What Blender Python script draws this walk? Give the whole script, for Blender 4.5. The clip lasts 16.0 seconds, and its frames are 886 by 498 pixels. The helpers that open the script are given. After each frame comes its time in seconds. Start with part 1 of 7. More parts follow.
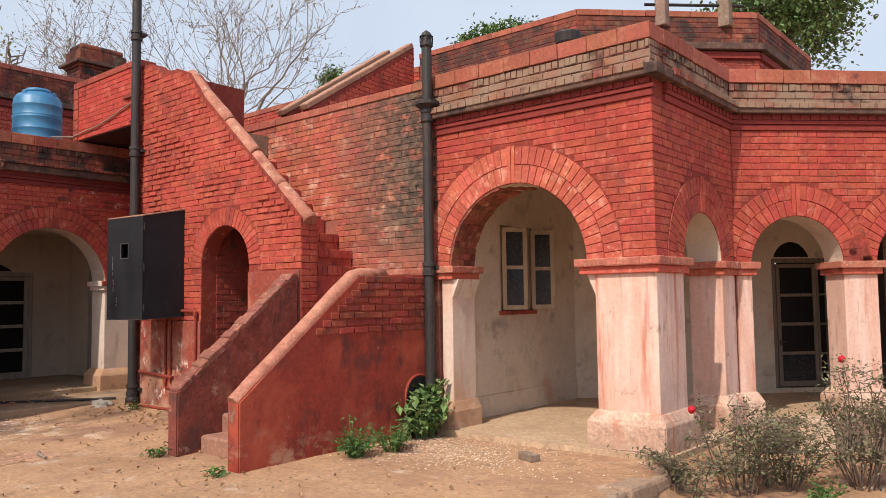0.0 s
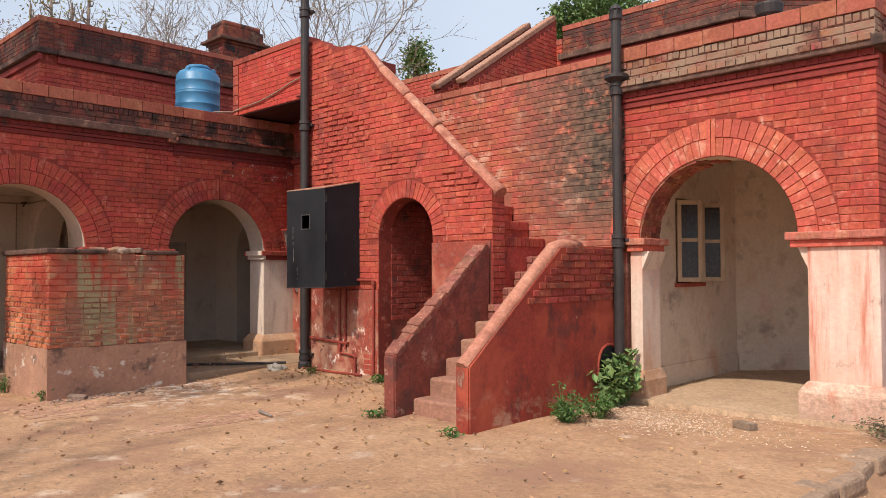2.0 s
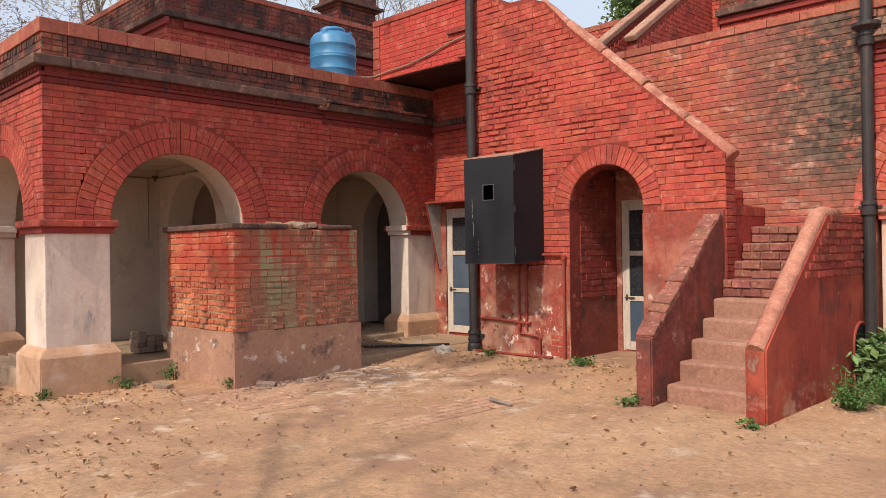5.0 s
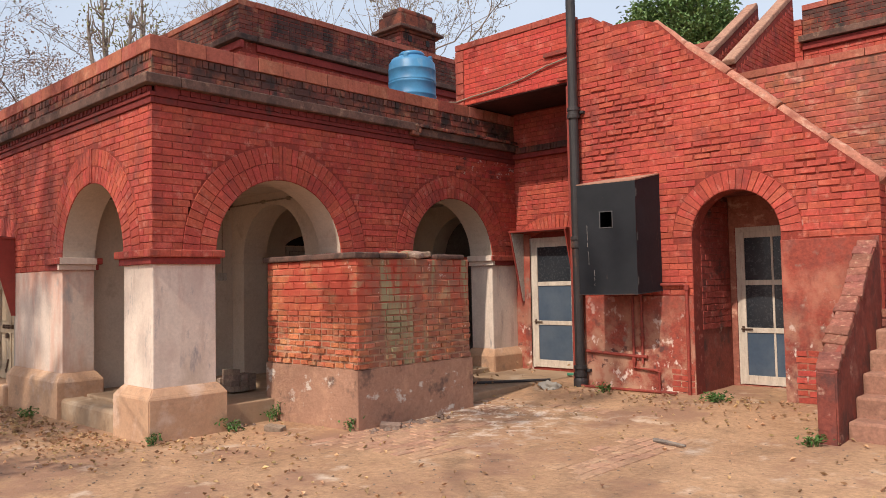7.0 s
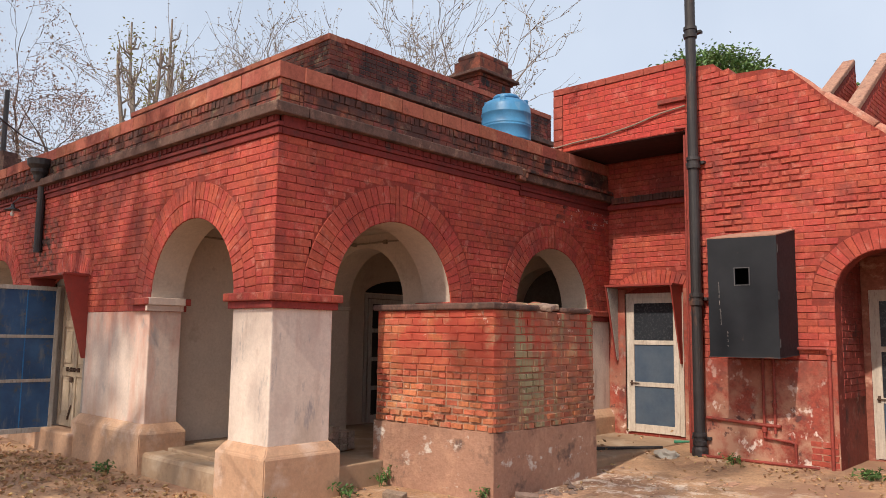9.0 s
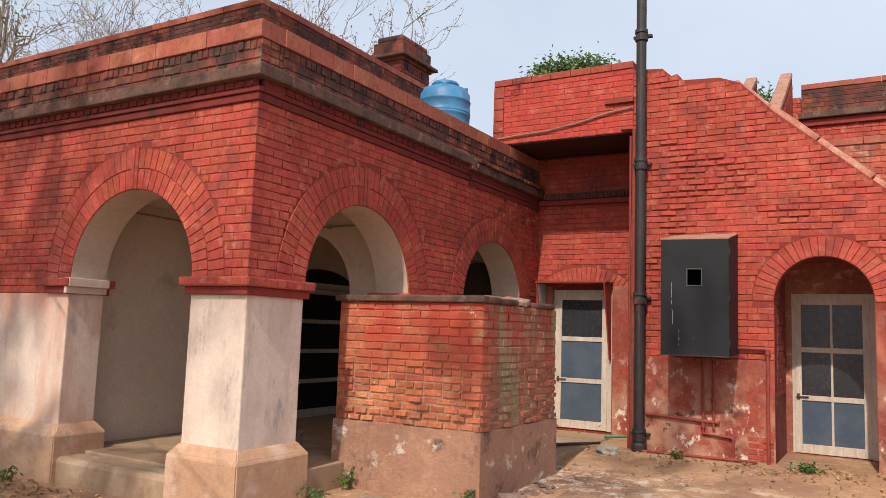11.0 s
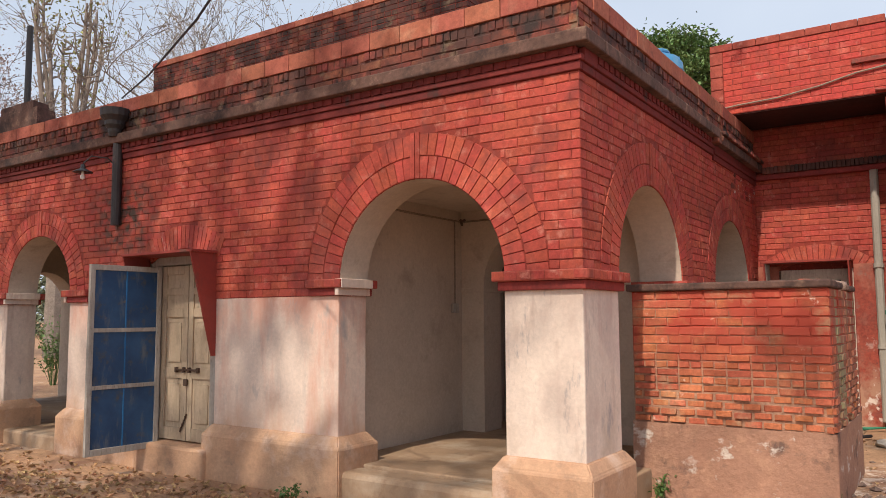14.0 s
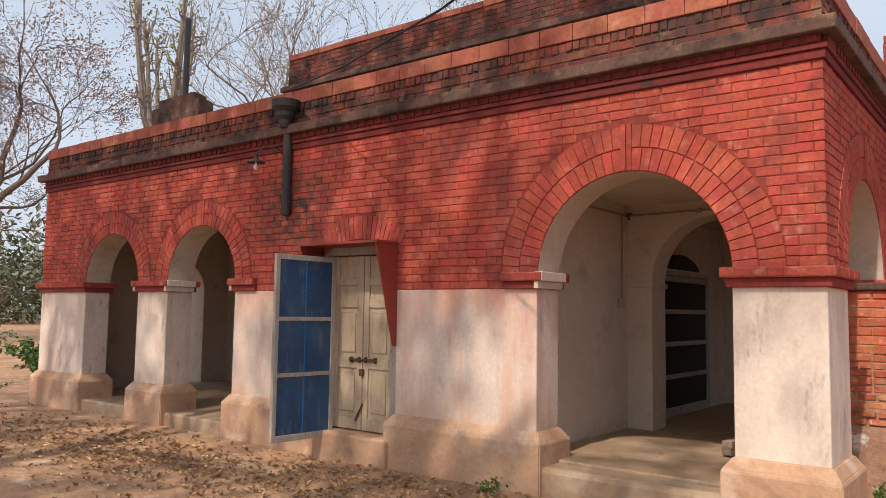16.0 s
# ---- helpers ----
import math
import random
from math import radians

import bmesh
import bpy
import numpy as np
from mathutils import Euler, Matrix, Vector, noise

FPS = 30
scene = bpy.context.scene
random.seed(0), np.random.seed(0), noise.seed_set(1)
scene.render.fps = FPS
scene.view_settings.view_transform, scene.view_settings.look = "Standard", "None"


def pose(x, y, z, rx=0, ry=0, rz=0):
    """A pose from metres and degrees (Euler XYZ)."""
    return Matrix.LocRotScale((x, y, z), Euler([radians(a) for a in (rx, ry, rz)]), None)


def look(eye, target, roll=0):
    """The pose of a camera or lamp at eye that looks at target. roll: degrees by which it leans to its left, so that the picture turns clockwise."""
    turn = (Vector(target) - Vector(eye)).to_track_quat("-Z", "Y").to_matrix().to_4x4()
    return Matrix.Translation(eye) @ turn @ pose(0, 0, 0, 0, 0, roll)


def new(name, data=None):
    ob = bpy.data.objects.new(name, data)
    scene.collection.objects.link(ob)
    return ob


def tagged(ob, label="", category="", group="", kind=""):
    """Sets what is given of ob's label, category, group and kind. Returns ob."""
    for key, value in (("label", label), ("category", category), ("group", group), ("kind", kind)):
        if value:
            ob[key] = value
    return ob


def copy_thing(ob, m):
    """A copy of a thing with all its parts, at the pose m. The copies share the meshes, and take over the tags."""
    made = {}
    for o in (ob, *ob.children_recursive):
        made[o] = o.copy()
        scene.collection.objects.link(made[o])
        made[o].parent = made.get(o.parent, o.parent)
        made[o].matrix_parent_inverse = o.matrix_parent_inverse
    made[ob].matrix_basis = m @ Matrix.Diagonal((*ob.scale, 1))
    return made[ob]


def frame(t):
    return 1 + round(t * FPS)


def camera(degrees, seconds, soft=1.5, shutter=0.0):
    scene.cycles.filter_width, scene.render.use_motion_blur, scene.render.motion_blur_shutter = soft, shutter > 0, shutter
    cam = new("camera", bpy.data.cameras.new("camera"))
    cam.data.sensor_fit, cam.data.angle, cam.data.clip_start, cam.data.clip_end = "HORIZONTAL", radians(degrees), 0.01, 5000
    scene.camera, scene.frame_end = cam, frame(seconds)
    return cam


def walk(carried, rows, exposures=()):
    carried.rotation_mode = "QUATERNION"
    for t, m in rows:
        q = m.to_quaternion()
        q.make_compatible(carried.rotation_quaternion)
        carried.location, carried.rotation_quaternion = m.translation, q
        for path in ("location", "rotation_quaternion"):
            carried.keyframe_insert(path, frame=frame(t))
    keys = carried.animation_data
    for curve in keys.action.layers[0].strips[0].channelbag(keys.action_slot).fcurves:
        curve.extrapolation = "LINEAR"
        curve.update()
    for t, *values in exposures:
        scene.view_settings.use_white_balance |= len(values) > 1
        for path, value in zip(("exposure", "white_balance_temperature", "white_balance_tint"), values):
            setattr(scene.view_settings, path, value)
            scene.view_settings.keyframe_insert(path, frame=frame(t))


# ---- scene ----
cam = camera(59.9, 16.0, soft=0.6)
METRES, EYE, TILT, LEAN, TURN = 13.39, 1.5925, 0.0, 0.0, 39.9
ROWS = [
    (0.0, 0.0, 0.0, 0.0, 0.05, 3.8, 0.79),
    (0.5, -0.0309, -0.0079, 0.0, 2.05, 3.11, 0.59),
    (1.0, -0.0599, -0.0169, 0.0009, 2.83, 2.28, 0.62),
    (1.5, -0.0901, -0.0193, -0.0001, 3.17, 1.67, 0.15),
    (2.0, -0.1224, -0.0208, -0.0005, 4.15, 1.79, 0.26),
    (2.5, -0.1535, -0.0209, 0.0001, 5.99, 1.78, 2.32),
    (3.0, -0.1859, -0.0132, -0.0011, 6.84, 1.81, 2.4),
    (3.5, -0.2186, -0.0066, -0.0013, 7.27, 1.13, 1.49),
    (4.0, -0.2468, 0.0054, -0.0019, 5.98, 0.18, 0.87),
    (6.5, -0.4089, 0.0546, -0.0018, 3.86, 0.98, 1.34),
    (7.0, -0.4406, 0.0594, -0.0022, 3.57, 2.57, 1.17),
    (7.5, -0.4698, 0.0644, -0.0006, 3.64, 4.4, 1.04),
    (8.0, -0.5001, 0.0752, 0.0022, 3.39, 6.27, 0.13),
    (8.5, -0.5299, 0.0907, 0.0011, 4.22, 6.83, -0.03),
    (9.0, -0.5597, 0.1047, -0.0003, 2.86, 6.43, -0.75),
    (9.5, -0.5871, 0.1166, -0.0008, -2.72, 5.75, -2.02),
    (12.0, -0.7288, 0.1685, -0.0002, -10.67, 6.04, -1.3),
    (12.5, -0.7573, 0.1854, 0.0015, -9.79, 5.8, 0.36),
    (13.0, -0.785, 0.2056, 0.0017, -8.49, 5.59, 1.08),
    (13.5, -0.8164, 0.2184, 0.0006, -6.5, 4.84, 1.12),
    (14.0, -0.8439, 0.2258, 0.0016, -6.03, 5.15, 0.29),
    (14.5, -0.8728, 0.2359, 0.0022, -4.44, 5.96, -0.5),
    (15.0, -0.9008, 0.2389, 0.0013, -3.02, 5.45, -1.25),
    (15.5, -0.9245, 0.2395, 0.0017, -2.58, 4.68, -1.66),
    (16.0, -0.9464, 0.2401, 0.0013, -1.97, 4.64, -0.86),
]
walk(cam, [(t, pose(0, 0, EYE, TILT, LEAN, TURN) @ pose(METRES * x, METRES * y, METRES * z, 90 + pitch, roll, yaw)) for t, x, y, z, yaw, pitch, roll in ROWS], [(0.0, 0.36), (3.5, 0.40), (8.0, 0.35), (12.0, 0.33), (16.0, 0.29)])

# ---- world, sun, sky ----
SUN_TURN, SUN_HIGH = -7.0, 48.5   # degrees: the sun stands behind the walker
world = bpy.data.worlds.new("sky")
scene.world = world
world.use_nodes = True
wn = world.node_tree.nodes
sky = wn.new("ShaderNodeTexSky")
sky.sky_type = 'NISHITA'
sky.sun_disc = False
sky.sun_elevation = radians(SUN_HIGH)
sky.sun_rotation = radians(180 + SUN_TURN)
sky.air_density, sky.dust_density, sky.ozone_density = 1.0, 5.0, 1.0
wn["Background"].inputs["Strength"].default_value = 0.132
haze = wn.new("ShaderNodeMix")
haze.data_type = 'RGBA'
cloud = wn.new("ShaderNodeTexNoise")
cloud.inputs["Scale"].default_value, cloud.inputs["Detail"].default_value = 1.6, 5
amount = wn.new("ShaderNodeMapRange")
for key, value in (("From Min", 0.3), ("From Max", 0.7), ("To Min", 0.5), ("To Max", 0.9)):
    amount.inputs[key].default_value = value
haze.inputs[7].default_value = (4.7, 5.2, 6.0, 1)   # thin white haze over the blue
for p, q in ((cloud.outputs[0], amount.inputs["Value"]), (amount.outputs[0], haze.inputs[0]), (sky.outputs[0], haze.inputs[6]), (haze.outputs[2], wn["Background"].inputs["Color"])):
    world.node_tree.links.new(p, q)
sun = new("sun", bpy.data.lights.new("sun", 'SUN'))
sun.data.energy, sun.data.angle, sun.data.color = 3.15, radians(0.8), (1.0, 0.87, 0.725)
sun.matrix_world = look((0, 0, 30), (0 + math.sin(radians(SUN_TURN)), math.cos(radians(SUN_TURN)), 30 - math.tan(radians(SUN_HIGH))))


# ---- materials ----
class Nodes:
    def __init__(self, name):
        self.m = bpy.data.materials.new(name)
        self.m.use_nodes = True
        self.t = self.m.node_tree
        self.b = self.t.nodes["Principled BSDF"]

    def add(self, kind, **inputs):
        n = self.t.nodes.new(kind)
        for k, v in inputs.items():
            self.put(n, k.replace("_", " "), v)
        return n

    def put(self, n, key, v):
        s = n.inputs[int(key[1:])] if key[0] == "#" else n.inputs[key]
        if hasattr(v, "is_output"):
            self.t.links.new(v, s)
        else:
            s.default_value = v

    def noise(self, scale, stretch=(1, 1, 1), detail=4, rough=0.6, where=None):
        src = where or self.add("ShaderNodeNewGeometry").outputs["Position"]
        mp = self.add("ShaderNodeMapping", Vector=src, Scale=stretch)
        return self.add("ShaderNodeTexNoise", Vector=mp.outputs[0], Scale=scale, Detail=detail, Roughness=rough).outputs[0]

    def ramp(self, v, lo, hi, a=0.0, b=1.0):
        n = self.add("ShaderNodeMapRange", Value=v)
        for k, x in (("From Min", lo), ("From Max", hi), ("To Min", a), ("To Max", b)):
            n.inputs[k].default_value = x
        return n.outputs[0]

    def math(self, op, a, b):
        n = self.t.nodes.new("ShaderNodeMath")
        n.operation = op
        self.put(n, "#0", a)
        self.put(n, "#1", b)
        return n.outputs[0]

    def mix(self, f, a, b):
        n = self.t.nodes.new("ShaderNodeMix")
        n.data_type = 'RGBA'
        for k, v in ((0, f), (6, a), (7, b)):
            if hasattr(v, "is_output"):
                self.t.links.new(v, n.inputs[k])
            else:
                n.inputs[k].default_value = v if k == 0 else (*v, 1)
        return n.outputs[2]


def surf(name, a, b, rough=0.85, big=1.2, fine=28, bump=0.35, depth=0.01, rand=0.0, third=None, stains=(), metal=0.0, spec=0.3, stretch=(1, 1, 1), island=False, grainy=1.0):
    """A surface of two tones with grain, stains of their own shape, relief, and a tone for each piece."""
    k = Nodes(name)
    col = k.mix(k.ramp(k.noise(big, stretch), 0.35, 0.65), a, b)
    if third:
        col = k.mix(k.ramp(k.noise(big * 3.1, stretch, 5), 0.56, 0.7), col, third)
    if rand:
        r = k.add("ShaderNodeNewGeometry").outputs["Random Per Island"] if island else k.add("ShaderNodeObjectInfo").outputs["Random"]
        hsv = k.add("ShaderNodeHueSaturation", Color=col)
        k.put(hsv, "Value", k.ramp(r, 0, 1, 1 - rand, 1 + rand))
        k.put(hsv, "Hue", k.ramp(k.math('FRACT', k.math('MULTIPLY', r, 7.3), 0.0), 0, 1, 0.5 - rand * 0.05, 0.5 + rand * 0.05))
        col = hsv.outputs[0]
    grain = k.noise(fine, (1, 1, 1), 6, 0.7)
    g = k.add("ShaderNodeHueSaturation", Color=col)
    k.put(g, "Value", k.ramp(k.math('ADD', k.math('MULTIPLY', grain, 0.6), k.math('MULTIPLY', k.noise(fine * 0.4, (1, 1, 1), 5, 0.7), 0.4)), 0.36, 0.64, 1 - 0.32 * grainy, 1 + 0.26 * grainy))
    col = g.outputs[0]
    for colour, scale, st, lo, hi, masks in stains:
        f = k.ramp(k.noise(scale, st, 6, 0.65), lo, hi)
        for axis, p, q in masks:
            sep = k.add("ShaderNodeSeparateXYZ", Vector=k.add("ShaderNodeNewGeometry").outputs["Position"])
            f = k.math('MULTIPLY', f, k.ramp(sep.outputs[axis], p, q))
        col = k.mix(f, col, colour)
    k.put(k.b, "Base Color", col)
    k.put(k.b, "Roughness", k.ramp(grain, 0.3, 0.7, max(0.05, rough - 0.08), min(1.0, rough + 0.08)))
    k.b.inputs["Metallic"].default_value = metal
    k.b.inputs["Specular IOR Level"].default_value = spec
    if bump:
        h = k.math('ADD', k.math('MULTIPLY', grain, 0.5), k.noise(fine * 0.22, (1, 1, 1), 4))
        bn = k.add("ShaderNodeBump", Height=h, Strength=bump, Distance=depth)
        k.put(k.b, "Normal", bn.outputs[0])
    return k.m


SOOT = (0.045, 0.032, 0.03)
PALE = (0.55, 0.40, 0.34)
RED = dict(a=(0.43, 0.082, 0.054), b=(0.35, 0.060, 0.042), third=(0.47, 0.115, 0.078))
red_stains = [((0.16, 0.04, 0.035), 0.9, (1, 1, 0.5), 0.56, 0.75, ()), ((0.48, 0.18, 0.135), 9.0, (1, 1, 1), 0.57, 0.74, ()), ((0.19, 0.045, 0.038), 3.2, (1, 1, 0.7), 0.54, 0.72, ()), (PALE, 5.0, (1, 1, 0.35), 0.69, 0.78, ()),
              ((0.075, 0.055, 0.045), 7.0, (1, 1, 1), 0.44, 0.58, ((0, -20.1, -19.4), (0, -18.3, -18.9), (1, 1.2, 1.0), (2, 2.2, 2.6), (2, 3.5, 3.1)))]
M_BRICK = surf("painted_brick", **RED, rand=0.11, stains=red_stains, rough=0.8, bump=0.5)
M_BRICKS = surf("painted_brick_far", **RED, rand=0.11, island=True, stains=red_stains, rough=0.8, bump=0.5)
M_EFFLO = surf("salt_stained_brick", **RED, rand=0.2, stains=[((0.10, 0.04, 0.036), 2.5, (1, 1, 1), 0.46, 0.62, ()), ((0.58, 0.46, 0.40), 5.0, (1, 1, 1.5), 0.57, 0.66, ())], rough=0.92, bump=0.9)
M_JOINT = surf("painted_joint", (0.27, 0.047, 0.032), (0.21, 0.037, 0.027), stains=red_stains, rough=0.9, bump=0.6)
old_stains = [((0.085, 0.042, 0.036), 1.9, (1, 1, 1.2), 0.40, 0.58, ()), (SOOT, 3.6, (1, 1, 0.7), 0.50, 0.62, ()), ((0.20, 0.15, 0.10), 3.5, (1, 1, 1), 0.58, 0.70, ())]
OLD = dict(a=(0.27, 0.075, 0.05), b=(0.20, 0.06, 0.042), third=(0.33, 0.13, 0.08))
M_OLD = surf("weathered_brick", **OLD, rand=0.24, stains=old_stains, rough=0.92, bump=0.7)
M_OLDS = surf("weathered_brick_far", **OLD, rand=0.24, island=True, stains=old_stains, rough=0.92, bump=0.7)
M_OLDJ = surf("weathered_joint", (0.17, 0.06, 0.044), (0.12, 0.05, 0.038), stains=old_stains, rough=0.95, bump=0.6)
M_COPE = surf("coping_block", (0.37, 0.12, 0.08), (0.31, 0.095, 0.064), third=(0.41, 0.18, 0.12), rand=0.14, stains=[(SOOT, 3, (1, 1, 1), 0.62, 0.80, ())], rough=0.9)
moss = [((0.60, 0.34, 0.25), 3.0, (1, 1, 1.6), 0.56, 0.68, ()), ((0.15, 0.105, 0.078), 4.5, (1, 1, 1.2), 0.32, 0.50, ((0, -8.0, -6.5), (2, 1.6, 2.6))),
        ((0.055, 0.042, 0.036), 11, (1, 1, 1.3), 0.42, 0.58, ((0, -8.1, -6.5), (2, 1.9, 2.8))), ((0.13, 0.07, 0.055), 4.5, (1.4, 1.4, 0.8), 0.47, 0.66, ((2, 3.4, 4.2),))]
BACK = dict(a=(0.46, 0.125, 0.082), b=(0.40, 0.10, 0.066), third=(0.50, 0.20, 0.135))
M_MOSS = surf("mossy_brick", **BACK, rand=0.2, stains=moss, rough=0.9, bump=0.6)
M_MOSSS = surf("mossy_brick_far", **BACK, rand=0.2, island=True, stains=moss, rough=0.9, bump=0.6)
M_MOSSJ = surf("mossy_joint", (0.38, 0.15, 0.105), (0.28, 0.09, 0.065), stains=moss, rough=0.95, bump=0.6)
grey_old = [((0.27, 0.185, 0.135), 1.8, (1, 1, 1.5), 0.36, 0.55, ()), (SOOT, 2.5, (1, 1, 1), 0.54, 0.66, ())]
M_GREYB = surf("grey_mossed_brick", **OLD, rand=0.4, stains=grey_old, rough=0.95, bump=0.7)
M_GREYBS = surf("grey_mossed_brick_far", **OLD, rand=0.4, island=True, stains=grey_old, rough=0.95, bump=0.7)
# from y 2.32 back the bricks are coloured darker brown, with olive stains
raw_st = [((0.43, 0.078, 0.05), 2.2, (1, 1, 1), 0.38, 0.52, ((2, 1.05, 1.5),)), ((0.40, 0.26, 0.155), 2.6, (1, 1, 0.9), 0.56, 0.70, ()), ((0.25, 0.115, 0.08), 3.5, (1, 1, 0.9), 0.36, 0.6, ((1, 2.32, 2.5),)),
          ((0.27, 0.24, 0.14), 2.0, (1, 2.5, 0.25), 0.52, 0.62, ((1, 2.4, 2.7),)), ((0.66, 0.54, 0.45), 7, (1, 1, 1), 0.64, 0.73, ())]
M_RAW = surf("bare_brick", (0.50, 0.165, 0.082), (0.42, 0.12, 0.064), third=(0.54, 0.23, 0.12), rand=0.2, stains=raw_st, rough=0.92, bump=0.9)
M_RAWJ = surf("lime_mortar", (0.48, 0.29, 0.195), (0.33, 0.18, 0.12), stains=raw_st[:1], rough=0.95, bump=0.9, depth=0.02)
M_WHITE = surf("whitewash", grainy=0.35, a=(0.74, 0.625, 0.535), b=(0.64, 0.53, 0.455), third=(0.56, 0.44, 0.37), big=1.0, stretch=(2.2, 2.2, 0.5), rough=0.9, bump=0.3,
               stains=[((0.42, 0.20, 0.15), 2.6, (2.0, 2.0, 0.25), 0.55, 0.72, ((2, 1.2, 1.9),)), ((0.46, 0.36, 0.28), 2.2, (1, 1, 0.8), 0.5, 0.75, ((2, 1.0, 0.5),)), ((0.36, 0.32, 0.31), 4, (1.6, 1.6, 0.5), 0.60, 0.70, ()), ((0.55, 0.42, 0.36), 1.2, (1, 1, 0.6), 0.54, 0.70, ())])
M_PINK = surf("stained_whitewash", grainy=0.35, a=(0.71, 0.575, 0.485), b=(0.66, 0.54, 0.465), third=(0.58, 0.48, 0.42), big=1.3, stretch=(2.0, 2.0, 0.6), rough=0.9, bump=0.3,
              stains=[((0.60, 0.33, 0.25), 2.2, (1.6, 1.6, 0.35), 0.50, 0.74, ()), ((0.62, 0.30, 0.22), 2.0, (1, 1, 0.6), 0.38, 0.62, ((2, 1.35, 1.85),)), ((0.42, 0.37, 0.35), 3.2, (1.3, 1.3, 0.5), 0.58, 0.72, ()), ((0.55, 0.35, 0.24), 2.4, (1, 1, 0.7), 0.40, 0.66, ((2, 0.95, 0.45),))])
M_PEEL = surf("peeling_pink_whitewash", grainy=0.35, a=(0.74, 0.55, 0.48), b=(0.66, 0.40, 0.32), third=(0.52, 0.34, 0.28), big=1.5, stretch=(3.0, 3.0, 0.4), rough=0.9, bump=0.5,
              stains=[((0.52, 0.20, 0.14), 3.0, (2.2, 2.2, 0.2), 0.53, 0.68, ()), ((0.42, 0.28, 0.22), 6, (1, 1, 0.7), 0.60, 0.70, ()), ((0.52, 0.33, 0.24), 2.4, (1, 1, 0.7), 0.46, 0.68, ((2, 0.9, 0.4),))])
M_INNER = surf("verandah_plaster", grainy=0.35, a=(0.56, 0.47, 0.385), b=(0.48, 0.395, 0.32), third=(0.41, 0.33, 0.26), big=0.8, rough=0.92, bump=0.25,
               stains=[((0.30, 0.26, 0.22), 2.0, (1, 1, 1), 0.60, 0.75, ((2, 1.6, 0.4),)), ((0.42, 0.34, 0.28), 7, (1, 1, 0.6), 0.68, 0.76, ())])
M_INNER_R = surf("warm_verandah_plaster", grainy=0.35, a=(0.66, 0.57, 0.47), b=(0.58, 0.49, 0.40), third=(0.48, 0.40, 0.32), big=0.8, rough=0.92, bump=0.3,
               stains=[((0.36, 0.30, 0.25), 2.2, (1, 1, 1), 0.57, 0.68, ()), ((0.55, 0.36, 0.26), 1.5, (1, 1, 0.8), 0.56, 0.7, ())])
M_BASE = surf("ochre_plinth_plaster", grainy=0.45, a=(0.53, 0.34, 0.22), b=(0.46, 0.275, 0.175), third=(0.42, 0.25, 0.165), rough=0.93, bump=0.55, depth=0.02,
              stains=[((0.58, 0.42, 0.33), 2.2, (1, 1, 1), 0.54, 0.68, ()), ((0.30, 0.20, 0.145), 3, (1, 1, 1), 0.58, 0.70, ())])
M_PALEBASE = surf("worn_pale_plinth", (0.62, 0.44, 0.35), (0.53, 0.34, 0.26), third=(0.44, 0.28, 0.21), big=2, rough=0.93, bump=0.9, depth=0.025,
              stains=[((0.50, 0.22, 0.15), 3, (2, 2, 0.4), 0.56, 0.68, ()), ((0.26, 0.18, 0.14), 5, (1, 1, 1), 0.60, 0.68, ()), ((0.36, 0.25, 0.18), 2.2, (1, 1, 1), 0.40, 0.60, ((2, 0.25, 0.0),))])
M_CEMENT = surf("grey_brown_plaster", grainy=0.6, a=(0.40, 0.225, 0.155), b=(0.33, 0.185, 0.13), third=(0.45, 0.26, 0.175), rough=0.93, bump=0.8, depth=0.02,
                stains=[((0.16, 0.10, 0.08), 3.0, (1, 1, 1), 0.58, 0.68, ()), ((0.60, 0.53, 0.47), 3.2, (1, 1, 1.4), 0.585, 0.64, ()), ((0.36, 0.19, 0.13), 1.2, (1, 1, 1), 0.56, 0.66, ())])
M_REDPL = surf("red_plaster", (0.33, 0.07, 0.047), (0.24, 0.055, 0.04), third=(0.24, 0.075, 0.06), rough=0.85, bump=0.5, depth=0.015,
               stains=[((0.46, 0.19, 0.13), 1.3, (1, 1, 0.7), 0.52, 0.68, ()), ((0.14, 0.05, 0.045), 2, (1, 1, 0.4), 0.52, 0.68, ()), ((0.24, 0.15, 0.12), 3.2, (1, 1, 1), 0.58, 0.68, ()), ((0.44, 0.24, 0.165), 2.4, (1, 1, 1), 0.44, 0.58, ((2, 1.35, 0.6),)), ((0.11, 0.05, 0.045), 5.5, (1, 1, 1), 0.58, 0.64, ((2, 1.5, 0.6),)), ((0.72, 0.60, 0.53), 6.0, (1, 1, 0.8), 0.575, 0.64, ((2, 1.5, 0.5),))])
M_STAIRPL = surf("stair_red_plaster", (0.30, 0.048, 0.031), (0.24, 0.04, 0.028), third=(0.20, 0.045, 0.034), big=0.9, rough=0.8, bump=0.5, depth=0.015,
                 stains=[((0.40, 0.085, 0.048), 1.1, (1, 1, 0.8), 0.46, 0.62, ()), ((0.13, 0.035, 0.03), 3.0, (1, 1, 0.5), 0.57, 0.68, ()), ((0.50, 0.26, 0.18), 6, (1, 1, 1), 0.66, 0.74, ()), ((0.42, 0.22, 0.15), 3.5, (1, 1, 1.5), 0.52, 0.64, ((2, 0.45, 0.05),)), ((0.33, 0.27, 0.2), 3, (1, 1, 0.5), 0.62, 0.7, ((1, 4.8, 4.4),))])
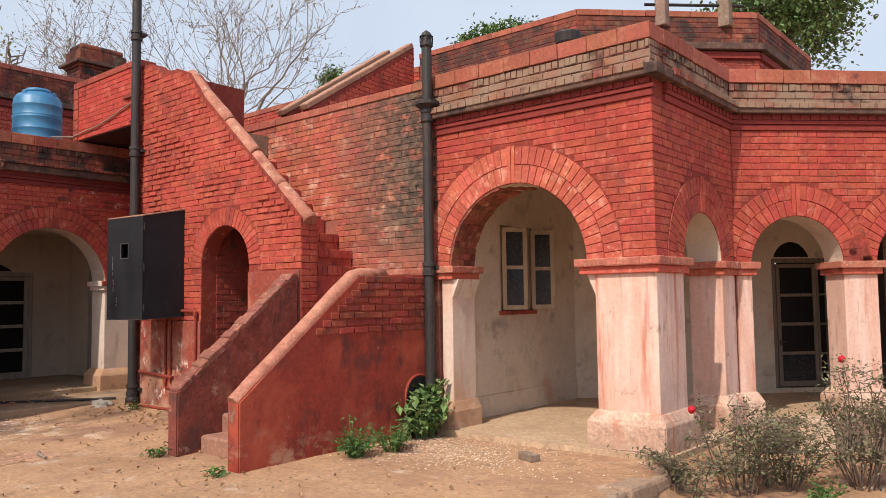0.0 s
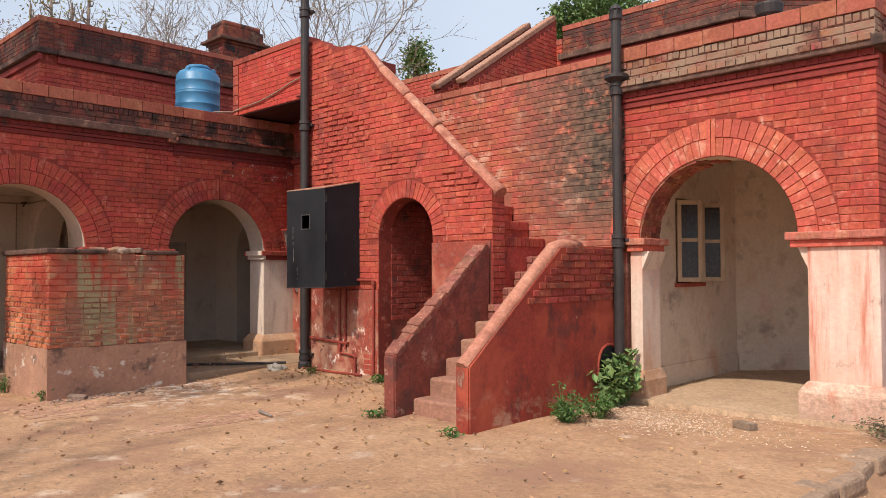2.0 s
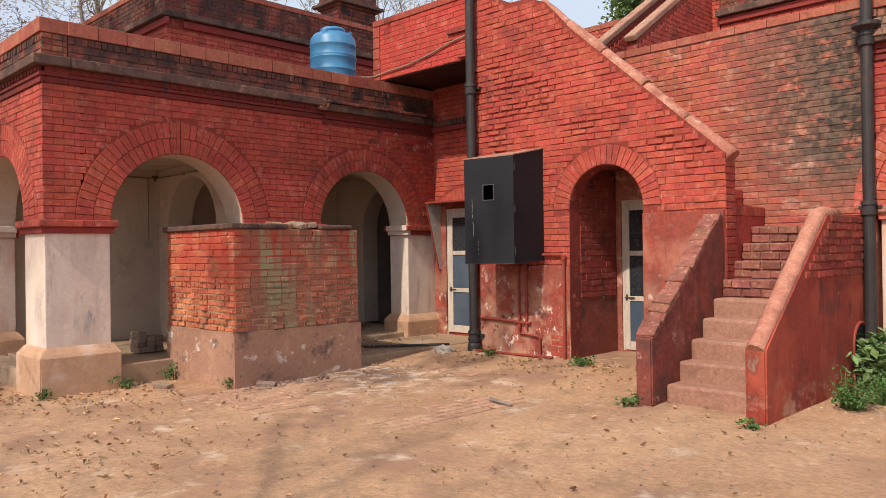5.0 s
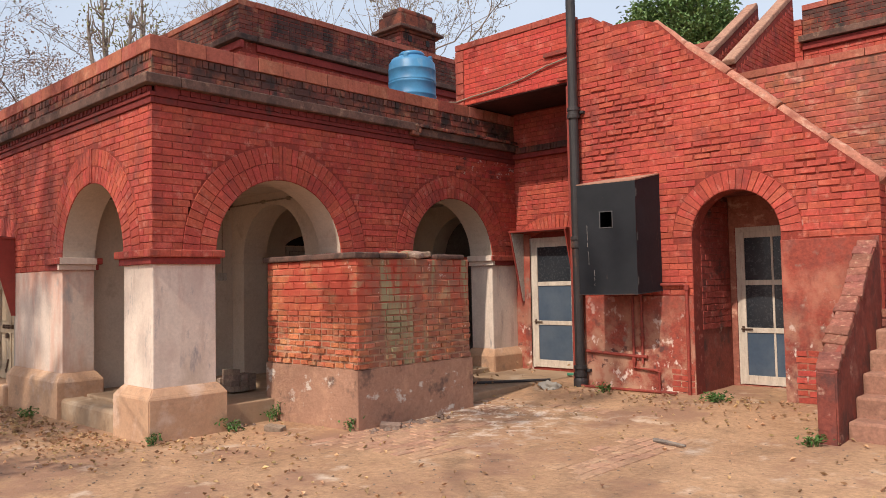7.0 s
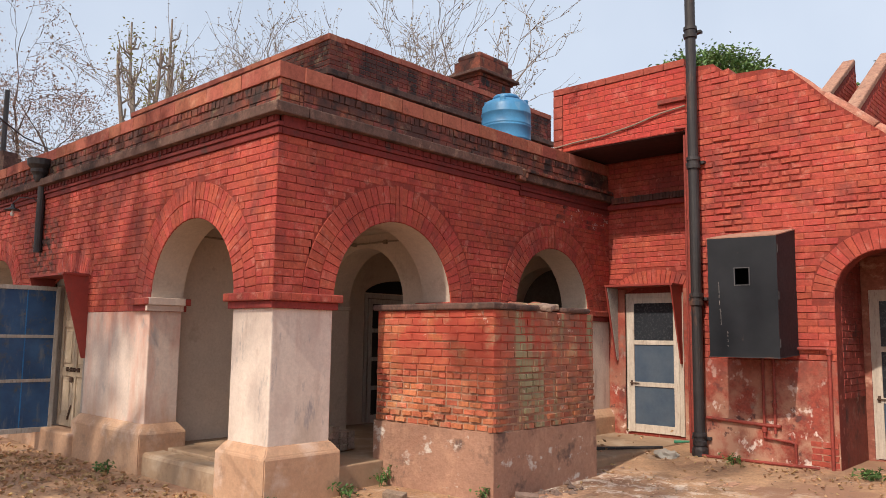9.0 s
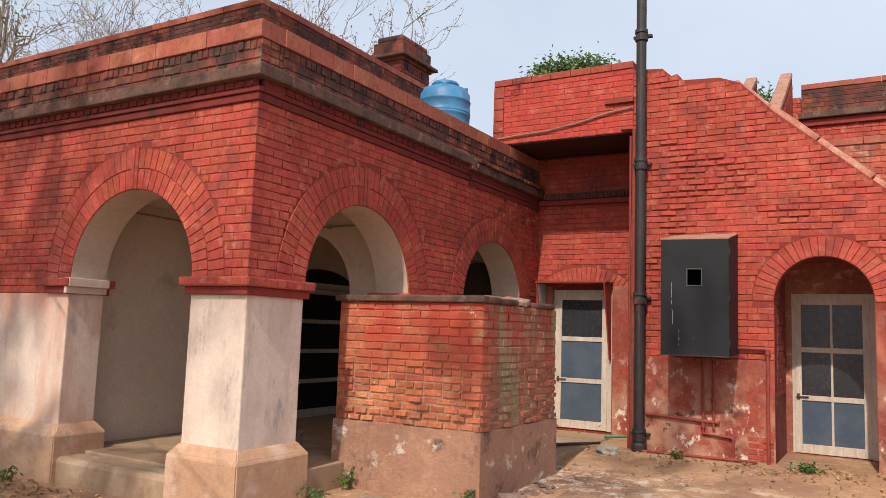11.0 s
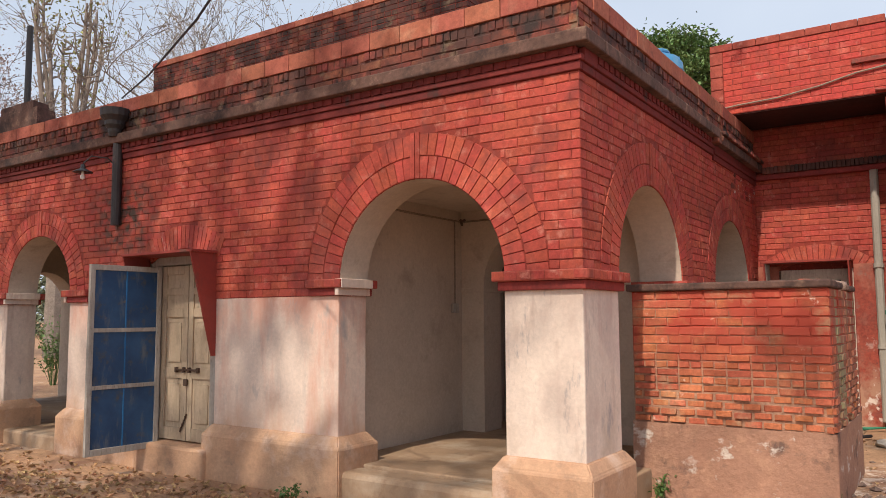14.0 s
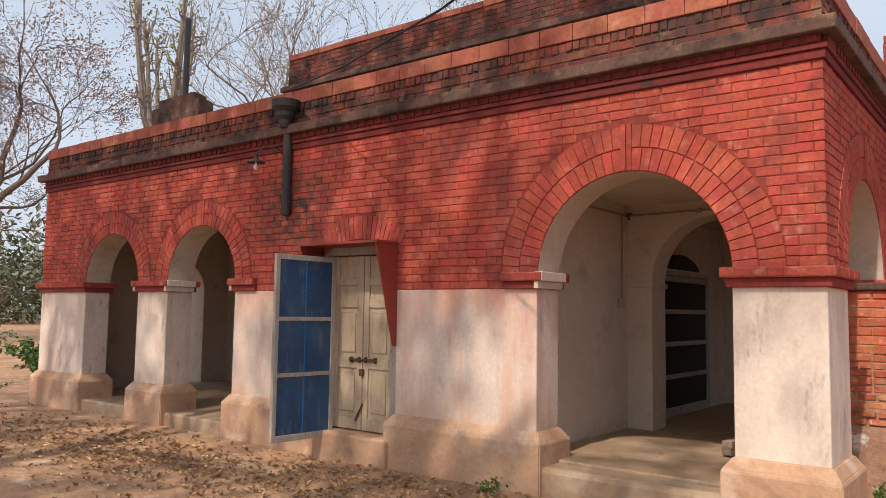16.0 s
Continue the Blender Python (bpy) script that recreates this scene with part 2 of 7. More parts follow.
M_INNERPL = surf("maroon_plaster", (0.26, 0.068, 0.05), (0.20, 0.055, 0.042), third=(0.28, 0.11, 0.085), rough=0.9, bump=0.9, depth=0.02, stains=[((0.11, 0.045, 0.04), 3, (1, 1, 0.7), 0.52, 0.64, ()), ((0.45, 0.28, 0.22), 4, (1, 1, 1), 0.64, 0.74, ())])
M_RAIL = surf("worn_coping", (0.48, 0.225, 0.155), (0.38, 0.15, 0.105), third=(0.52, 0.32, 0.24), big=2.2, rough=0.9, bump=0.8, depth=0.02, stains=[((0.28, 0.10, 0.07), 4, (1, 1, 1), 0.56, 0.7, ())])
M_SOFFIT = surf("bared_soffit_brick", (0.30, 0.095, 0.06), (0.21, 0.075, 0.05), third=(0.36, 0.20, 0.14), big=4, rand=0.3, rough=0.93, bump=0.8)
M_VOUSS = surf("worn_arch_brick", (0.50, 0.125, 0.083), (0.43, 0.095, 0.062), third=(0.58, 0.25, 0.18), big=2.5, rand=0.12, stains=[((0.62, 0.36, 0.28), 6, (1, 1, 1), 0.62, 0.72, ())], rough=0.85, bump=0.6)
M_DULLRED = surf("dull_red_brick", (0.30, 0.06, 0.042), (0.23, 0.05, 0.037), third=(0.34, 0.11, 0.08), big=3, rand=0.2, rough=0.9, bump=0.8, depth=0.015, stains=[((0.10, 0.045, 0.04), 4, (1, 1, 1), 0.55, 0.68, ())])
M_FADED = surf("faded_cap_brick", (0.46, 0.17, 0.12), (0.38, 0.12, 0.085), third=(0.55, 0.30, 0.23), big=3, rand=0.12, rough=0.9, bump=0.6, stains=[((0.62, 0.40, 0.32), 6, (1, 1, 1), 0.58, 0.7, ())])
M_CRUMB = surf("crumbled_coping", (0.29, 0.105, 0.08), (0.20, 0.075, 0.058), third=(0.38, 0.21, 0.15), big=6, rand=0.2, rough=0.93, bump=0.9, depth=0.02)
M_DULLCOPE = surf("dull_coping", (0.40, 0.23, 0.16), (0.33, 0.17, 0.12), third=(0.24, 0.13, 0.095), big=3, rough=0.93, bump=0.7, stains=[((0.16, 0.09, 0.07), 5, (1, 1, 1), 0.56, 0.68, ())])
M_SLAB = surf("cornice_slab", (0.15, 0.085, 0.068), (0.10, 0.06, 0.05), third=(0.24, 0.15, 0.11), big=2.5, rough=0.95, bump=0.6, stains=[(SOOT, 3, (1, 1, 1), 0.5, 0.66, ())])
# darker copy of the frieze red, for the shade in the left cornice's cove
M_FRIEZE_SHADED = surf("shade_darkened_frieze", (0.185, 0.03, 0.027), (0.14, 0.026, 0.024), rough=0.85, bump=0.3, stains=[(SOOT, 3, (1, 1, 1), 0.56, 0.7, ())])
# soot, plus the deep shade under the overhang put into the colour
M_SOOT_SHADE = surf("sooty_shaded_soffit", (0.07, 0.024, 0.022), (0.045, 0.02, 0.019), rough=0.95, bump=0.4)
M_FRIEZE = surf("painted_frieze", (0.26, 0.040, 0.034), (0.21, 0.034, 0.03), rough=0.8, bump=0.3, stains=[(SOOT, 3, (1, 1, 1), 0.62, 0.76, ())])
M_FLOOR = surf("verandah_floor", grainy=0.35, a=(0.37, 0.255, 0.165), b=(0.30, 0.205, 0.135), third=(0.24, 0.16, 0.105), rough=0.75, bump=0.3, stains=[((0.45, 0.36, 0.27), 2, (1, 1, 1), 0.52, 0.72, ())])
M_STEP = surf("step_plaster", (0.38, 0.21, 0.15), (0.31, 0.16, 0.115), third=(0.27, 0.14, 0.10), rough=0.9, bump=0.6)
M_GROUND = surf("packed_earth", (0.46, 0.285, 0.17), (0.35, 0.205, 0.12), third=(0.30, 0.185, 0.11), big=0.55, fine=22, rough=0.95, bump=0.8, depth=0.03,
                stains=[((0.30, 0.17, 0.11), 0.9, (1, 1, 1), 0.50, 0.62, ()), ((0.56, 0.43, 0.33), 2.1, (1, 1, 1), 0.58, 0.72, ()), ((0.66, 0.55, 0.46), 5.0, (1, 1, 1), 0.50, 0.60, ((0, -12.2, -11.6), (0, -9.4, -10.6), (1, 2.2, 3.0), (1, 4.9, 4.2))), ((0.20, 0.13, 0.09), 9, (1, 1, 1), 0.62, 0.70, ()), ((0.25, 0.16, 0.11), 26, (1, 1, 1), 0.62, 0.70, ())])
M_PAVER = surf("dusty_paver", (0.44, 0.27, 0.175), (0.37, 0.21, 0.14), third=(0.46, 0.31, 0.20), rand=0.12, rough=0.95, bump=0.7, depth=0.02)
M_KERB = surf("cracked_cement_edge", (0.37, 0.26, 0.185), (0.30, 0.205, 0.145), third=(0.24, 0.17, 0.125), big=2, rough=0.95, bump=1.0, depth=0.03)
M_RUBBLE = surf("lime_rubble", (0.58, 0.45, 0.34), (0.46, 0.33, 0.24), rand=0.3, island=True, rough=0.95, bump=0.7)
M_STONE = surf("plinth_stone", (0.28, 0.20, 0.155), (0.22, 0.155, 0.12), third=(0.33, 0.26, 0.2), big=3, rand=0.2, rough=0.95, bump=0.9, depth=0.03)
M_BLACK = surf("black_sheet_metal", grainy=0.35, a=(0.018, 0.020, 0.025), b=(0.013, 0.015, 0.019), big=3, rough=0.6, bump=0.12, spec=0.25, stains=[((0.10, 0.07, 0.055), 6, (1, 1, 0.3), 0.66, 0.76, ())])
M_GREYRIM = surf("worn_metal_rim", (0.10, 0.10, 0.105), (0.07, 0.07, 0.075), rough=0.5, bump=0.1, spec=0.5)
M_IRON = surf("cast_iron", (0.034, 0.029, 0.030), (0.023, 0.020, 0.022), big=4, rough=0.6, bump=0.3, spec=0.5, stains=[((0.13, 0.06, 0.04), 4, (1, 1, 0.4), 0.62, 0.74, ())])
M_REDPIPE = surf("red_painted_pipe", (0.30, 0.055, 0.04), (0.22, 0.045, 0.035), rough=0.6, bump=0.2, stains=[((0.12, 0.06, 0.045), 6, (1, 1, 1), 0.58, 0.7, ())])
M_GREYPIPE = surf("grey_pipe", grainy=0.3, a=(0.40, 0.37, 0.32), b=(0.34, 0.31, 0.27), rough=0.7, bump=0.15)
M_GREEN = surf("green_pipe", (0.05, 0.26, 0.16), (0.04, 0.20, 0.13), rough=0.5, bump=0.05)
M_TANK = surf("blue_tank_plastic", grainy=0.35, a=(0.045, 0.21, 0.42), b=(0.06, 0.25, 0.46), rough=0.45, bump=0.05, spec=0.5, stains=[((0.20, 0.32, 0.42), 3, (1, 1, 0.5), 0.6, 0.75, ())])
M_FRAME = surf("grey_painted_wood", grainy=0.35, a=(0.40, 0.365, 0.325), b=(0.32, 0.285, 0.25), third=(0.24, 0.20, 0.165), big=5, stretch=(4, 4, 0.6), rough=0.8, bump=0.3)
M_CREAM = surf("cream_painted_wood", grainy=0.35, a=(0.54, 0.43, 0.31), b=(0.44, 0.345, 0.245), third=(0.33, 0.27, 0.20), big=3, stretch=(3, 3, 0.5), rough=0.75, bump=0.25, stains=[((0.20, 0.15, 0.11), 5, (1, 1, 0.5), 0.63, 0.75, ())])
M_BROWNWOOD = surf("brown_door_wood", grainy=0.35, a=(0.23, 0.185, 0.15), b=(0.18, 0.14, 0.115), third=(0.28, 0.225, 0.18), big=4, stretch=(4, 4, 0.6), rough=0.75, bump=0.3)
M_PALEWOOD = surf("pale_door_wood", grainy=0.35, a=(0.62, 0.55, 0.47), b=(0.50, 0.43, 0.36), third=(0.40, 0.30, 0.24), big=4, stretch=(4, 4, 0.6), rough=0.75, bump=0.3)
M_BLUEPANEL = surf("blue_panel", grainy=0.35, a=(0.010, 0.048, 0.125), b=(0.024, 0.080, 0.18), third=(0.07, 0.075, 0.085), big=2.5, rough=0.55, bump=0.15, spec=0.5, stains=[((0.10, 0.12, 0.15), 5, (1.5, 1.5, 0.4), 0.54, 0.70, ()), ((0.15, 0.12, 0.10), 9, (1, 1, 0.6), 0.66, 0.76, ())])
M_BLUEBEAD = surf("bright_blue_bead", grainy=0.35, a=(0.02, 0.12, 0.30), b=(0.03, 0.16, 0.36), rough=0.5, bump=0.05)
M_DARKPANE = surf("dusty_dark_glass", grainy=0.35, a=(0.02, 0.024, 0.03), b=(0.035, 0.04, 0.048), big=2, rough=0.25, bump=0.02, spec=0.5)
M_BLACKPANE = surf("opaque_black_glass", grainy=0.35, a=(0.006, 0.006, 0.007), b=(0.009, 0.009, 0.010), big=2, rough=0.35, bump=0.02, spec=0.3)
M_BLUEPANE = surf("dusty_blue_glass", grainy=0.35, a=(0.055, 0.085, 0.13), b=(0.09, 0.12, 0.16), big=2, rough=0.4, bump=0.03, spec=0.5)
M_REDSHEET = surf("red_sheet_metal", grainy=0.35, a=(0.30, 0.05, 0.036), b=(0.24, 0.042, 0.032), big=2, rough=0.6, bump=0.1, stains=[((0.14, 0.06, 0.045), 4, (1, 1, 0.5), 0.6, 0.75, ())])
M_PALESHEET = surf("pale_sheet_metal", (0.45, 0.42, 0.38), (0.36, 0.33, 0.30), rough=0.6, bump=0.1)
M_CABLE = surf("cable", (0.30, 0.24, 0.19), (0.24, 0.19, 0.15), rough=0.7, bump=0)
M_WIRE = surf("dark_wire", (0.02, 0.02, 0.022), (0.03, 0.03, 0.03), rough=0.6, bump=0)
M_ROOF = surf("roof_terrace", (0.30, 0.20, 0.15), (0.24, 0.16, 0.12), rough=0.95)
M_LEAF = surf("leaf_green", (0.11, 0.19, 0.06), (0.15, 0.24, 0.08), big=2, rand=0.35, island=True, rough=0.6, bump=0, spec=0.4)
M_WEED = surf("weed_green", (0.09, 0.17, 0.04), (0.06, 0.13, 0.03), big=3, rand=0.35, island=True, rough=0.6, bump=0, spec=0.4)
M_ROSELEAF = surf("rose_leaf", (0.13, 0.14, 0.075), (0.17, 0.16, 0.09), big=3, rand=0.35, island=True, rough=0.7, bump=0)
M_BROWNLEAF = surf("brown_leaf", (0.20, 0.13, 0.10), (0.27, 0.18, 0.14), big=2, rand=0.35, island=True, rough=0.8, bump=0)
M_MAUVELEAF = surf("faded_leaf", (0.30, 0.22, 0.19), (0.36, 0.27, 0.235), big=2, rand=0.3, island=True, rough=0.8, bump=0)
M_DRYLEAF = surf("dry_leaf", (0.36, 0.215, 0.115), (0.50, 0.34, 0.19), big=3, rand=0.4, island=True, rough=0.85, bump=0)
M_YOUNG = surf("young_leaf", (0.30, 0.30, 0.12), (0.24, 0.26, 0.10), big=2, rand=0.3, island=True, rough=0.7, bump=0)
M_PALEBUD = surf("pale_bud", (0.40, 0.36, 0.27), (0.32, 0.29, 0.22), big=2, rand=0.3, island=True, rough=0.8, bump=0)
M_BARK = surf("pale_bark", (0.26, 0.22, 0.19), (0.19, 0.16, 0.14), big=2, rough=0.95, bump=0.5)
M_DARKBARK = surf("brown_bark", (0.15, 0.11, 0.09), (0.11, 0.085, 0.07), big=2, rough=0.95, bump=0.5)
M_FARLEAF = surf("far_foliage", (0.13, 0.16, 0.10), (0.20, 0.21, 0.14), big=0.5, rand=0.3, island=True, rough=0.9, bump=0)
M_ROSE = surf("rose_petal", (0.55, 0.01, 0.03), (0.42, 0.01, 0.02), rough=0.6, bump=0)
M_BRASS = surf("rusty_iron", (0.14, 0.085, 0.06), (0.10, 0.065, 0.05), metal=0.4, rough=0.7, bump=0.2)
M_ENAMEL = surf("dark_enamel", (0.05, 0.045, 0.045), (0.035, 0.033, 0.034), rough=0.45, bump=0, spec=0.5)
M_BULB = surf("bulb_glass", (0.75, 0.75, 0.72), (0.7, 0.7, 0.68), rough=0.15, bump=0, spec=0.5)
# the rooms' lack of light is put into this dark wall colour
M_DARKROOM = surf("unlit_dark_plaster", (0.12, 0.105, 0.095), (0.085, 0.075, 0.068), rough=0.95, bump=0.2)


# ---- mesh helpers ----
def part(name, bm, material, parent=None, label="", smooth=False):
    """Links a bmesh as one mesh object, under a thing or a part."""
    me = bpy.data.meshes.new(name)
    bm.to_mesh(me)
    bm.free()
    me.materials.append(material)
    if smooth:
        for f in me.polygons:
            f.use_smooth = len(f.vertices) == 4
    ob = new(name, me)
    ob.parent = parent
    if label:
        ob["label"] = label
    return ob


def raw(name, verts, faces, material, parent=None, smooth=False):
    me = bpy.data.meshes.new(name)
    me.from_pydata(verts, [], faces)
    me.materials.append(material)
    if smooth:
        for f in me.polygons:
            f.use_smooth = True
    me.update()
    ob = new(name, me)
    ob.parent = parent
    return ob


def thing(name, label, category, group="", kind=""):
    return tagged(new(name), label, category, group, kind)


def add_box(bm, x0, x1, y0, y1, z0, z1, bevel=0.0, m=None):
    r = bmesh.ops.create_cube(bm, size=1.0)
    vs = r["verts"]
    for v in vs:
        v.co = Vector(((x0 + x1) / 2 + v.co.x * (x1 - x0), (y0 + y1) / 2 + v.co.y * (y1 - y0), (z0 + z1) / 2 + v.co.z * (z1 - z0)))
    if bevel:
        es = list({e for v in vs for e in v.link_edges})
        r2 = bmesh.ops.bevel(bm, geom=es, offset=bevel, segments=2, affect='EDGES', profile=0.5)
        vs = list({v for f in r2["faces"] for v in f.verts} | {v for v in vs if v.is_valid})
    if m is not None:
        bmesh.ops.transform(bm, matrix=m, verts=[v for v in vs if v.is_valid])
    return bm


def box(x0, x1, y0, y1, z0, z1, bevel=0.0, m=None):
    return add_box(bmesh.new(), x0, x1, y0, y1, z0, z1, bevel, m)


def add_tube(bm, pts, r, sides=8, r1=None, caps=True):
    """A round bar along points; r1 is its radius at the far end."""
    pts = [Vector(p) for p in pts]
    rings = []
    n = len(pts)
    for i, p in enumerate(pts):
        d = (pts[min(i + 1, n - 1)] - pts[max(i - 1, 0)]).normalized()
        s = d.cross(Vector((0, 0, 1)) if abs(d.z) < 0.9 else Vector((1, 0, 0))).normalized()
        u = s.cross(d)
        rr = r if r1 is None else r + (r1 - r) * i / (n - 1)
        rings.append([bm.verts.new(p + rr * (math.cos(2 * math.pi * k / sides) * s + math.sin(2 * math.pi * k / sides) * u)) for k in range(sides)])
    for a, b in zip(rings, rings[1:]):
        for k in range(sides):
            bm.faces.new((a[k], a[(k + 1) % sides], b[(k + 1) % sides], b[k]))
    if caps:
        bm.faces.new(rings[0][::-1])
        bm.faces.new(rings[-1])
    return bm


def tube(pts, r, sides=8, r1=None):
    return add_tube(bmesh.new(), pts, r, sides, r1)


def lathe(profile, sides=24, at=(0, 0, 0)):
    """A turned body from (radius, height) pairs."""
    bm = bmesh.new()
    rings = [[bm.verts.new((at[0] + r * math.cos(2 * math.pi * k / sides), at[1] + r * math.sin(2 * math.pi * k / sides), at[2] + z)) for k in range(sides)] for r, z in profile]
    for a, b in zip(rings, rings[1:]):
        for k in range(sides):
            bm.faces.new((a[k], a[(k + 1) % sides], b[(k + 1) % sides], b[k]))
    bm.faces.new(rings[0][::-1])
    bm.faces.new(rings[-1])
    return bm


def prism(poly, z0, z1, m=None):
    """An upright prism over a ring of (x, y)."""
    bm = bmesh.new()
    lo = [bm.verts.new((x, y, z0)) for x, y in poly]
    hi = [bm.verts.new((x, y, z1)) for x, y in poly]
    n = len(poly)
    bm.faces.new(lo[::-1])
    bm.faces.new(hi)
    for i in range(n):
        bm.faces.new((lo[i], lo[(i + 1) % n], hi[(i + 1) % n], hi[i]))
    bmesh.ops.recalc_face_normals(bm, faces=bm.faces)
    if m is not None:
        bmesh.ops.transform(bm, matrix=m, verts=bm.verts)
    return bm


class Plane:
    """A wall's outer face: an origin on the plan, the way along it and the way out of it."""
    def __init__(self, x, y, ux, uy):
        self.o, self.u = Vector((x, y, 0)), Vector((ux, uy, 0)).normalized()
        self.n = Vector((self.u.y, -self.u.x, 0))

    def p(self, u, z, out=0.0):
        return self.o + u * self.u + Vector((0, 0, z)) + out * self.n

    def m(self):
        """Local x along the wall, y into it, z up."""
        return Matrix(((self.u.x, -self.n.x, 0, self.o.x), (self.u.y, -self.n.y, 0, self.o.y), (0, 0, 1, 0), (0, 0, 0, 1)))


def arch_cut(uc, r, zs, zb=-9.0):
    def cut(z):
        if z < zb:
            return None
        if z <= zs:
            return (uc - r, uc + r)
        if z < zs + r:
            w = math.sqrt(r * r - (z - zs) ** 2)
            return (uc - w, uc + w)
        return None
    return cut


def rect_cut(u0, u1, z0, z1):
    return lambda z: (u0, u1) if z0 <= z <= z1 else None


def wall_body(name, pl, u0, u1, z0, z1, thick, holes=(), face=M_JOINT, inside=M_INNER, parent=None, top=None, kind="structure", label="", category="wall"):
    """A wall with thickness, pierced by holes (centre, radius, springing, sill); radius None: (u0, u1, head, sill). top: the height along u."""
    cuts = {u0, u1}
    for h in holes:
        if h[1] is None:
            cuts |= {h[0][0], h[0][1]}
        else:
            cuts |= {h[0] - h[1] * math.cos(math.pi * k / 24) for k in range(25)}
    if top:
        cuts |= {u for u, _ in top if u0 < u < u1}
    us = sorted(c for c in cuts if u0 - 1e-6 <= c <= u1 + 1e-6)

    def head(u):
        if not top:
            return z1
        for (a, za), (b, zb) in zip(top, top[1:]):
            if a - 1e-6 <= u <= b + 1e-6:
                return za + (zb - za) * (u - a) / max(b - a, 1e-6)
        return top[-1][1]
    V, F, mats = [], [], []

    def quad(pts, mi):
        i = len(V)
        V.extend(pts)
        F.append(tuple(range(i, i + len(pts))))
        mats.append(mi)
    for a, b in zip(us, us[1:]):
        if b - a < 1e-5:
            continue
        mid = (a + b) / 2
        spans = [(z0, z0, head(a), head(b))]
        for h in holes:
            if h[1] is None:
                lo, hi = h[0]
                if lo < mid < hi:
                    spans = [(z0, z0, h[3], h[3]), (h[2], h[2], head(a), head(b))]
                    quad([pl.p(a, h[2]), pl.p(b, h[2]), pl.p(b, h[2], -thick), pl.p(a, h[2], -thick)], 1)
                    if h[3] > z0:
                        quad([pl.p(a, h[3]), pl.p(a, h[3], -thick), pl.p(b, h[3], -thick), pl.p(b, h[3])], 1)
            elif h[0] - h[1] < mid < h[0] + h[1]:
                za = h[2] + math.sqrt(max(0, h[1] ** 2 - (a - h[0]) ** 2))
                zb = h[2] + math.sqrt(max(0, h[1] ** 2 - (b - h[0]) ** 2))
                spans = [(z0, z0, h[3], h[3]), (za, zb, head(a), head(b))]
                quad([pl.p(a, za), pl.p(b, zb), pl.p(b, zb, -thick), pl.p(a, za, -thick)], 1)
        for a0, b0, a1, b1 in spans:
            if a1 - a0 < 1e-4 and b1 - b0 < 1e-4:
                continue
            quad([pl.p(a, a0), pl.p(b, b0), pl.p(b, b1), pl.p(a, a1)], 0)
            quad([pl.p(a, a0, -thick), pl.p(a, a1, -thick), pl.p(b, b1, -thick), pl.p(b, b0, -thick)], 1)
        quad([pl.p(a, head(a)), pl.p(b, head(b)), pl.p(b, head(b), -thick), pl.p(a, head(a), -thick)], 0)
    for h in holes:
        lo, hi = (h[0] if h[1] is None else (h[0] - h[1], h[0] + h[1]))
        hz = h[2]
        zb = max(h[3], z0)
        if hz > zb:
            quad([pl.p(lo, zb), pl.p(lo, hz), pl.p(lo, hz, -thick), pl.p(lo, zb, -thick)], 1)
            quad([pl.p(hi, zb), pl.p(hi, zb, -thick), pl.p(hi, hz, -thick), pl.p(hi, hz)], 1)
    for u in (u0, u1):
        zz = z0
        for h in holes:
            lo, hi = (h[0] if h[1] is None else (h[0] - h[1], h[0] + h[1]))
            if lo - 1e-4 <= u <= hi + 1e-4:
                zz = h[2]
        quad([pl.p(u, zz), pl.p(u, head(u)), pl.p(u, head(u), -thick), pl.p(u, zz, -thick)], 0)
    me = bpy.data.meshes.new(name)
    me.from_pydata(V, [], F)
    me.materials.append(face)
    me.materials.append(inside)
    me.polygons.foreach_set("material_index", mats)
    me.update()
    ob = new(name, me)
    ob.parent = parent
    if parent is None:
        tagged(ob, label, category, "", kind)
    return ob


# one brick, 1 x 1 x 1, its face towards -y, a little smaller in front than at the wall
def brick_mesh(name, mat, cx=0.022, cz=0.075, shake=0.0, seed=0):
    q = random.Random(seed)
    V = [(-.5, 0, -.5), (.5, 0, -.5), (.5, 0, .5), (-.5, 0, .5), (-.5 + cx, -1, -.5 + cz), (.5 - cx, -1, -.5 + cz), (.5 - cx, -1, .5 - cz), (-.5 + cx, -1, .5 - cz)]
    V = V[:4] + [(x + q.uniform(-0.5, 0.5) * shake, y + q.uniform(-0.1, 2.5) * shake, z + q.uniform(-1, 1) * shake) for x, y, z in V[4:]]
    F = [(4, 5, 6, 7), (0, 1, 5, 4), (1, 2, 6, 5), (2, 3, 7, 6), (3, 0, 4, 7)]
    me = bpy.data.meshes.new(name)
    me.from_pydata(V, [], F)
    me.materials.append(mat)
    return me


BRICK_MESHES = {}


def free_spans(cuts, u0, u1, za, zb):
    """What a course keeps of its length beside the cuts."""
    spans = [(u0, u1)]
    for c in cuts:
        got = [g for g in (c(za + 1e-4), c((za + zb) / 2), c(zb - 1e-4)) if g]
        if not got:
            continue
        lo, hi = min(g[0] for g in got), max(g[1] for g in got)
        spans = [s for a, b in spans for s in ((a, min(b, lo)), (max(a, hi), b)) if s[1] - s[0] > 0.03]
    return spans


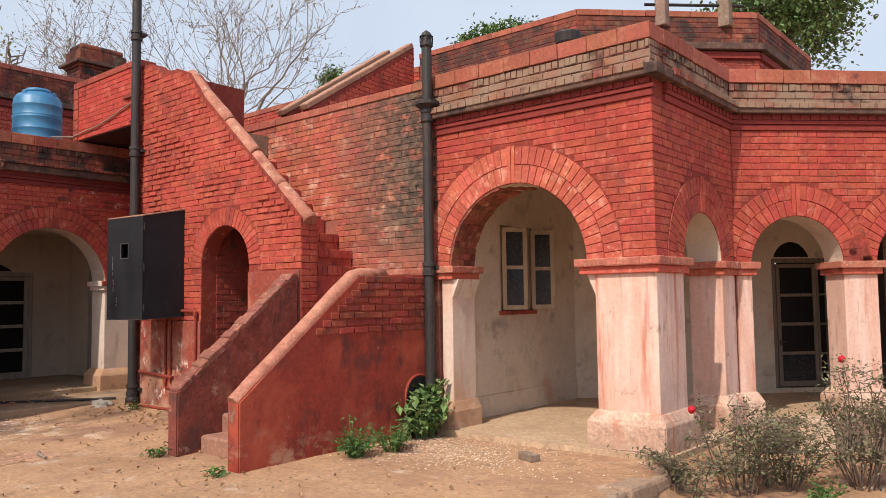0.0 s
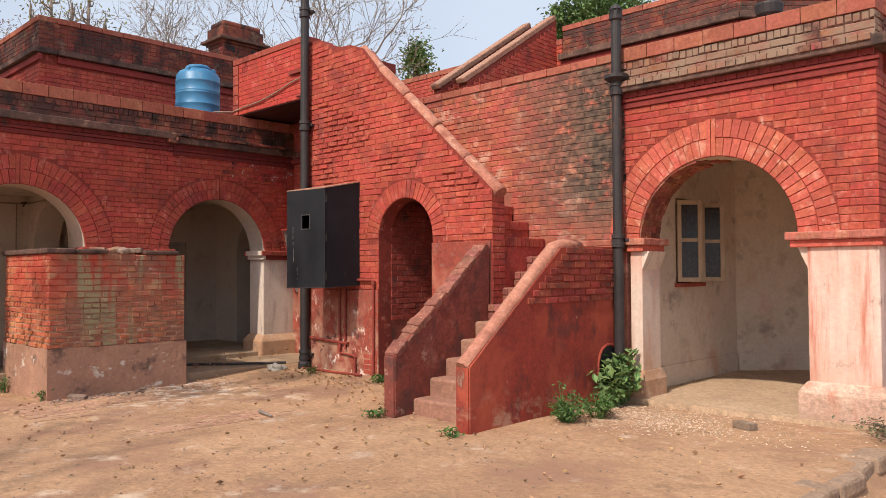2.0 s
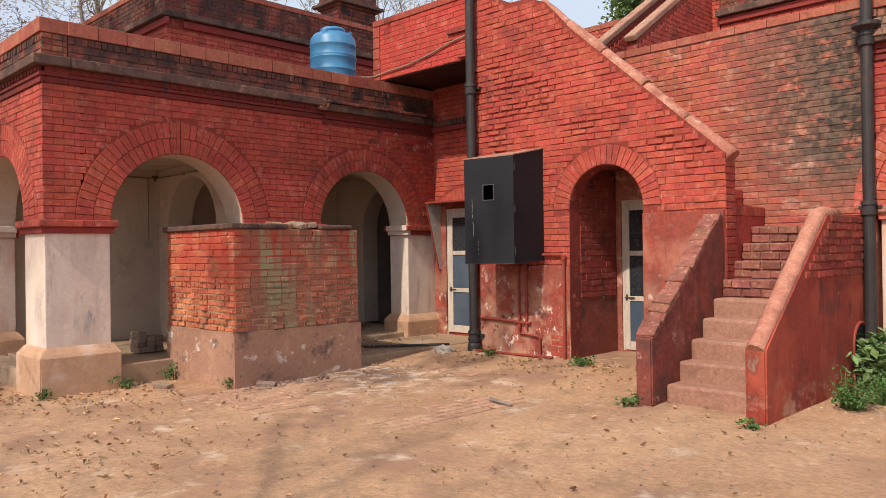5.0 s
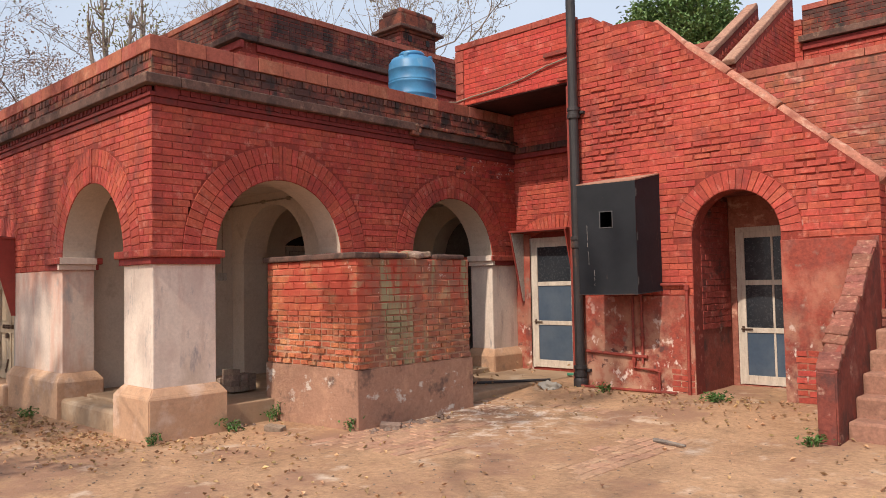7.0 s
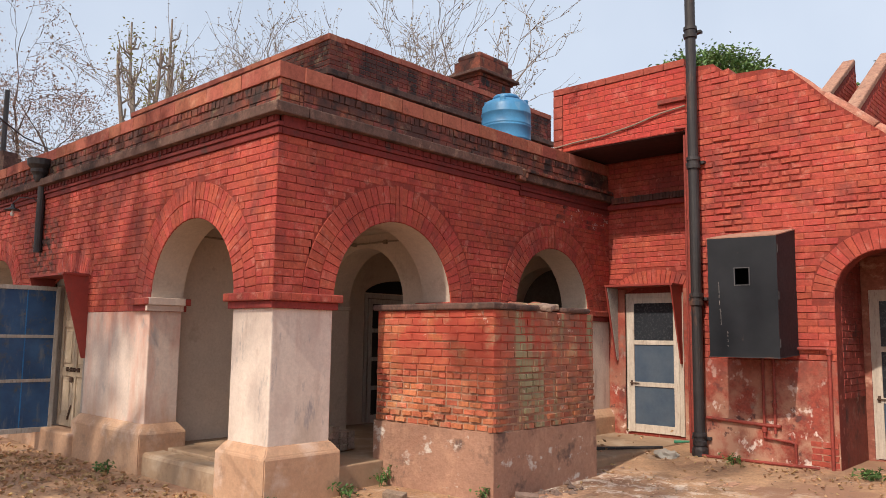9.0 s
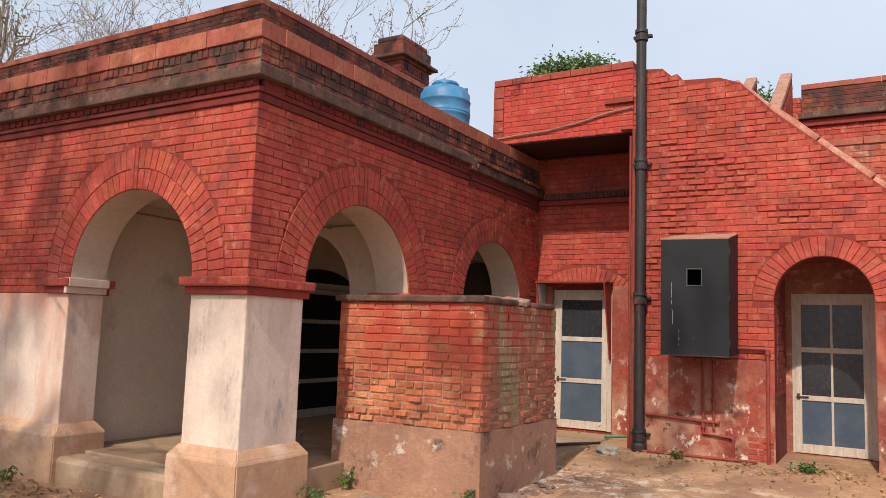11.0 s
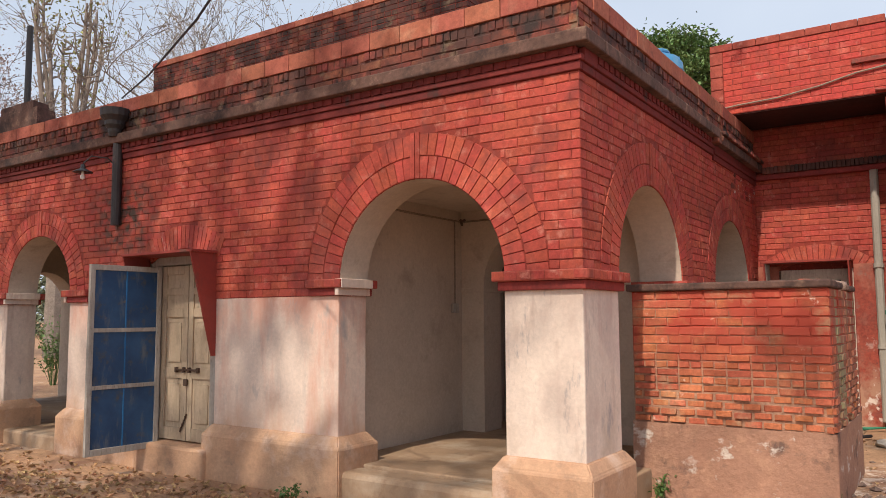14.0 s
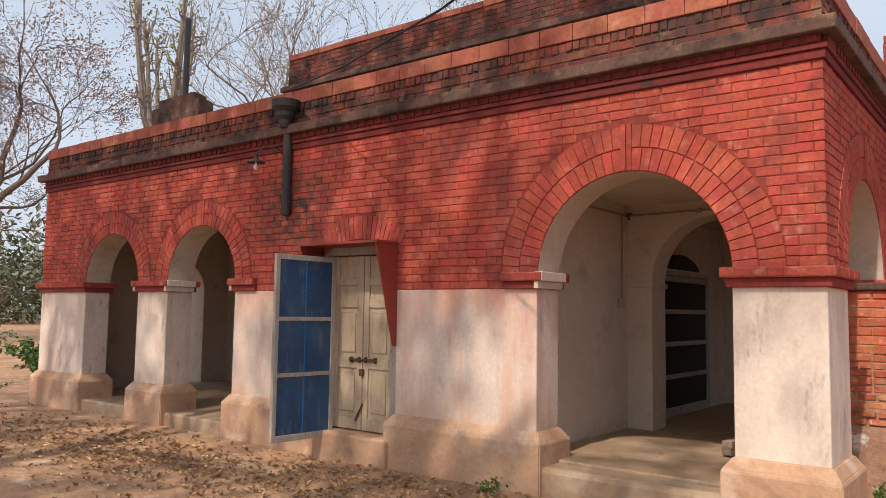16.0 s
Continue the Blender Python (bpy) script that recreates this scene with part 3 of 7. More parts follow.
def lay(parent, pl, u0, u1, z0, z1, cuts=(), mat=None, far=None, proud=0.0085, course=0.08, length=0.245, near=None, name="brick", rough=0.0, joint=0.007, seed=1, headers=False, worn=()):
    """Courses of bricks: single ones on the stretch 'near', the others joined."""
    rnd = random.Random(seed)
    mat, far = mat or M_BRICK, far or M_BRICKS
    if mat.name not in BRICK_MESHES:
        BRICK_MESHES[mat.name] = [brick_mesh("brick", mat, shake=0.09, seed=k) for k in range(7)]
    units = BRICK_MESHES[mat.name]
    V, F, count = [], [], 0
    n = max(1, round((z1 - z0) / course))
    h = (z1 - z0) / n
    m = pl.m()
    for i in range(n):
        za, zb = z0 + i * h, z0 + (i + 1) * h
        for a, b in free_spans(cuts, u0, u1, za, zb):
            L = length * (0.5 if (headers and i % 2) else 1.0)
            u = u0 + math.floor((a - u0) / L) * L - (0.5 * L if i % 2 else 0.0) - (0.25 * length if headers and i % 2 else 0)
            while u < b - 1e-4:
                p, q = max(u, a), min(u + L, b)
                u += L
                if q - p < 0.035:
                    continue
                if q < b and b - q < 0.05:
                    q = b
                    u = b
                w = q - p - joint
                pr = proud * rnd.uniform(0.75, 1.2) + (rnd.uniform(-rough, rough) if rough else 0)
                c, zc = (p + q) / 2, (za + zb) / 2 + rnd.uniform(-0.002, 0.002) * (1 + 60 * rough)
                hh = h - joint
                for wu, wz, ru, rz in worn:
                    if ((c - wu) / ru) ** 2 + ((zc - wz) / rz) ** 2 < rnd.uniform(0.5, 1.2):
                        hh, w, pr = hh * rnd.uniform(0.78, 0.9), w * rnd.uniform(0.86, 0.96), pr + rnd.uniform(0.002, 0.018)
                        break
                if near and near[0] <= c <= near[1] and count < 300:
                    ob = bpy.data.objects.new(name, rnd.choice(units))
                    scene.collection.objects.link(ob)
                    ob.parent = parent
                    ob.matrix_basis = m @ pose(c, 0, zc, 0, rnd.uniform(-.5, .5) * (1 + 60 * rough), 0) @ Matrix.Diagonal((w, max(pr, 0.004), hh, 1))
                    count += 1
                else:
                    k = len(V)
                    pr = max(pr, 0.004)
                    x0, x1, a0, a1 = c - w / 2, c + w / 2, zc - hh / 2, zc + hh / 2
                    e, w1, w2, w3, w4 = 0.005, *(rnd.uniform(-0.004, 0.004) for _ in range(4))
                    V += [pl.p(x0, a0), pl.p(x1, a0), pl.p(x1, a1), pl.p(x0, a1), pl.p(x0 + e, a0 + e + w1, pr + w3), pl.p(x1 - e, a0 + e + w2, pr), pl.p(x1 - e, a1 - e + w3, pr), pl.p(x0 + e, a1 - e + w4, pr + w2)]
                    F += [(k + 4, k + 5, k + 6, k + 7), (k, k + 1, k + 5, k + 4), (k + 1, k + 2, k + 6, k + 5), (k + 2, k + 3, k + 7, k + 6), (k + 3, k, k + 4, k + 7)]
    if V:
        tagged(raw("brickwork", V, F, far, parent), kind="stuff")


def ring(parent, pl, uc, zs, r, rows, mat=None, proud=0.011, pitch=0.095, seg=(0.0, 180.0), key=True, out=0.0):
    """The bricks of an arch, in rows of given depth, with a keystone."""
    mat = mat or M_BRICK
    r0 = r + 0.002
    base = pl.m() @ Matrix.Translation((uc, -out, zs))
    for j, d in enumerate(rows):
        n = max(7, round(math.radians(seg[1] - seg[0]) * (r0 + d / 2) / pitch)) | 1
        st = (seg[1] - seg[0]) / n
        half = radians(st / 2) - 0.0025 / (r0 + d / 2)
        a, b = r0 + 0.003, r0 + d - 0.004
        V = [(rr * math.sin(s * half), 0.0, rr * math.cos(s * half)) for rr, s in ((a, -1), (a, 1), (b, 1), (b, -1))]
        c = [sum(v[i] for v in V) / 4 for i in range(3)]
        V += [(c[0] + (v[0] - c[0]) * 0.93, -proud, c[2] + (v[2] - c[2]) * 0.96) for v in V]
        me = bpy.data.meshes.new("voussoir")
        me.from_pydata(V, [], [(4, 5, 6, 7), (0, 1, 5, 4), (1, 2, 6, 5), (2, 3, 7, 6), (3, 0, 4, 7)])
        me.materials.append(mat)
        for i in range(n):
            ang = seg[0] + st * (i + 0.5) - 90
            if key and j == 0 and abs(ang) < st * 0.6:
                continue
            if key and j and abs(ang) < 0.055 / r0 * 57:
                continue
            ob = bpy.data.objects.new("voussoir", me)
            scene.collection.objects.link(ob)
            ob.parent = parent
            ob.matrix_basis = base @ pose(0, 0, 0, 0, ang, 0)
        r0 += d
    if key:
        w = pitch * 0.55
        for s in (-1, 1):
            bm = bmesh.new()
            add_box(bm, min(0.004 * s, w * s), max(0.004 * s, w * s), -proud - 0.012, 0.0, r + 0.004, r + sum(rows) + 0.01, 0.004)
            bmesh.ops.transform(bm, matrix=base, verts=bm.verts)
            part("keystone", bm, mat, parent)


def blocks(parent, pl, u0, u1, z0, z1, out, deep, length, mat, name, gap=0.006, bevel=0.006, jitter=0.0, seed=3, every=1.0):
    """A course of like blocks along a wall; every: the step over the block's length."""
    rnd = random.Random(seed)
    n = max(1, round((u1 - u0) / (length * every)))
    st = (u1 - u0) / n
    L = st / every - gap
    bm = box(-L / 2, L / 2, -out, deep, z0, z1, bevel)
    me = bpy.data.meshes.new(name)
    bm.to_mesh(me)
    bm.free()
    me.materials.append(mat)
    for i in range(n):
        ob = bpy.data.objects.new(name, me)
        scene.collection.objects.link(ob)
        ob.parent = parent
        ob.matrix_basis = pl.m() @ pose(u0 + st * (i + 0.5), rnd.uniform(-jitter, jitter), rnd.uniform(-jitter, jitter) * 0.5, 0, 0, 0)


M_DUSTFLOOR = surf("dusty_floor", (0.50, 0.36, 0.245), (0.43, 0.30, 0.20), third=(0.38, 0.27, 0.19), rough=0.85, bump=0.25)


# ---- ground ----
def ground_height(x, y):
    h = 0.11 * max(0.0, min(1.0, (y - 4.2) / 1.8)) * max(0.0, min(1.0, (-x - 6.0) / 1.5))
    h -= 0.085 * max(0.0, min(1.0, (-x - 10.5) / 2.5)) * max(0.0, min(1.0, (4.0 - y) / 2.5))
    if y > 7.2:
        h = min(h, 0.0)
    # the rose bed lies lower than the court
    bed = max(0.0, min(1.0, (x + 2.98) / 0.06)) * max(0.0, min(1.0, (y - 2.2) / 1.8))
    h -= 0.27 * bed
    h += 0.012 * noise.noise(Vector((x * 0.9, y * 0.9, 0))) + 0.006 * noise.noise(Vector((x * 3.1, y * 3.1, 2)))
    return h


def graded(lo, hi, fine_lo, fine_hi, fine, coarse):
    out, v = [], lo
    while v < hi:
        out.append(v)
        v += fine if fine_lo <= v < fine_hi else max(fine, min(coarse, (fine_lo - v) * 0.5 if v < fine_lo else (v - fine_hi) * 0.5 + fine))
    return out + [hi]


gx, gy = graded(-1500, 1500, -28, 3, 0.14, 300), graded(-1500, 1500, -8, 11, 0.14, 300)
GV = [(x, y, ground_height(x, y)) for y in gy for x in gx]
GF = [(j * len(gx) + i, j * len(gx) + i + 1, (j + 1) * len(gx) + i + 1, (j + 1) * len(gx) + i) for j in range(len(gy) - 1) for i in range(len(gx) - 1)]
tagged(raw("ground", GV, GF, M_GROUND, smooth=True), "bare packed earth court strewn with dust", "ground", kind="structure")

# ---- planes of the faces ----
A_FRONT = Plane(-25.76, 0.72, 1, 0)      # u = x + 25.76
A_SIDE = Plane(-13.07, 0.72, 0, 1)       # u = y - 0.72
STAIR = Plane(-11.20, 6.03, 1, 0)        # u = x + 11.20
BACK = Plane(-11.20, 7.16, 1, 0)
R_FRONT = Plane(-6.10, 7.16, 1, 0)       # u = x + 6.10
R_SIDE = Plane(-3.25, 7.16, 0, 1)        # u = y - 7.16
R_BAY = Plane(-3.25, 9.37, 1, 1)
RECESS = Plane(-13.07, 7.12, 1, 0)
SPRING, CAP0, CAP1 = 1.97, 1.84, 2.0
SIDE_ARCHES = [(2.41 - 0.72, 0.92), (5.57 - 0.72, 0.90)]
FRONT_ARCHES = [(-14.69 + 25.76, 0.915), (-21.07 + 25.76, 0.79), (-23.44 + 25.76, 0.79)]


# ---- pieces of a facade ----
def pillar(name, x0, x1, y0, y1, floor=-0.3, label="", mat=None, turn=None, grow=0.09, low=0.40):
    """A plastered pier: shaft and splayed base."""
    root = thing(name, label or "whitewashed pier with a splayed ochre base", "pillar", kind="structure")
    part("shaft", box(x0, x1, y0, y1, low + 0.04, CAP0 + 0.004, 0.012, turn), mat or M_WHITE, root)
    bm = bmesh.new()
    rings = []
    for g, z in ((grow, floor), (grow, low - 0.03), (grow - 0.012, low), (0.012, low + 0.09)):
        rings.append([bm.verts.new((x, y, z)) for x, y in ((x0 - g, y0 - g), (x1 + g, y0 - g), (x1 + g, y1 + g), (x0 - g, y1 + g))])
    for a, b in zip(rings, rings[1:]):
        for k in range(4):
            bm.faces.new((a[k], a[(k + 1) % 4], b[(k + 1) % 4], b[k]))
    bm.faces.new(rings[-1])
    es = [e for e in bm.edges if abs(e.verts[0].co.z - e.verts[1].co.z) > 0.05 or all(v.co.z > low - 0.02 for v in e.verts)]
    bmesh.ops.bevel(bm, geom=es, offset=0.012, segments=2, affect='EDGES')
    if turn is not None:
        bmesh.ops.transform(bm, matrix=turn, verts=bm.verts)
    part("base", bm, M_PALEBASE if mat is M_PEEL else M_BASE, root, "worn pink-white splayed base" if mat is M_PEEL else "ochre plastered splayed base")
    return root


def cap(root, x0, x1, y0, y1, turn=None, ends=(1, 1, 1, 1), low=None, top=None):
    """Two projecting courses; ends: which of the sides -x, +x, -y, +y project."""
    for g, z0, z1 in ((0.042, CAP0, 1.915), (0.08, 1.915, CAP1)):
        part("cap_course", box(x0 - g * ends[0], x1 + g * ends[1], y0 - g * ends[2], y1 + g * ends[3], z0, z1, 0.008, turn), (low or M_FRIEZE) if g < 0.05 else (top or M_COPE_RED), root)
    if turn is None:
        for pl, L in ((Plane(x0 - 0.08 * ends[0], y0 - 0.08 * ends[2], 1, 0), x1 - x0 + 0.08 * (ends[0] + ends[1])), (Plane(x1 + 0.08 * ends[1], y0 - 0.08 * ends[2], 0, 1), y1 - y0 + 0.08 * (ends[2] + ends[3]))):
            lay(root, pl, 0, L, 1.919, CAP1 - 0.003, mat=top, far=top, proud=0.005, length=0.125, near=(-1, 9), joint=0.008)


M_BRIGHT = surf("fresh_red_paint", (0.47, 0.062, 0.043), (0.40, 0.052, 0.038), third=(0.50, 0.11, 0.08), rand=0.07, rough=0.7, bump=0.4, stains=[((0.54, 0.20, 0.15), 5.0, (1, 1, 1), 0.62, 0.75, ()), ((0.22, 0.05, 0.04), 1.2, (1, 1, 0.5), 0.58, 0.75, ())])
M_COPE_RED = surf("red_cap_brick", (0.35, 0.08, 0.055), (0.29, 0.06, 0.042), third=(0.45, 0.16, 0.12), big=3, rough=0.85, bump=0.4)


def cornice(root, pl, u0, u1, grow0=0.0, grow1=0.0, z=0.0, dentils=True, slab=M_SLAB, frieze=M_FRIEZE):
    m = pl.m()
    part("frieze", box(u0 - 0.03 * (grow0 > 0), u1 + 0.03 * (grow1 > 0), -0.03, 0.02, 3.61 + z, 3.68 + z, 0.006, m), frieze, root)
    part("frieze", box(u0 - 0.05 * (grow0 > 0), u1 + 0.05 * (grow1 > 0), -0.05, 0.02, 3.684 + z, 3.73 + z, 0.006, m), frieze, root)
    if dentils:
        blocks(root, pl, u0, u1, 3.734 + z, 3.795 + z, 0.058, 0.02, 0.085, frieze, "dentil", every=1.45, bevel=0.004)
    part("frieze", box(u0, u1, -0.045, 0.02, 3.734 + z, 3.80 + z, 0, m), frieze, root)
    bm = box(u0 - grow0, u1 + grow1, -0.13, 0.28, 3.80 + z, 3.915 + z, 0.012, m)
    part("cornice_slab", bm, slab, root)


def parapet(root, pl, u0, u1, thick, z0=3.918, z1=4.27, near=None, mat=None, far=None, joint=None, grow0=0.0, grow1=0.0, cuts=(), seed=5, cope=M_COPE):
    wall_body("parapet_core", pl, u0, u1, z0, z1 - 0.07, thick, face=joint or M_OLDJ, inside=joint or M_OLDJ, parent=root)
    a, b = u0 - 0.01 * (grow0 > 0), u1 + 0.01 * (grow1 > 0)
    lay(root, pl, a, b, z0, z1 - 0.175, cuts=cuts, mat=mat or M_OLD, far=far or M_OLDS, near=near, seed=seed, proud=0.012, rough=0.003)
    # a course of bricks on end, some weathered back
    lay(root, pl, a, b, z1 - 0.172, z1 - 0.072, cuts=cuts, mat=mat or M_OLD, far=far or M_OLDS, near=near, seed=seed + 40, proud=0.014, rough=0.012, course=0.1, length=0.078, joint=0.012)
    blocks(root, pl, u0 - grow0, u1 + grow1, z1 - 0.068, z1 + 0.10, 0.025, thick + 0.02, 0.36, cope, "coping_block", jitter=0.004)


# ---- left building: walls ----
front = wall_body("wall_left_front", A_FRONT, 0, 12.69, CAP0, 3.918, 0.42,
                  holes=[(u, r, SPRING, -1) for u, r in FRONT_ARCHES] + [((7.16, 8.35), None, 2.36, -1)], label="red-painted brick verandah wall with arches", category="wall")
side = wall_body("wall_left_side", A_SIDE, 0.462, 6.40, CAP0, 3.918, 0.46,
                 holes=[(u, r, SPRING, -1) for u, r in SIDE_ARCHES], label="red-painted brick verandah wall with two arches", category="wall")
piers = [pillar("pillar_1", -13.78, -13.07, 0.72, 1.48, label="whitewashed corner pier with splayed ochre base")]
cap(piers[0], -13.78, -13.07, 0.72, 1.48)
for nm, y0, y1, w in (("pillar_2", 3.34, 4.66, 1), ("pillar_3", 6.47, 7.11, 1)):
    p = pillar(nm, -13.53, -13.07, y0, y1, label="whitewashed pier between verandah arches")
    for c0, c1 in (((y0, y0 + 0.16), (y1 - 0.16, y1)) if nm == "pillar_2" else ((y0, y0 + 0.5),)):
        cap(p, -13.53, -13.07, c0, c1)
for nm, x0, x1 in (("pillar_4", -17.41, -15.62), ("pillar_5", -20.28, -18.60), ("pillar_6", -22.65, -21.86), ("pillar_7", -25.76, -24.23)):
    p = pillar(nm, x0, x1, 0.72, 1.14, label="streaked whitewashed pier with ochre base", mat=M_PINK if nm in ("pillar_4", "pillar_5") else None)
    if nm == "pillar_4":
        cap(p, -15.99, -15.62, 0.72, 1.14, ends=(0, 1, 1, 1))
    elif nm == "pillar_5":
        cap(p, -20.28, -19.82, 0.72, 1.14, ends=(1, 0, 1, 1))
    else:
        cap(p, x0, x1, 0.72, 1.14)

for nm, (a, b), (c, d) in (("pillar_4", (-15.62, 1), (0.66, 1.14)), ("pillar_5", (-20.28, -1), (0.66, 1.14)), ("pillar_6", (-22.65, -1), (0.66, 1.14)), ("pillar_6", (-21.86, 1), (0.66, 1.14))):
    for g, z0, z1 in ((0.048, CAP0 + 0.002, 1.914), (0.09, 1.914, CAP1 + 0.003)):
        part("cap_return", box(min(a, a + g * b), max(a, a + g * b), c, d, z0, z1, 0.006), M_WHITE, bpy.data.objects[nm], "whitewashed return of the cap")
for g, z0, z1 in ((0.048, CAP0 + 0.002, 1.914), (0.09, 1.914, CAP1 + 0.003)):
    part("cap_return", box(-13.53, -13.01, 6.47 - g, 6.48, z0, z1, 0.006), M_WHITE, bpy.data.objects["pillar_3"], "whitewashed return of the cap")

ARCH_ROWS = [0.21, 0.21]
DOOR_U = 7.78
door_head = lambda z: (DOOR_U - math.sqrt(max(0.0, 1.5 ** 2 - (z - 1.22) ** 2)) * 0.5, DOOR_U + math.sqrt(max(0.0, 1.5 ** 2 - (z - 1.22) ** 2)) * 0.5) if 2.30 < z < 2.71 else None
lay(front, A_FRONT, 0, 12.70, 2.0, 3.61, near=(8.7, 12.8), seed=11,
    cuts=[arch_cut(u, r + (0.42 if r > 0.8 else 0.34), SPRING) for u, r in FRONT_ARCHES] + [rect_cut(7.16, 8.35, 0, 2.36), door_head])
lay(front, A_FRONT, 8.35, 9.77, CAP0, 2.0, seed=12)
lay(front, A_FRONT, 5.94, 7.16, CAP0, 2.0, seed=13)
lay(side, A_SIDE, -0.012, 6.40, 2.0, 3.61, near=(-0.1, 3.4), seed=14,
    cuts=[arch_cut(SIDE_ARCHES[0][0], 1.34, SPRING), arch_cut(SIDE_ARCHES[1][0], 1.24, SPRING)])
lay(side, A_SIDE, 2.78, 3.78, CAP0, 2.0, seed=15)
for u, r in FRONT_ARCHES:
    ring(front, A_FRONT, u, SPRING, r, ARCH_ROWS if r > 0.8 else [0.17, 0.17])
ring(front, A_FRONT, DOOR_U, 1.22, 1.2, [0.28], seg=(61, 119), key=False, pitch=0.075)
ring(side, A_SIDE, SIDE_ARCHES[0][0], SPRING, 0.92, ARCH_ROWS)
ring(side, A_SIDE, SIDE_ARCHES[1][0], SPRING, 0.90, [0.17, 0.17])
cornice(front, A_FRONT, 0, 12.69, 0.13, 0.13, frieze=M_FRIEZE_SHADED)
cornice(side, A_SIDE, 0.285, 4.0, 0, 0, frieze=M_FRIEZE_SHADED)
part("frieze_return", box(0.021, 0.285, -0.03, 0.02, 3.61, 3.68, 0.004, A_SIDE.m()), M_FRIEZE_SHADED, side)
part("frieze_return", box(0.021, 0.285, -0.05, 0.02, 3.684, 3.80, 0.004, A_SIDE.m()), M_FRIEZE_SHADED, side)
cornice(side, A_SIDE, 4.0, 6.38, 0, 0, z=-0.06, dentils=False, frieze=M_FRIEZE_SHADED)
blocks(side, A_SIDE, 4.03, 6.3, 3.855, 3.90, 0.17, 0.1, 0.075, M_OLD, "edge_brick", jitter=0.008)
parapet(front, A_FRONT, 0, 12.69, 0.28, near=(9.6, 12.8), grow1=0.02)
parapet(side, A_SIDE, 0.29, 6.66, 0.28, near=(0, 3.2), seed=6)
lay(side, A_SIDE, -0.01, 0.29, 3.918, 4.2, mat=M_OLD, far=M_OLDS, headers=True)

lay(side, A_SIDE, 4.3, 6.38, 3.25, 3.57, mat=M_EFFLO, far=M_EFFLO, near=(4, 6.4), proud=0.017, rough=0.006, joint=0.012, seed=17,
    cuts=[lambda z: (4.0, 4.75 + 0.35 * math.sin(z * 31)) if z < 3.5 else None])
for k in range(6):
    part("broken_brick", box(-0.07, 0.07, -0.06, 0.06, -0.035, 0.035, 0.014, A_SIDE.m() @ pose(3.94 + 0.05 * (k % 3), -0.07 + 0.02 * (k % 2), 3.76 + 0.055 * (k // 2), 9 * (k % 3) - 8, 7 - 5 * k, 20 * k)), M_OLD, side)

# the far end, the rooms behind the verandah, floor, ceiling, roof
wall_body("wall_left_end", Plane(-25.30, 1.18, 0, 1), 0, 6.0, -0.3, 4.27, 0.46, holes=[(1.97, 0.59, 1.95, -0.3)], face=M_INNER, inside=M_INNER, label="whitewashed end wall of the verandah with arch")
INN = Plane(-15.93, 1.145, 0, 1)       # u = y - 1.145
tagged(wall_body("wall_verandah_inner", INN, 0, 7.85, 0, 3.0, 0.42, holes=[((3.30, 5.30), None, 2.24, 0.22)], face=M_INNER, inside=M_INNER, label="stained whitewashed inner verandah wall with a door"), kind="structure")
END = Plane(-15.93, 7.14, 1, 0)
tagged(wall_body("wall_verandah_back", END, 0.003, 2.86, 0.2, 4.0, 0.36, holes=[(1.62, 0.78, 2.0, 0.2)], face=M_INNER, inside=M_INNER, label="whitewashed end wall of the verandah with arch"), kind="structure")
tagged(part("wall_rooms_front", box(-19.59, -16.36, 3.3, 3.7, 0, 3.4), M_INNER), "whitewashed room wall", "wall", kind="structure")
tagged(part("wall_rooms_left", box(-20.0, -19.6, 1.19, 4.7, -0.3, 3.4), M_INNER), "whitewashed verandah end wall", "wall", kind="structure")
cross = Plane(-15.93, 3.43, 1, 0)
tagged(wall_body("wall_cross_arch", cross, 0.003, 2.40, 0.2, 3.0, 0.42, holes=[(1.13, 0.80, 2.0, 0.2)], face=M_INNER, inside=M_INNER, label="whitewashed cross arch in the verandah"), kind="structure")
crossw = bpy.data.objects["wall_cross_arch"]
for u0, u1 in ((0.003, 0.355), (1.905, 2.40)):
    part("impost", box(u0, u1, -0.025, 0.445, 1.94, 1.995, 0.006, cross.m()), M_INNER, crossw)
tagged(part("wall_far_verandah", box(-25.29, -20.01, 4.3, 4.7, -0.3, 3.4), M_INNER), "whitewashed inner wall of the far verandah", "wall", kind="structure")
tagged(part("floor_verandah", box(-15.93, -13.10, 1.0, 7.12, -0.3, 0.20, 0.015), M_FLOOR), "worn cement verandah floor", "floor", kind="structure")
tagged(part("floor_verandah_step", box(-15.62, -13.78, 0.68, 0.996, -0.3, 0.175, 0.05), M_FLOOR), "worn cement edge of the verandah", "floor", kind="structure")
tagged(part("floor_far_verandah", box(-25.6, -20.01, 0.70, 4.29, -0.3, 0.11, 0.03), M_FLOOR), "worn cement floor of the far verandah", "floor", kind="structure")
tagged(part("ceiling_verandah", box(-15.92, -13.54, 1.145, 7.13, 2.98, 3.5), M_INNER), "whitewashed verandah ceiling", "ceiling", kind="structure")
tagged(part("ceiling_far_verandah", box(-25.29, -16.0, 1.19, 6.0, 3.41, 3.5), M_INNER), "whitewashed far verandah ceiling", "ceiling", kind="structure")
tagged(part("roof_left", box(-25.47, -13.36, 1.01, 12.0, 3.75, 3.9), M_ROOF), "flat lime terrace roof", "roof", kind="structure")

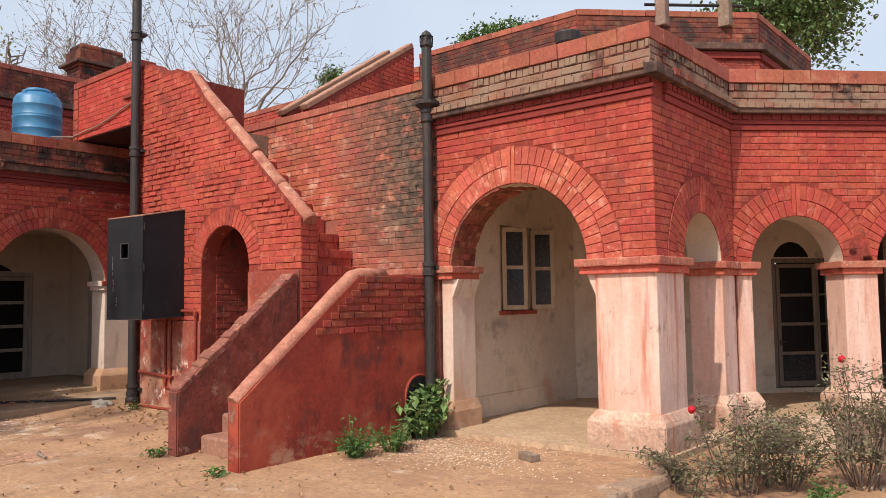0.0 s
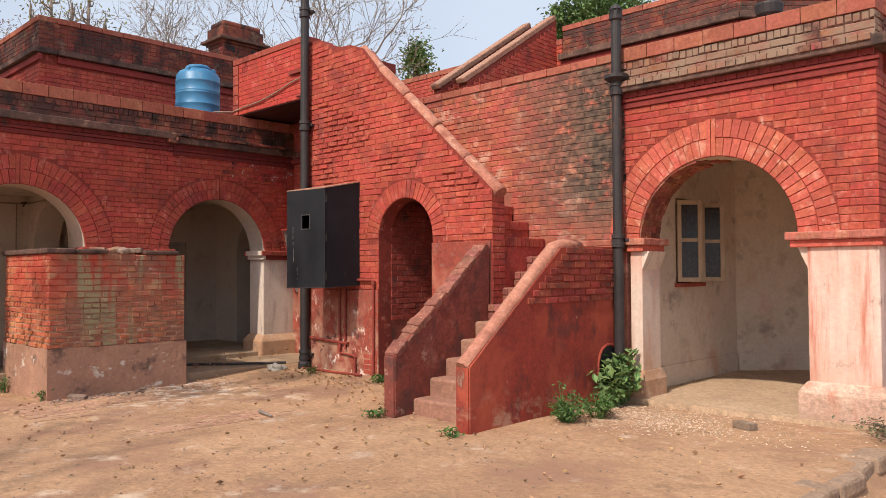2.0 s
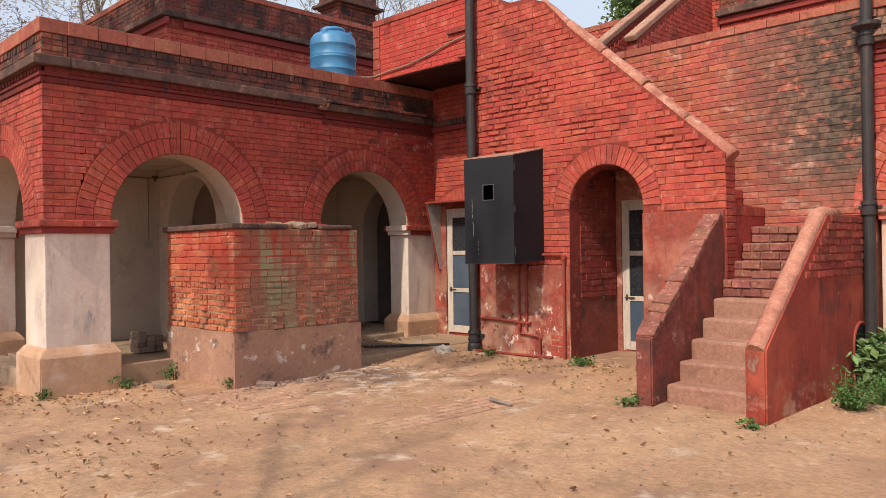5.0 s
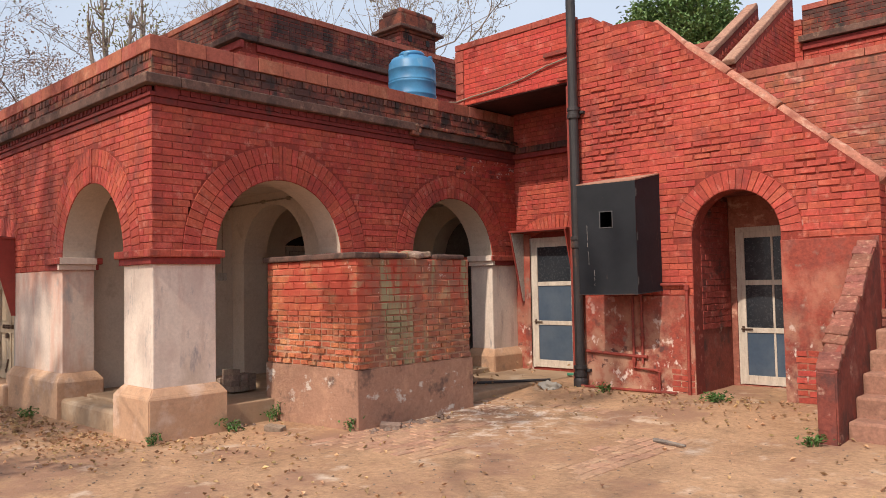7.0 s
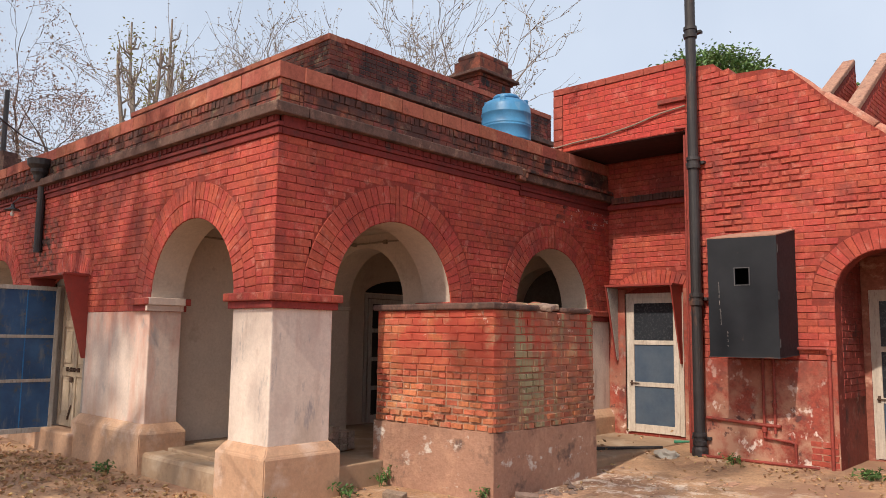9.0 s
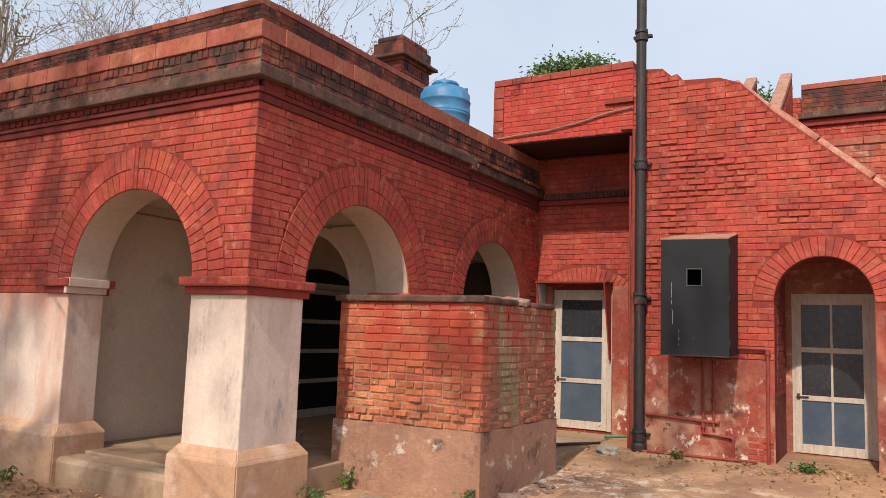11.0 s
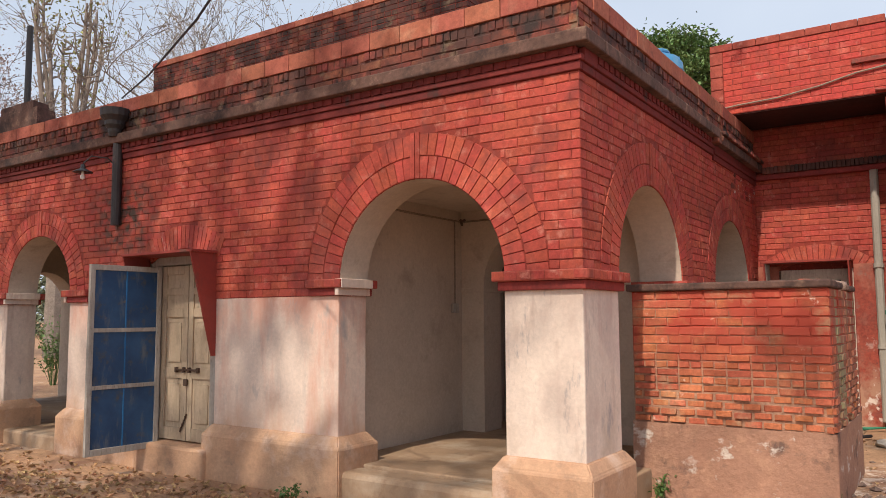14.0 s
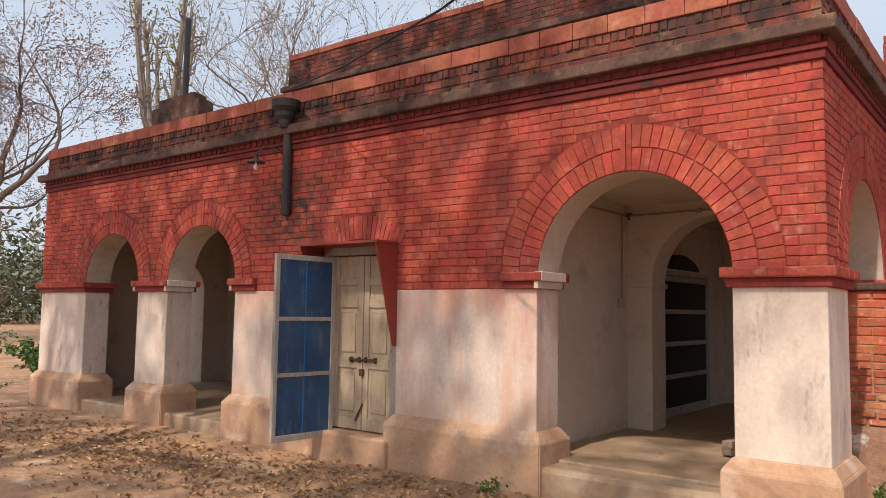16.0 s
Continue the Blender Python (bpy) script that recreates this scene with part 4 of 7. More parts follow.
# ---- raised part of the left building, with its chimney ----
B_SIDE, B_FRONT = Plane(-15.9, 3.58, 0, 1), Plane(-22.7, 3.58, 1, 0)
upper = wall_body("wall_upper_side", B_SIDE, 0.30, 6.0, 3.9, 6.2, 0.3, inside=M_JOINT, label="raised weathered brick wall above the roof")
upperf = wall_body("wall_upper_front", B_FRONT, 0, 6.8, 3.9, 6.2, 0.3, inside=M_JOINT, label="raised weathered brick wall above the roof")
for w, pl, L, g0, g1, a in ((upper, B_SIDE, 6.0, 0, 0, 0.30), (upperf, B_FRONT, 6.8, 0.1, 0.1, 0.0)):
    lay(w, pl, -0.01 if w is upper else 0, L + 0.01, 4.3, 5.42, mat=M_OLD, far=M_BRICKS, seed=21)
    lay(w, pl, -0.01 if w is upper else 0, L + 0.01, 5.72, 6.2, mat=M_OLD, far=M_OLDS, seed=22, near=(0, 3.0) if w is upper else (4.0, 6.9), headers=True)
    part("cornice_slab", box(a - g0, L + g1, -0.05, 0.02, 5.46, 5.58, 0.006, pl.m()), M_FRIEZE, w)
    part("cornice_slab", box(a - g0, L + g1, -0.12, 0.28, 5.60, 5.70, 0.012, pl.m()), M_SLAB, w)
    blocks(w, pl, a, L, 6.202, 6.30, 0.025, 0.32, 0.40, M_COPE, "coping_block", jitter=0.004)
tagged(part("roof_upper", box(-22.4, -16.2, 3.88, 9.6, 5.9, 6.0), M_ROOF), "flat roof of the raised part", "roof", kind="structure")
chimney = thing("chimney", "weathered red brick chimney with corbelled cap and vent holes", "chimney")
CH = (-16.62, -15.99, 7.32, 8.30)
part("shaft", box(CH[0], CH[1], CH[2], CH[3], 5.9, 6.62, 0.006), M_OLDJ, chimney)
for pl, L in ((Plane(CH[0], CH[2], 1, 0), CH[1] - CH[0]), (Plane(CH[1], CH[2], 0, 1), CH[3] - CH[2])):
    lay(chimney, pl, 0, L, 5.9, 6.62, mat=M_OLD, far=M_OLDS, near=(0, 2), proud=0.01)
for g, z0, z1, mt in ((0.04, 6.622, 6.68, M_OLD), (0.13, 6.68, 6.74, M_SLAB), (0.05, 6.742, 6.80, M_OLD), (0.02, 6.80, 7.0, M_OLD)):
    part("cap_course", box(CH[0] - g, CH[1] + g, CH[2] - g, CH[3] + g, z0, z1, 0.01), mt, chimney)
part("top_block", box(CH[0] + 0.02, CH[1] - 0.02, CH[2] + 0.02, CH[3] - 0.02, 7.0, 7.14, 0.05), M_OLD, chimney)
# thin near-black blocks on the solid shaft stand in for unlit vents
for y in (7.55, 8.05):
    part("vent_hole", box(CH[1] + 0.008, CH[1] + 0.02, y - 0.05, y + 0.05, 6.45, 6.57), M_WIRE, chimney)

# ---- recess between the buildings, and the overhanging block ----
recess = wall_body("wall_recess", RECESS, 0, 1.87, -0.2, 4.40, 0.3, holes=[((0.33, 1.25), None, 2.26, 0.17)], label="dark red brick wall of the shaded recess")
lay(recess, RECESS, 0, 1.87, 2.35, 4.38, seed=31, near=(0, 1.9), cuts=[lambda z: (0.79 - math.sqrt(max(0, 1.1 ** 2 - (z - 1.55) ** 2)), 0.79 + math.sqrt(max(0, 1.1 ** 2 - (z - 1.55) ** 2))) if 2.3 < z < 2.65 else None])
ring(recess, RECESS, 0.79, 1.42, 0.98, [0.24], seg=(52, 128), key=False, pitch=0.08)
part("plaster", box(0.0, 0.32, -0.02, 0.0, 0.1, 2.34, 0.004, RECESS.m()), M_REDPL, recess)
part("plaster", box(1.26, 1.86, -0.02, 0.0, 0.1, 2.34, 0.004, RECESS.m()), M_REDPL, recess)
part("ledge", box(0.02, 1.85, -0.10, 0.0, 3.62, 3.70, 0.01, RECESS.m()), M_FRIEZE, recess)
blocks(recess, RECESS, 0.14, 1.85, 3.70, 3.80, 0.14, 0.0, 0.055, M_OLD, "edge_brick", jitter=0.006)
block = thing("wall_overhang", "bright red painted brick block overhanging the recess", "wall", kind="structure")
part("core", box(-13.37, -11.20, 6.03, 8.0, 4.42, 5.33, 0.0), M_JOINT, block)
# near-black sheet carries the recess's shade as well as soot
part("soffit", box(-13.36, -11.21, 6.04, 7.11, 4.405, 4.419), M_SOOT_SHADE, block)
OVER, OVERL = Plane(-13.37, 6.03, 1, 0), Plane(-13.37, 8.0, 0, -1)
lay(block, OVER, 0.17, 2.17, 4.42, 5.33, mat=M_BRIGHT, far=M_BRIGHT, near=(0, 3), seed=33, proud=0.006)
lay(block, OVERL, 0, 1.97, 4.42, 5.33, seed=34, proud=0.008)
blocks(block, OVER, 0, 2.17, 5.332, 5.43, 0.02, 0.3, 0.33, M_COPE_RED, "coping_block")
for z in range(5):
    part("quoin", box(0.0, 0.165, -0.018, 0.0, 4.43 + z * 0.18, 4.60 + z * 0.18, 0.006, OVER.m()), M_COPE_RED, block)

# ---- stair wall ----
TOP = [(0.0, 5.30), (0.40, 5.26), (0.52, 5.14), (0.60, 5.16), (0.68, 5.06), (1.14, 5.03), (1.40, 4.93), (1.62, 4.70), (1.80, 4.50), (3.92, 2.62)]
NICHE_U, NICHE_R, NICHE_Z = 2.33, 0.545, 2.085


def stair_top(z):
    us = [a + (b - a) * (z - za) / (zb - za) for (a, za), (b, zb) in zip(TOP, TOP[1:]) if (za - z) * (zb - z) <= 0 and za != zb]
    return (min(us), 99.0) if us and z < 5.31 else ((-1, 99.0) if z >= 5.3 else None)


stairwall = wall_body("wall_stair", STAIR, 0, 3.92, -0.2, 5.3, 0.24, holes=[(NICHE_U, NICHE_R, NICHE_Z, -0.2)], inside=M_JOINT, top=TOP, label="bright red painted brick stair wall with arched niche")
lay(stairwall, STAIR, 0, 3.93, 2.0, 5.3, near=(0.2, 3.95), seed=41, rough=0.009, cuts=[arch_cut(NICHE_U, NICHE_R + 0.25, NICHE_Z, 2.0), stair_top],
    worn=[(0.62, 3.55, 0.32, 0.75), (1.18, 3.62, 0.42, 0.22), (0.42, 2.5, 0.30, 0.55), (1.0, 3.95, 0.35, 0.12), (1.9, 3.2, 0.3, 0.16), (3.45, 2.75, 0.4, 0.3)])
lay(stairwall, STAIR, 0.0, NICHE_U - NICHE_R - 0.0, 1.35, 2.0, seed=42)
ring(stairwall, STAIR, NICHE_U, NICHE_Z, NICHE_R, [0.25], pitch=0.085, key=False)
lay(stairwall, Plane(-7.28, 6.03, 0, 1), 0, 0.24, 1.2, 2.55, seed=43, near=(0, 1))
part("plaster", box(NICHE_U + NICHE_R, 3.90, -0.022, 0.0, -0.1, 1.985, 0.006, STAIR.m()), M_REDPL, stairwall, "stained red plaster")
part("plaster", box(0.0, NICHE_U - NICHE_R, -0.02, 0.0, -0.1, 1.345, 0.006, STAIR.m()), M_REDPL, stairwall, "stained red plaster")
lay(stairwall, STAIR, NICHE_U - NICHE_R - 0.32, NICHE_U - NICHE_R - 0.01, 0.12, 0.42, proud=0.03, seed=44, near=(0, 9), rough=0.004, mat=M_BRICK)
lay(stairwall, STAIR, 3.0, 3.75, 0.12, 0.72, proud=0.034, seed=45, near=(0, 9), rough=0.004)
cope_rnd = random.Random(23)
for (ua, za), (ub, zb) in (((1.30, 4.93), (1.72, 4.53)), ((1.73, 4.535), (2.27, 4.065)), ((2.28, 4.05), (2.86, 3.545)), ((2.87, 3.53), (3.40, 3.065)), ((3.41, 3.05), (3.95, 2.575))):
    lift = cope_rnd.uniform(-0.012, 0.008)
    bm = tube([STAIR.p(ua + (ub - ua) * k / 8, za + (zb - za) * k / 8 + lift, -0.12) for k in range(9)], 0.095, 14)
    for v in bm.verts:
        v.co += 0.012 * noise.noise_vector(v.co * 4.0)
    part("sloping_coping", bm, M_RAIL, stairwall, "worn pale red rounded coping", smooth=True)
part("niche_side", box(NICHE_U - NICHE_R - 0.12, NICHE_U - NICHE_R - 0.002, 0.242, 1.12, -0.1, 2.75, 0, STAIR.m()), M_INNERPL, stairwall)
part("niche_side", box(NICHE_U + NICHE_R + 0.01, NICHE_U + NICHE_R + 0.12, 0.242, 1.12, -0.1, 2.75, 0, STAIR.m()), M_INNERPL, stairwall)
part("niche_vault", box(NICHE_U - NICHE_R - 0.12, NICHE_U + NICHE_R + 0.12, 0.242, 1.12, 2.66, 2.78, 0, STAIR.m()), M_INNERPL, stairwall)
lay(stairwall, Plane(-11.2 + NICHE_U - NICHE_R - 0.002, 6.26, 0, 1), 0, 0.86, 0.9, 2.6, mat=M_DULLRED, far=M_DULLRED, seed=46, proud=0.008, rough=0.003)
tagged(part("wall_stair_end", box(-11.2, -10.96, 6.272, 7.1, -0.1, 4.41), M_JOINT), "red brick return wall", "wall", kind="structure")
tagged(part("stair_platform", box(-11.2, -9.4, 6.272, 7.16, 3.8, 4.1), M_ROOF), "terrace beside the stair", "floor", kind="structure")

# ---- wall behind the stair, and the main building ----
back = wall_body("wall_main", BACK, 0, 5.14, -0.2, 4.24, 0.35, inside=M_JOINT, face=M_MOSSJ, label="red brick main wall with grey mossy stain", holes=[((1.86, 2.86), None, 2.24, 0.12)])
lay(back, BACK, 1.0, 5.14, 1.6, 4.22, mat=M_MOSS, far=M_MOSSS, near=(3.1, 5.2), seed=51, cuts=[rect_cut(1.5, 3.3, 0, 2.7)])
blocks(back, BACK, 0, 5.14, 4.24, 4.34, 0.02, 0.37, 0.40, M_COPE, "coping_block", jitter=0.004)
rfront = wall_body("wall_right_front", R_FRONT, 0, 2.85, CAP0, 3.918, 0.46, holes=[(1.15, 0.93, SPRING, -1)], inside=M_INNER_R, label="red-painted brick wall with large arch")
rside = wall_body("wall_right_side", R_SIDE, 0.462, 2.21, CAP0, 3.918, 0.4, holes=[(1.225, 0.55, SPRING, -1)], inside=M_INNER_R, label="red-painted brick wall with narrow arch")
BAY_ARCHES = [(0.80, 0.585), (2.42, 0.60)]
rbay = wall_body("wall_right_bay", R_BAY, 0.0, 4.6, CAP0, 3.918, 0.4, holes=[(u, r, SPRING, -1) for u, r in BAY_ARCHES], inside=M_INNER_R, label="red-painted brick bay wall with arches")
lay(rfront, R_FRONT, 0.02, 2.86, 2.0, 3.61, near=(0, 3), seed=61, cuts=[arch_cut(1.15, 1.35, SPRING)])
lay(rside, R_SIDE, -0.012, 2.2, 2.0, 3.61, near=(-1, 3), seed=62, cuts=[arch_cut(1.225, 0.95, SPRING)])
lay(rbay, R_BAY, 0.01, 4.6, 2.0, 3.61, near=(0, 2.6), seed=63, cuts=[arch_cut(u, r + 0.38, SPRING) for u, r in BAY_ARCHES])
ring(rfront, R_FRONT, 1.15, SPRING, 0.93, ARCH_ROWS, mat=M_VOUSS)
ring(rside, R_SIDE, 1.225, SPRING, 0.55, [0.2, 0.2])
ring(rbay, R_BAY, 0.80, SPRING, 0.585, [0.2, 0.18], seg=(0, 180))
ring(rbay, R_BAY, 2.42, SPRING, 0.60, [0.2, 0.18])
soff = random.Random(31)
for k in range(19):
    for j in range(4):
        if k < 3 and soff.random() < 0.6 - 0.2 * k:
            continue
        a0 = radians(90 + k * 4.75)
        cm = R_FRONT.m() @ Matrix.Translation((1.15, 0.0, SPRING)) @ pose(0, 0, 0, 0, 90 - math.degrees(a0), 0)
        part("soffit_brick", box(-0.0375, 0.0375, 0.006 + 0.113 * j, 0.115 + 0.113 * j, 0.908 + soff.uniform(-0.008, 0.008), 0.94, 0.004, cm), M_SOFFIT, rfront)
cornice(rfront, R_FRONT, 0.02, 2.85, 0, 0.13)
cornice(rside, R_SIDE, 0.285, 2.2, 0, 0)
cornice(rbay, R_BAY, 0.0, 4.6, 0, 0)
parapet(rfront, R_FRONT, 0.0, 2.85, 0.3, near=(0, 3), mat=M_GREYB, far=M_GREYBS, grow1=0.02, seed=64, cope=M_COPE)
parapet(rside, R_SIDE, 0.31, 2.2, 0.3, near=(0, 3), mat=M_GREYB, far=M_GREYBS, seed=65)
lay(rside, R_SIDE, -0.01, 0.31, 3.918, 4.2, mat=M_GREYB, far=M_GREYBS, headers=True)
parapet(rbay, R_BAY, 0.0, 4.6, 0.3, near=(0, 2.6), mat=M_GREYB, far=M_GREYBS, seed=66)
for pl, a, b in ((R_FRONT, 0.05, 2.85), (R_SIDE, 0.29, 2.2), (R_BAY, 0.05, 4.5)):
    root = {id(R_FRONT): rfront, id(R_SIDE): rside, id(R_BAY): rbay}[id(pl)]
    blocks(root, pl, a, b, 3.86, 3.93, 0.15, 0.0, 0.11, M_GREYB, "edge_brick", jitter=0.004)

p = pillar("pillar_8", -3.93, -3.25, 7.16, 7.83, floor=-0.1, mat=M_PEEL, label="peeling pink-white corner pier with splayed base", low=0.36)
cap(p, -4.05, -3.25, 7.16, 7.83, low=M_VOUSS, top=M_FADED)
p = pillar("pillar_9", -6.02, -5.86, 7.17, 7.62, floor=-0.1, mat=M_PINK, label="stained whitewashed half pier beside the arch", grow=0.05, low=0.30)
cap(p, -6.04, -5.86, 7.16, 7.62, ends=(0, 1, 1, 1), low=M_VOUSS, top=M_FADED)
for x, s in ((-3.93, -1), (-5.86, 1)):
    bm = bmesh.new()
    tri = [(x, 1.84), (x, 1.62), (x + 0.10 * s, 1.84)]
    fa = [bm.verts.new((q, 7.175, z)) for q, z in tri]
    fb = [bm.verts.new((q, 7.6, z)) for q, z in tri]
    bm.faces.new(fa)
    bm.faces.new(fb[::-1])
    for k in range(3):
        bm.faces.new((fa[k], fb[k], fb[(k + 1) % 3], fa[(k + 1) % 3]))
    bmesh.ops.recalc_face_normals(bm, faces=bm.faces)
    part("corbel", bm, M_PINK if s < 0 else M_WHITE, bpy.data.objects["pillar_8" if s < 0 else "pillar_9"])
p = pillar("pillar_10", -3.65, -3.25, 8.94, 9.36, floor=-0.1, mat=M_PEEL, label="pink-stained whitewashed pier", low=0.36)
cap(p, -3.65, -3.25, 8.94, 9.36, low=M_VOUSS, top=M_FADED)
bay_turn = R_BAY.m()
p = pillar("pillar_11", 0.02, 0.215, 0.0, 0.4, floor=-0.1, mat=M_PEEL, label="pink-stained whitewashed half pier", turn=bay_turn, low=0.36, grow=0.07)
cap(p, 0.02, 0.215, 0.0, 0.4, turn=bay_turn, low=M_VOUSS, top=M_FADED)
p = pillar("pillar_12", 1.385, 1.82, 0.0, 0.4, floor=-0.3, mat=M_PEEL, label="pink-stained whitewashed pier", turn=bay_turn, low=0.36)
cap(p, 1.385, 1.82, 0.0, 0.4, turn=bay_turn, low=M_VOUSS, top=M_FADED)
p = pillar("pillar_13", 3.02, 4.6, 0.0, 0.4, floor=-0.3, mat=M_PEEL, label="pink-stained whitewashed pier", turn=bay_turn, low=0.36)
cap(p, 3.02, 4.6, 0.0, 0.4, turn=bay_turn, low=M_VOUSS, top=M_FADED)

# room behind the right arches: the core's walls
WIN = Plane(-6.10, 7.5, 0, 1)       # u = y - 7.5
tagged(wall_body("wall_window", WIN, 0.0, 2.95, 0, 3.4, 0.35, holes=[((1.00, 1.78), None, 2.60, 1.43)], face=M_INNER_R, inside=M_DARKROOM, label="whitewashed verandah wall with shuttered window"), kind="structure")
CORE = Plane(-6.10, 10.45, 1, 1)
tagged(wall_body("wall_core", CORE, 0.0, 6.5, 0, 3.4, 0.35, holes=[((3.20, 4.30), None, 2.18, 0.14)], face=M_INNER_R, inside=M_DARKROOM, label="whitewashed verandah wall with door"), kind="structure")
tagged(part("floor_right_verandah", prism([(-6.1, 7.05), (-3.12, 7.05), (-3.12, 9.3), (0.2, 12.62), (-2.2, 15.0), (-6.1, 10.6)], -0.3, 0.065), M_DUSTFLOOR), "dusty cement verandah floor", "floor", kind="structure")
tagged(part("ceiling_right_verandah", prism([(-6.1, 7.62), (-3.65, 7.62), (-3.65, 9.5), (-0.3, 12.8), (-2.0, 14.6), (-6.1, 10.5)], 3.41, 3.5), M_INNER_R), "whitewashed verandah ceiling", "ceiling", kind="structure")
tagged(part("wall_right_end", box(-0.4, 0.1, 12.75, 16.0, -0.3, 4.27), M_JOINT), "red brick end wall", "wall", kind="structure")
tagged(part("roof_main", prism([(-11.2, 7.51), (-3.6, 7.51), (-3.6, 9.55), (-0.2, 12.9), (-0.4, 18.0), (-15.0, 18.0), (-15.0, 7.9), (-11.2, 7.9)], 3.75, 3.9), M_ROOF), "flat terrace roof", "roof", kind="structure")
# closed rooms; their dark colour stands in for unlit depth
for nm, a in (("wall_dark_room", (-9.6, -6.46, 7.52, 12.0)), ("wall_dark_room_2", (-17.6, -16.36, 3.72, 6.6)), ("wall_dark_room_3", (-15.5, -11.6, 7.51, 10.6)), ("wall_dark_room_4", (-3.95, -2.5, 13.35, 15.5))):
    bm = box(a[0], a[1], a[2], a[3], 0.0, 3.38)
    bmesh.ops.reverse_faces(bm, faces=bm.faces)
    tagged(part(nm, bm, M_DARKROOM), "room behind the opening, walls coloured dark as if unlit", "wall", kind="structure")

# ---- drum above the main roof, parapet behind, roof stair ----
D1, D2, D3 = Plane(-9.5, 10.75, 1, 0), Plane(-6.1, 10.75, 1, 1), Plane(-3.95, 12.9, 0, 1)
LEN = (3.4, 3.04, 3.2)
drum = thing("wall_drum", "eight-sided raised brick storey with corbelled cornice", "wall", kind="structure")
for pl, L in zip((D1, D2, D3), LEN):
    wall_body("drum_core", pl, 0, L, 3.9, 6.16, 0.3, inside=M_JOINT, parent=drum)
    lay(drum, pl, 0, L, 4.4, 5.45, seed=71, mat=M_BRICK)
    lay(drum, pl, 0, L, 5.73, 6.16, seed=72, near=(0, 9), mat=M_OLD, far=M_BRICKS)
    part("cornice_slab", box(0, L, -0.06, 0.0, 5.47, 5.58, 0.005, pl.m()), M_FRIEZE, drum)
    part("cornice_slab", box(-0.04, L + 0.04, -0.13, 0.2, 5.60, 5.71, 0.01, pl.m()), M_SLAB, drum)
    blocks(drum, pl, 0, L, 6.162, 6.26, 0.02, 0.3, 0.40, M_COPE, "coping_block", jitter=0.004)
tagged(part("roof_drum", prism([(-9.4, 10.9), (-6.15, 10.9), (-4.15, 12.95), (-4.15, 16.0), (-9.4, 16.0)], 5.9, 6.0), M_ROOF), "flat roof of the raised storey", "roof", kind="structure")
D0 = Plane(-15.2, 10.75, 1, 0)
low = wall_body("wall_rear_parapet", D0, 0, 5.69, 3.9, 5.92, 0.3, inside=M_JOINT, label="red brick wall behind the terrace")
lay(low, D0, 0, 5.69, 4.6, 5.92, seed=73, near=(1.5, 5.7))
blocks(low, D0, 0, 5.69, 5.922, 6.03, 0.02, 0.32, 0.40, M_COPE, "coping_block", jitter=0.004)
roofstair = thing("roof_stair", "brick roof stair between two sloping walls with worn coping", "stair", kind="structure")
for x in (-10.34, -9.74):
    pl = Plane(x + 0.09, 8.2, 0, 1)
    prof = [(0.0, 4.78), (2.55, 6.42)]
    w = wall_body("side_wall", pl, 0, 2.55, 3.9, 6.4, 0.18, inside=M_JOINT, top=prof, parent=roofstair)
    lay(roofstair, pl, 0, 2.55, 3.95, 6.42, seed=74, near=(0, 3), proud=0.008, cuts=[lambda z: (-1, (z - 4.78) / 0.643 + 0.1) if z > 4.70 else None])
    part("coping", box(-0.10, 0.10, 0, 3.10, -0.055, 0.045, 0.022, pose(x, 8.12, 4.80, 32.7, 0, 0)), M_DULLCOPE, roofstair, "pale worn coping")
for i in range(9):
    part("step", box(-10.24, -9.84, 8.3 + i * 0.27, 10.74, 3.9 + i * 0.2, 4.1 + i * 0.2), M_STEP, roofstair)

# ---- lower flight of the stair ----
stair = thing("staircase", "brick and plaster staircase between two red sloping walls", "stair", kind="structure")


def slope_wall(x0, x1, prof, mat, label):
    bm = bmesh.new()
    l = [bm.verts.new((x0, y, z)) for y, z in prof]
    r = [bm.verts.new((x1, y, z)) for y, z in prof]
    n = len(prof)
    bm.faces.new(l)
    bm.faces.new(r[::-1])
    for i in range(n):
        bm.faces.new((l[i], r[i], r[(i + 1) % n], l[(i + 1) % n]))
    bmesh.ops.recalc_face_normals(bm, faces=bm.faces)
    bmesh.ops.bevel(bm, geom=list(bm.edges), offset=0.015, segments=2, affect='EDGES')
    return part("side_wall", bm, mat, stair, label)


inner = slope_wall(-7.48, -7.30, [(4.40, -0.15), (6.0, -0.15), (6.0, 1.93), (5.92, 1.93), (4.40, 0.68)], M_INNERPL, "maroon plastered sloping side wall")
crumb = random.Random(17)
for k in range(17):
    t = (k + 0.5) / 17
    cm = pose(-7.39 + crumb.uniform(-0.008, 0.008), 4.42 + 1.5 * t, 0.70 + 1.235 * t + crumb.uniform(-0.012, 0.006), 39.5 + crumb.uniform(-5, 4), crumb.uniform(-5, 5), crumb.uniform(-8, 8))
    part("coping_brick", box(-crumb.uniform(0.08, 0.11), crumb.uniform(0.08, 0.11), -crumb.uniform(0.056, 0.066), crumb.uniform(0.056, 0.066), -0.06, crumb.uniform(0.0, 0.022), 0.012, cm), M_CRUMB, inner)
outer = slope_wall(-6.36, -6.17, [(4.36, -0.15), (7.14, -0.15), (7.14, 1.90), (5.92, 1.88), (4.36, 0.66)], M_STAIRPL, "red plastered sloping side wall")
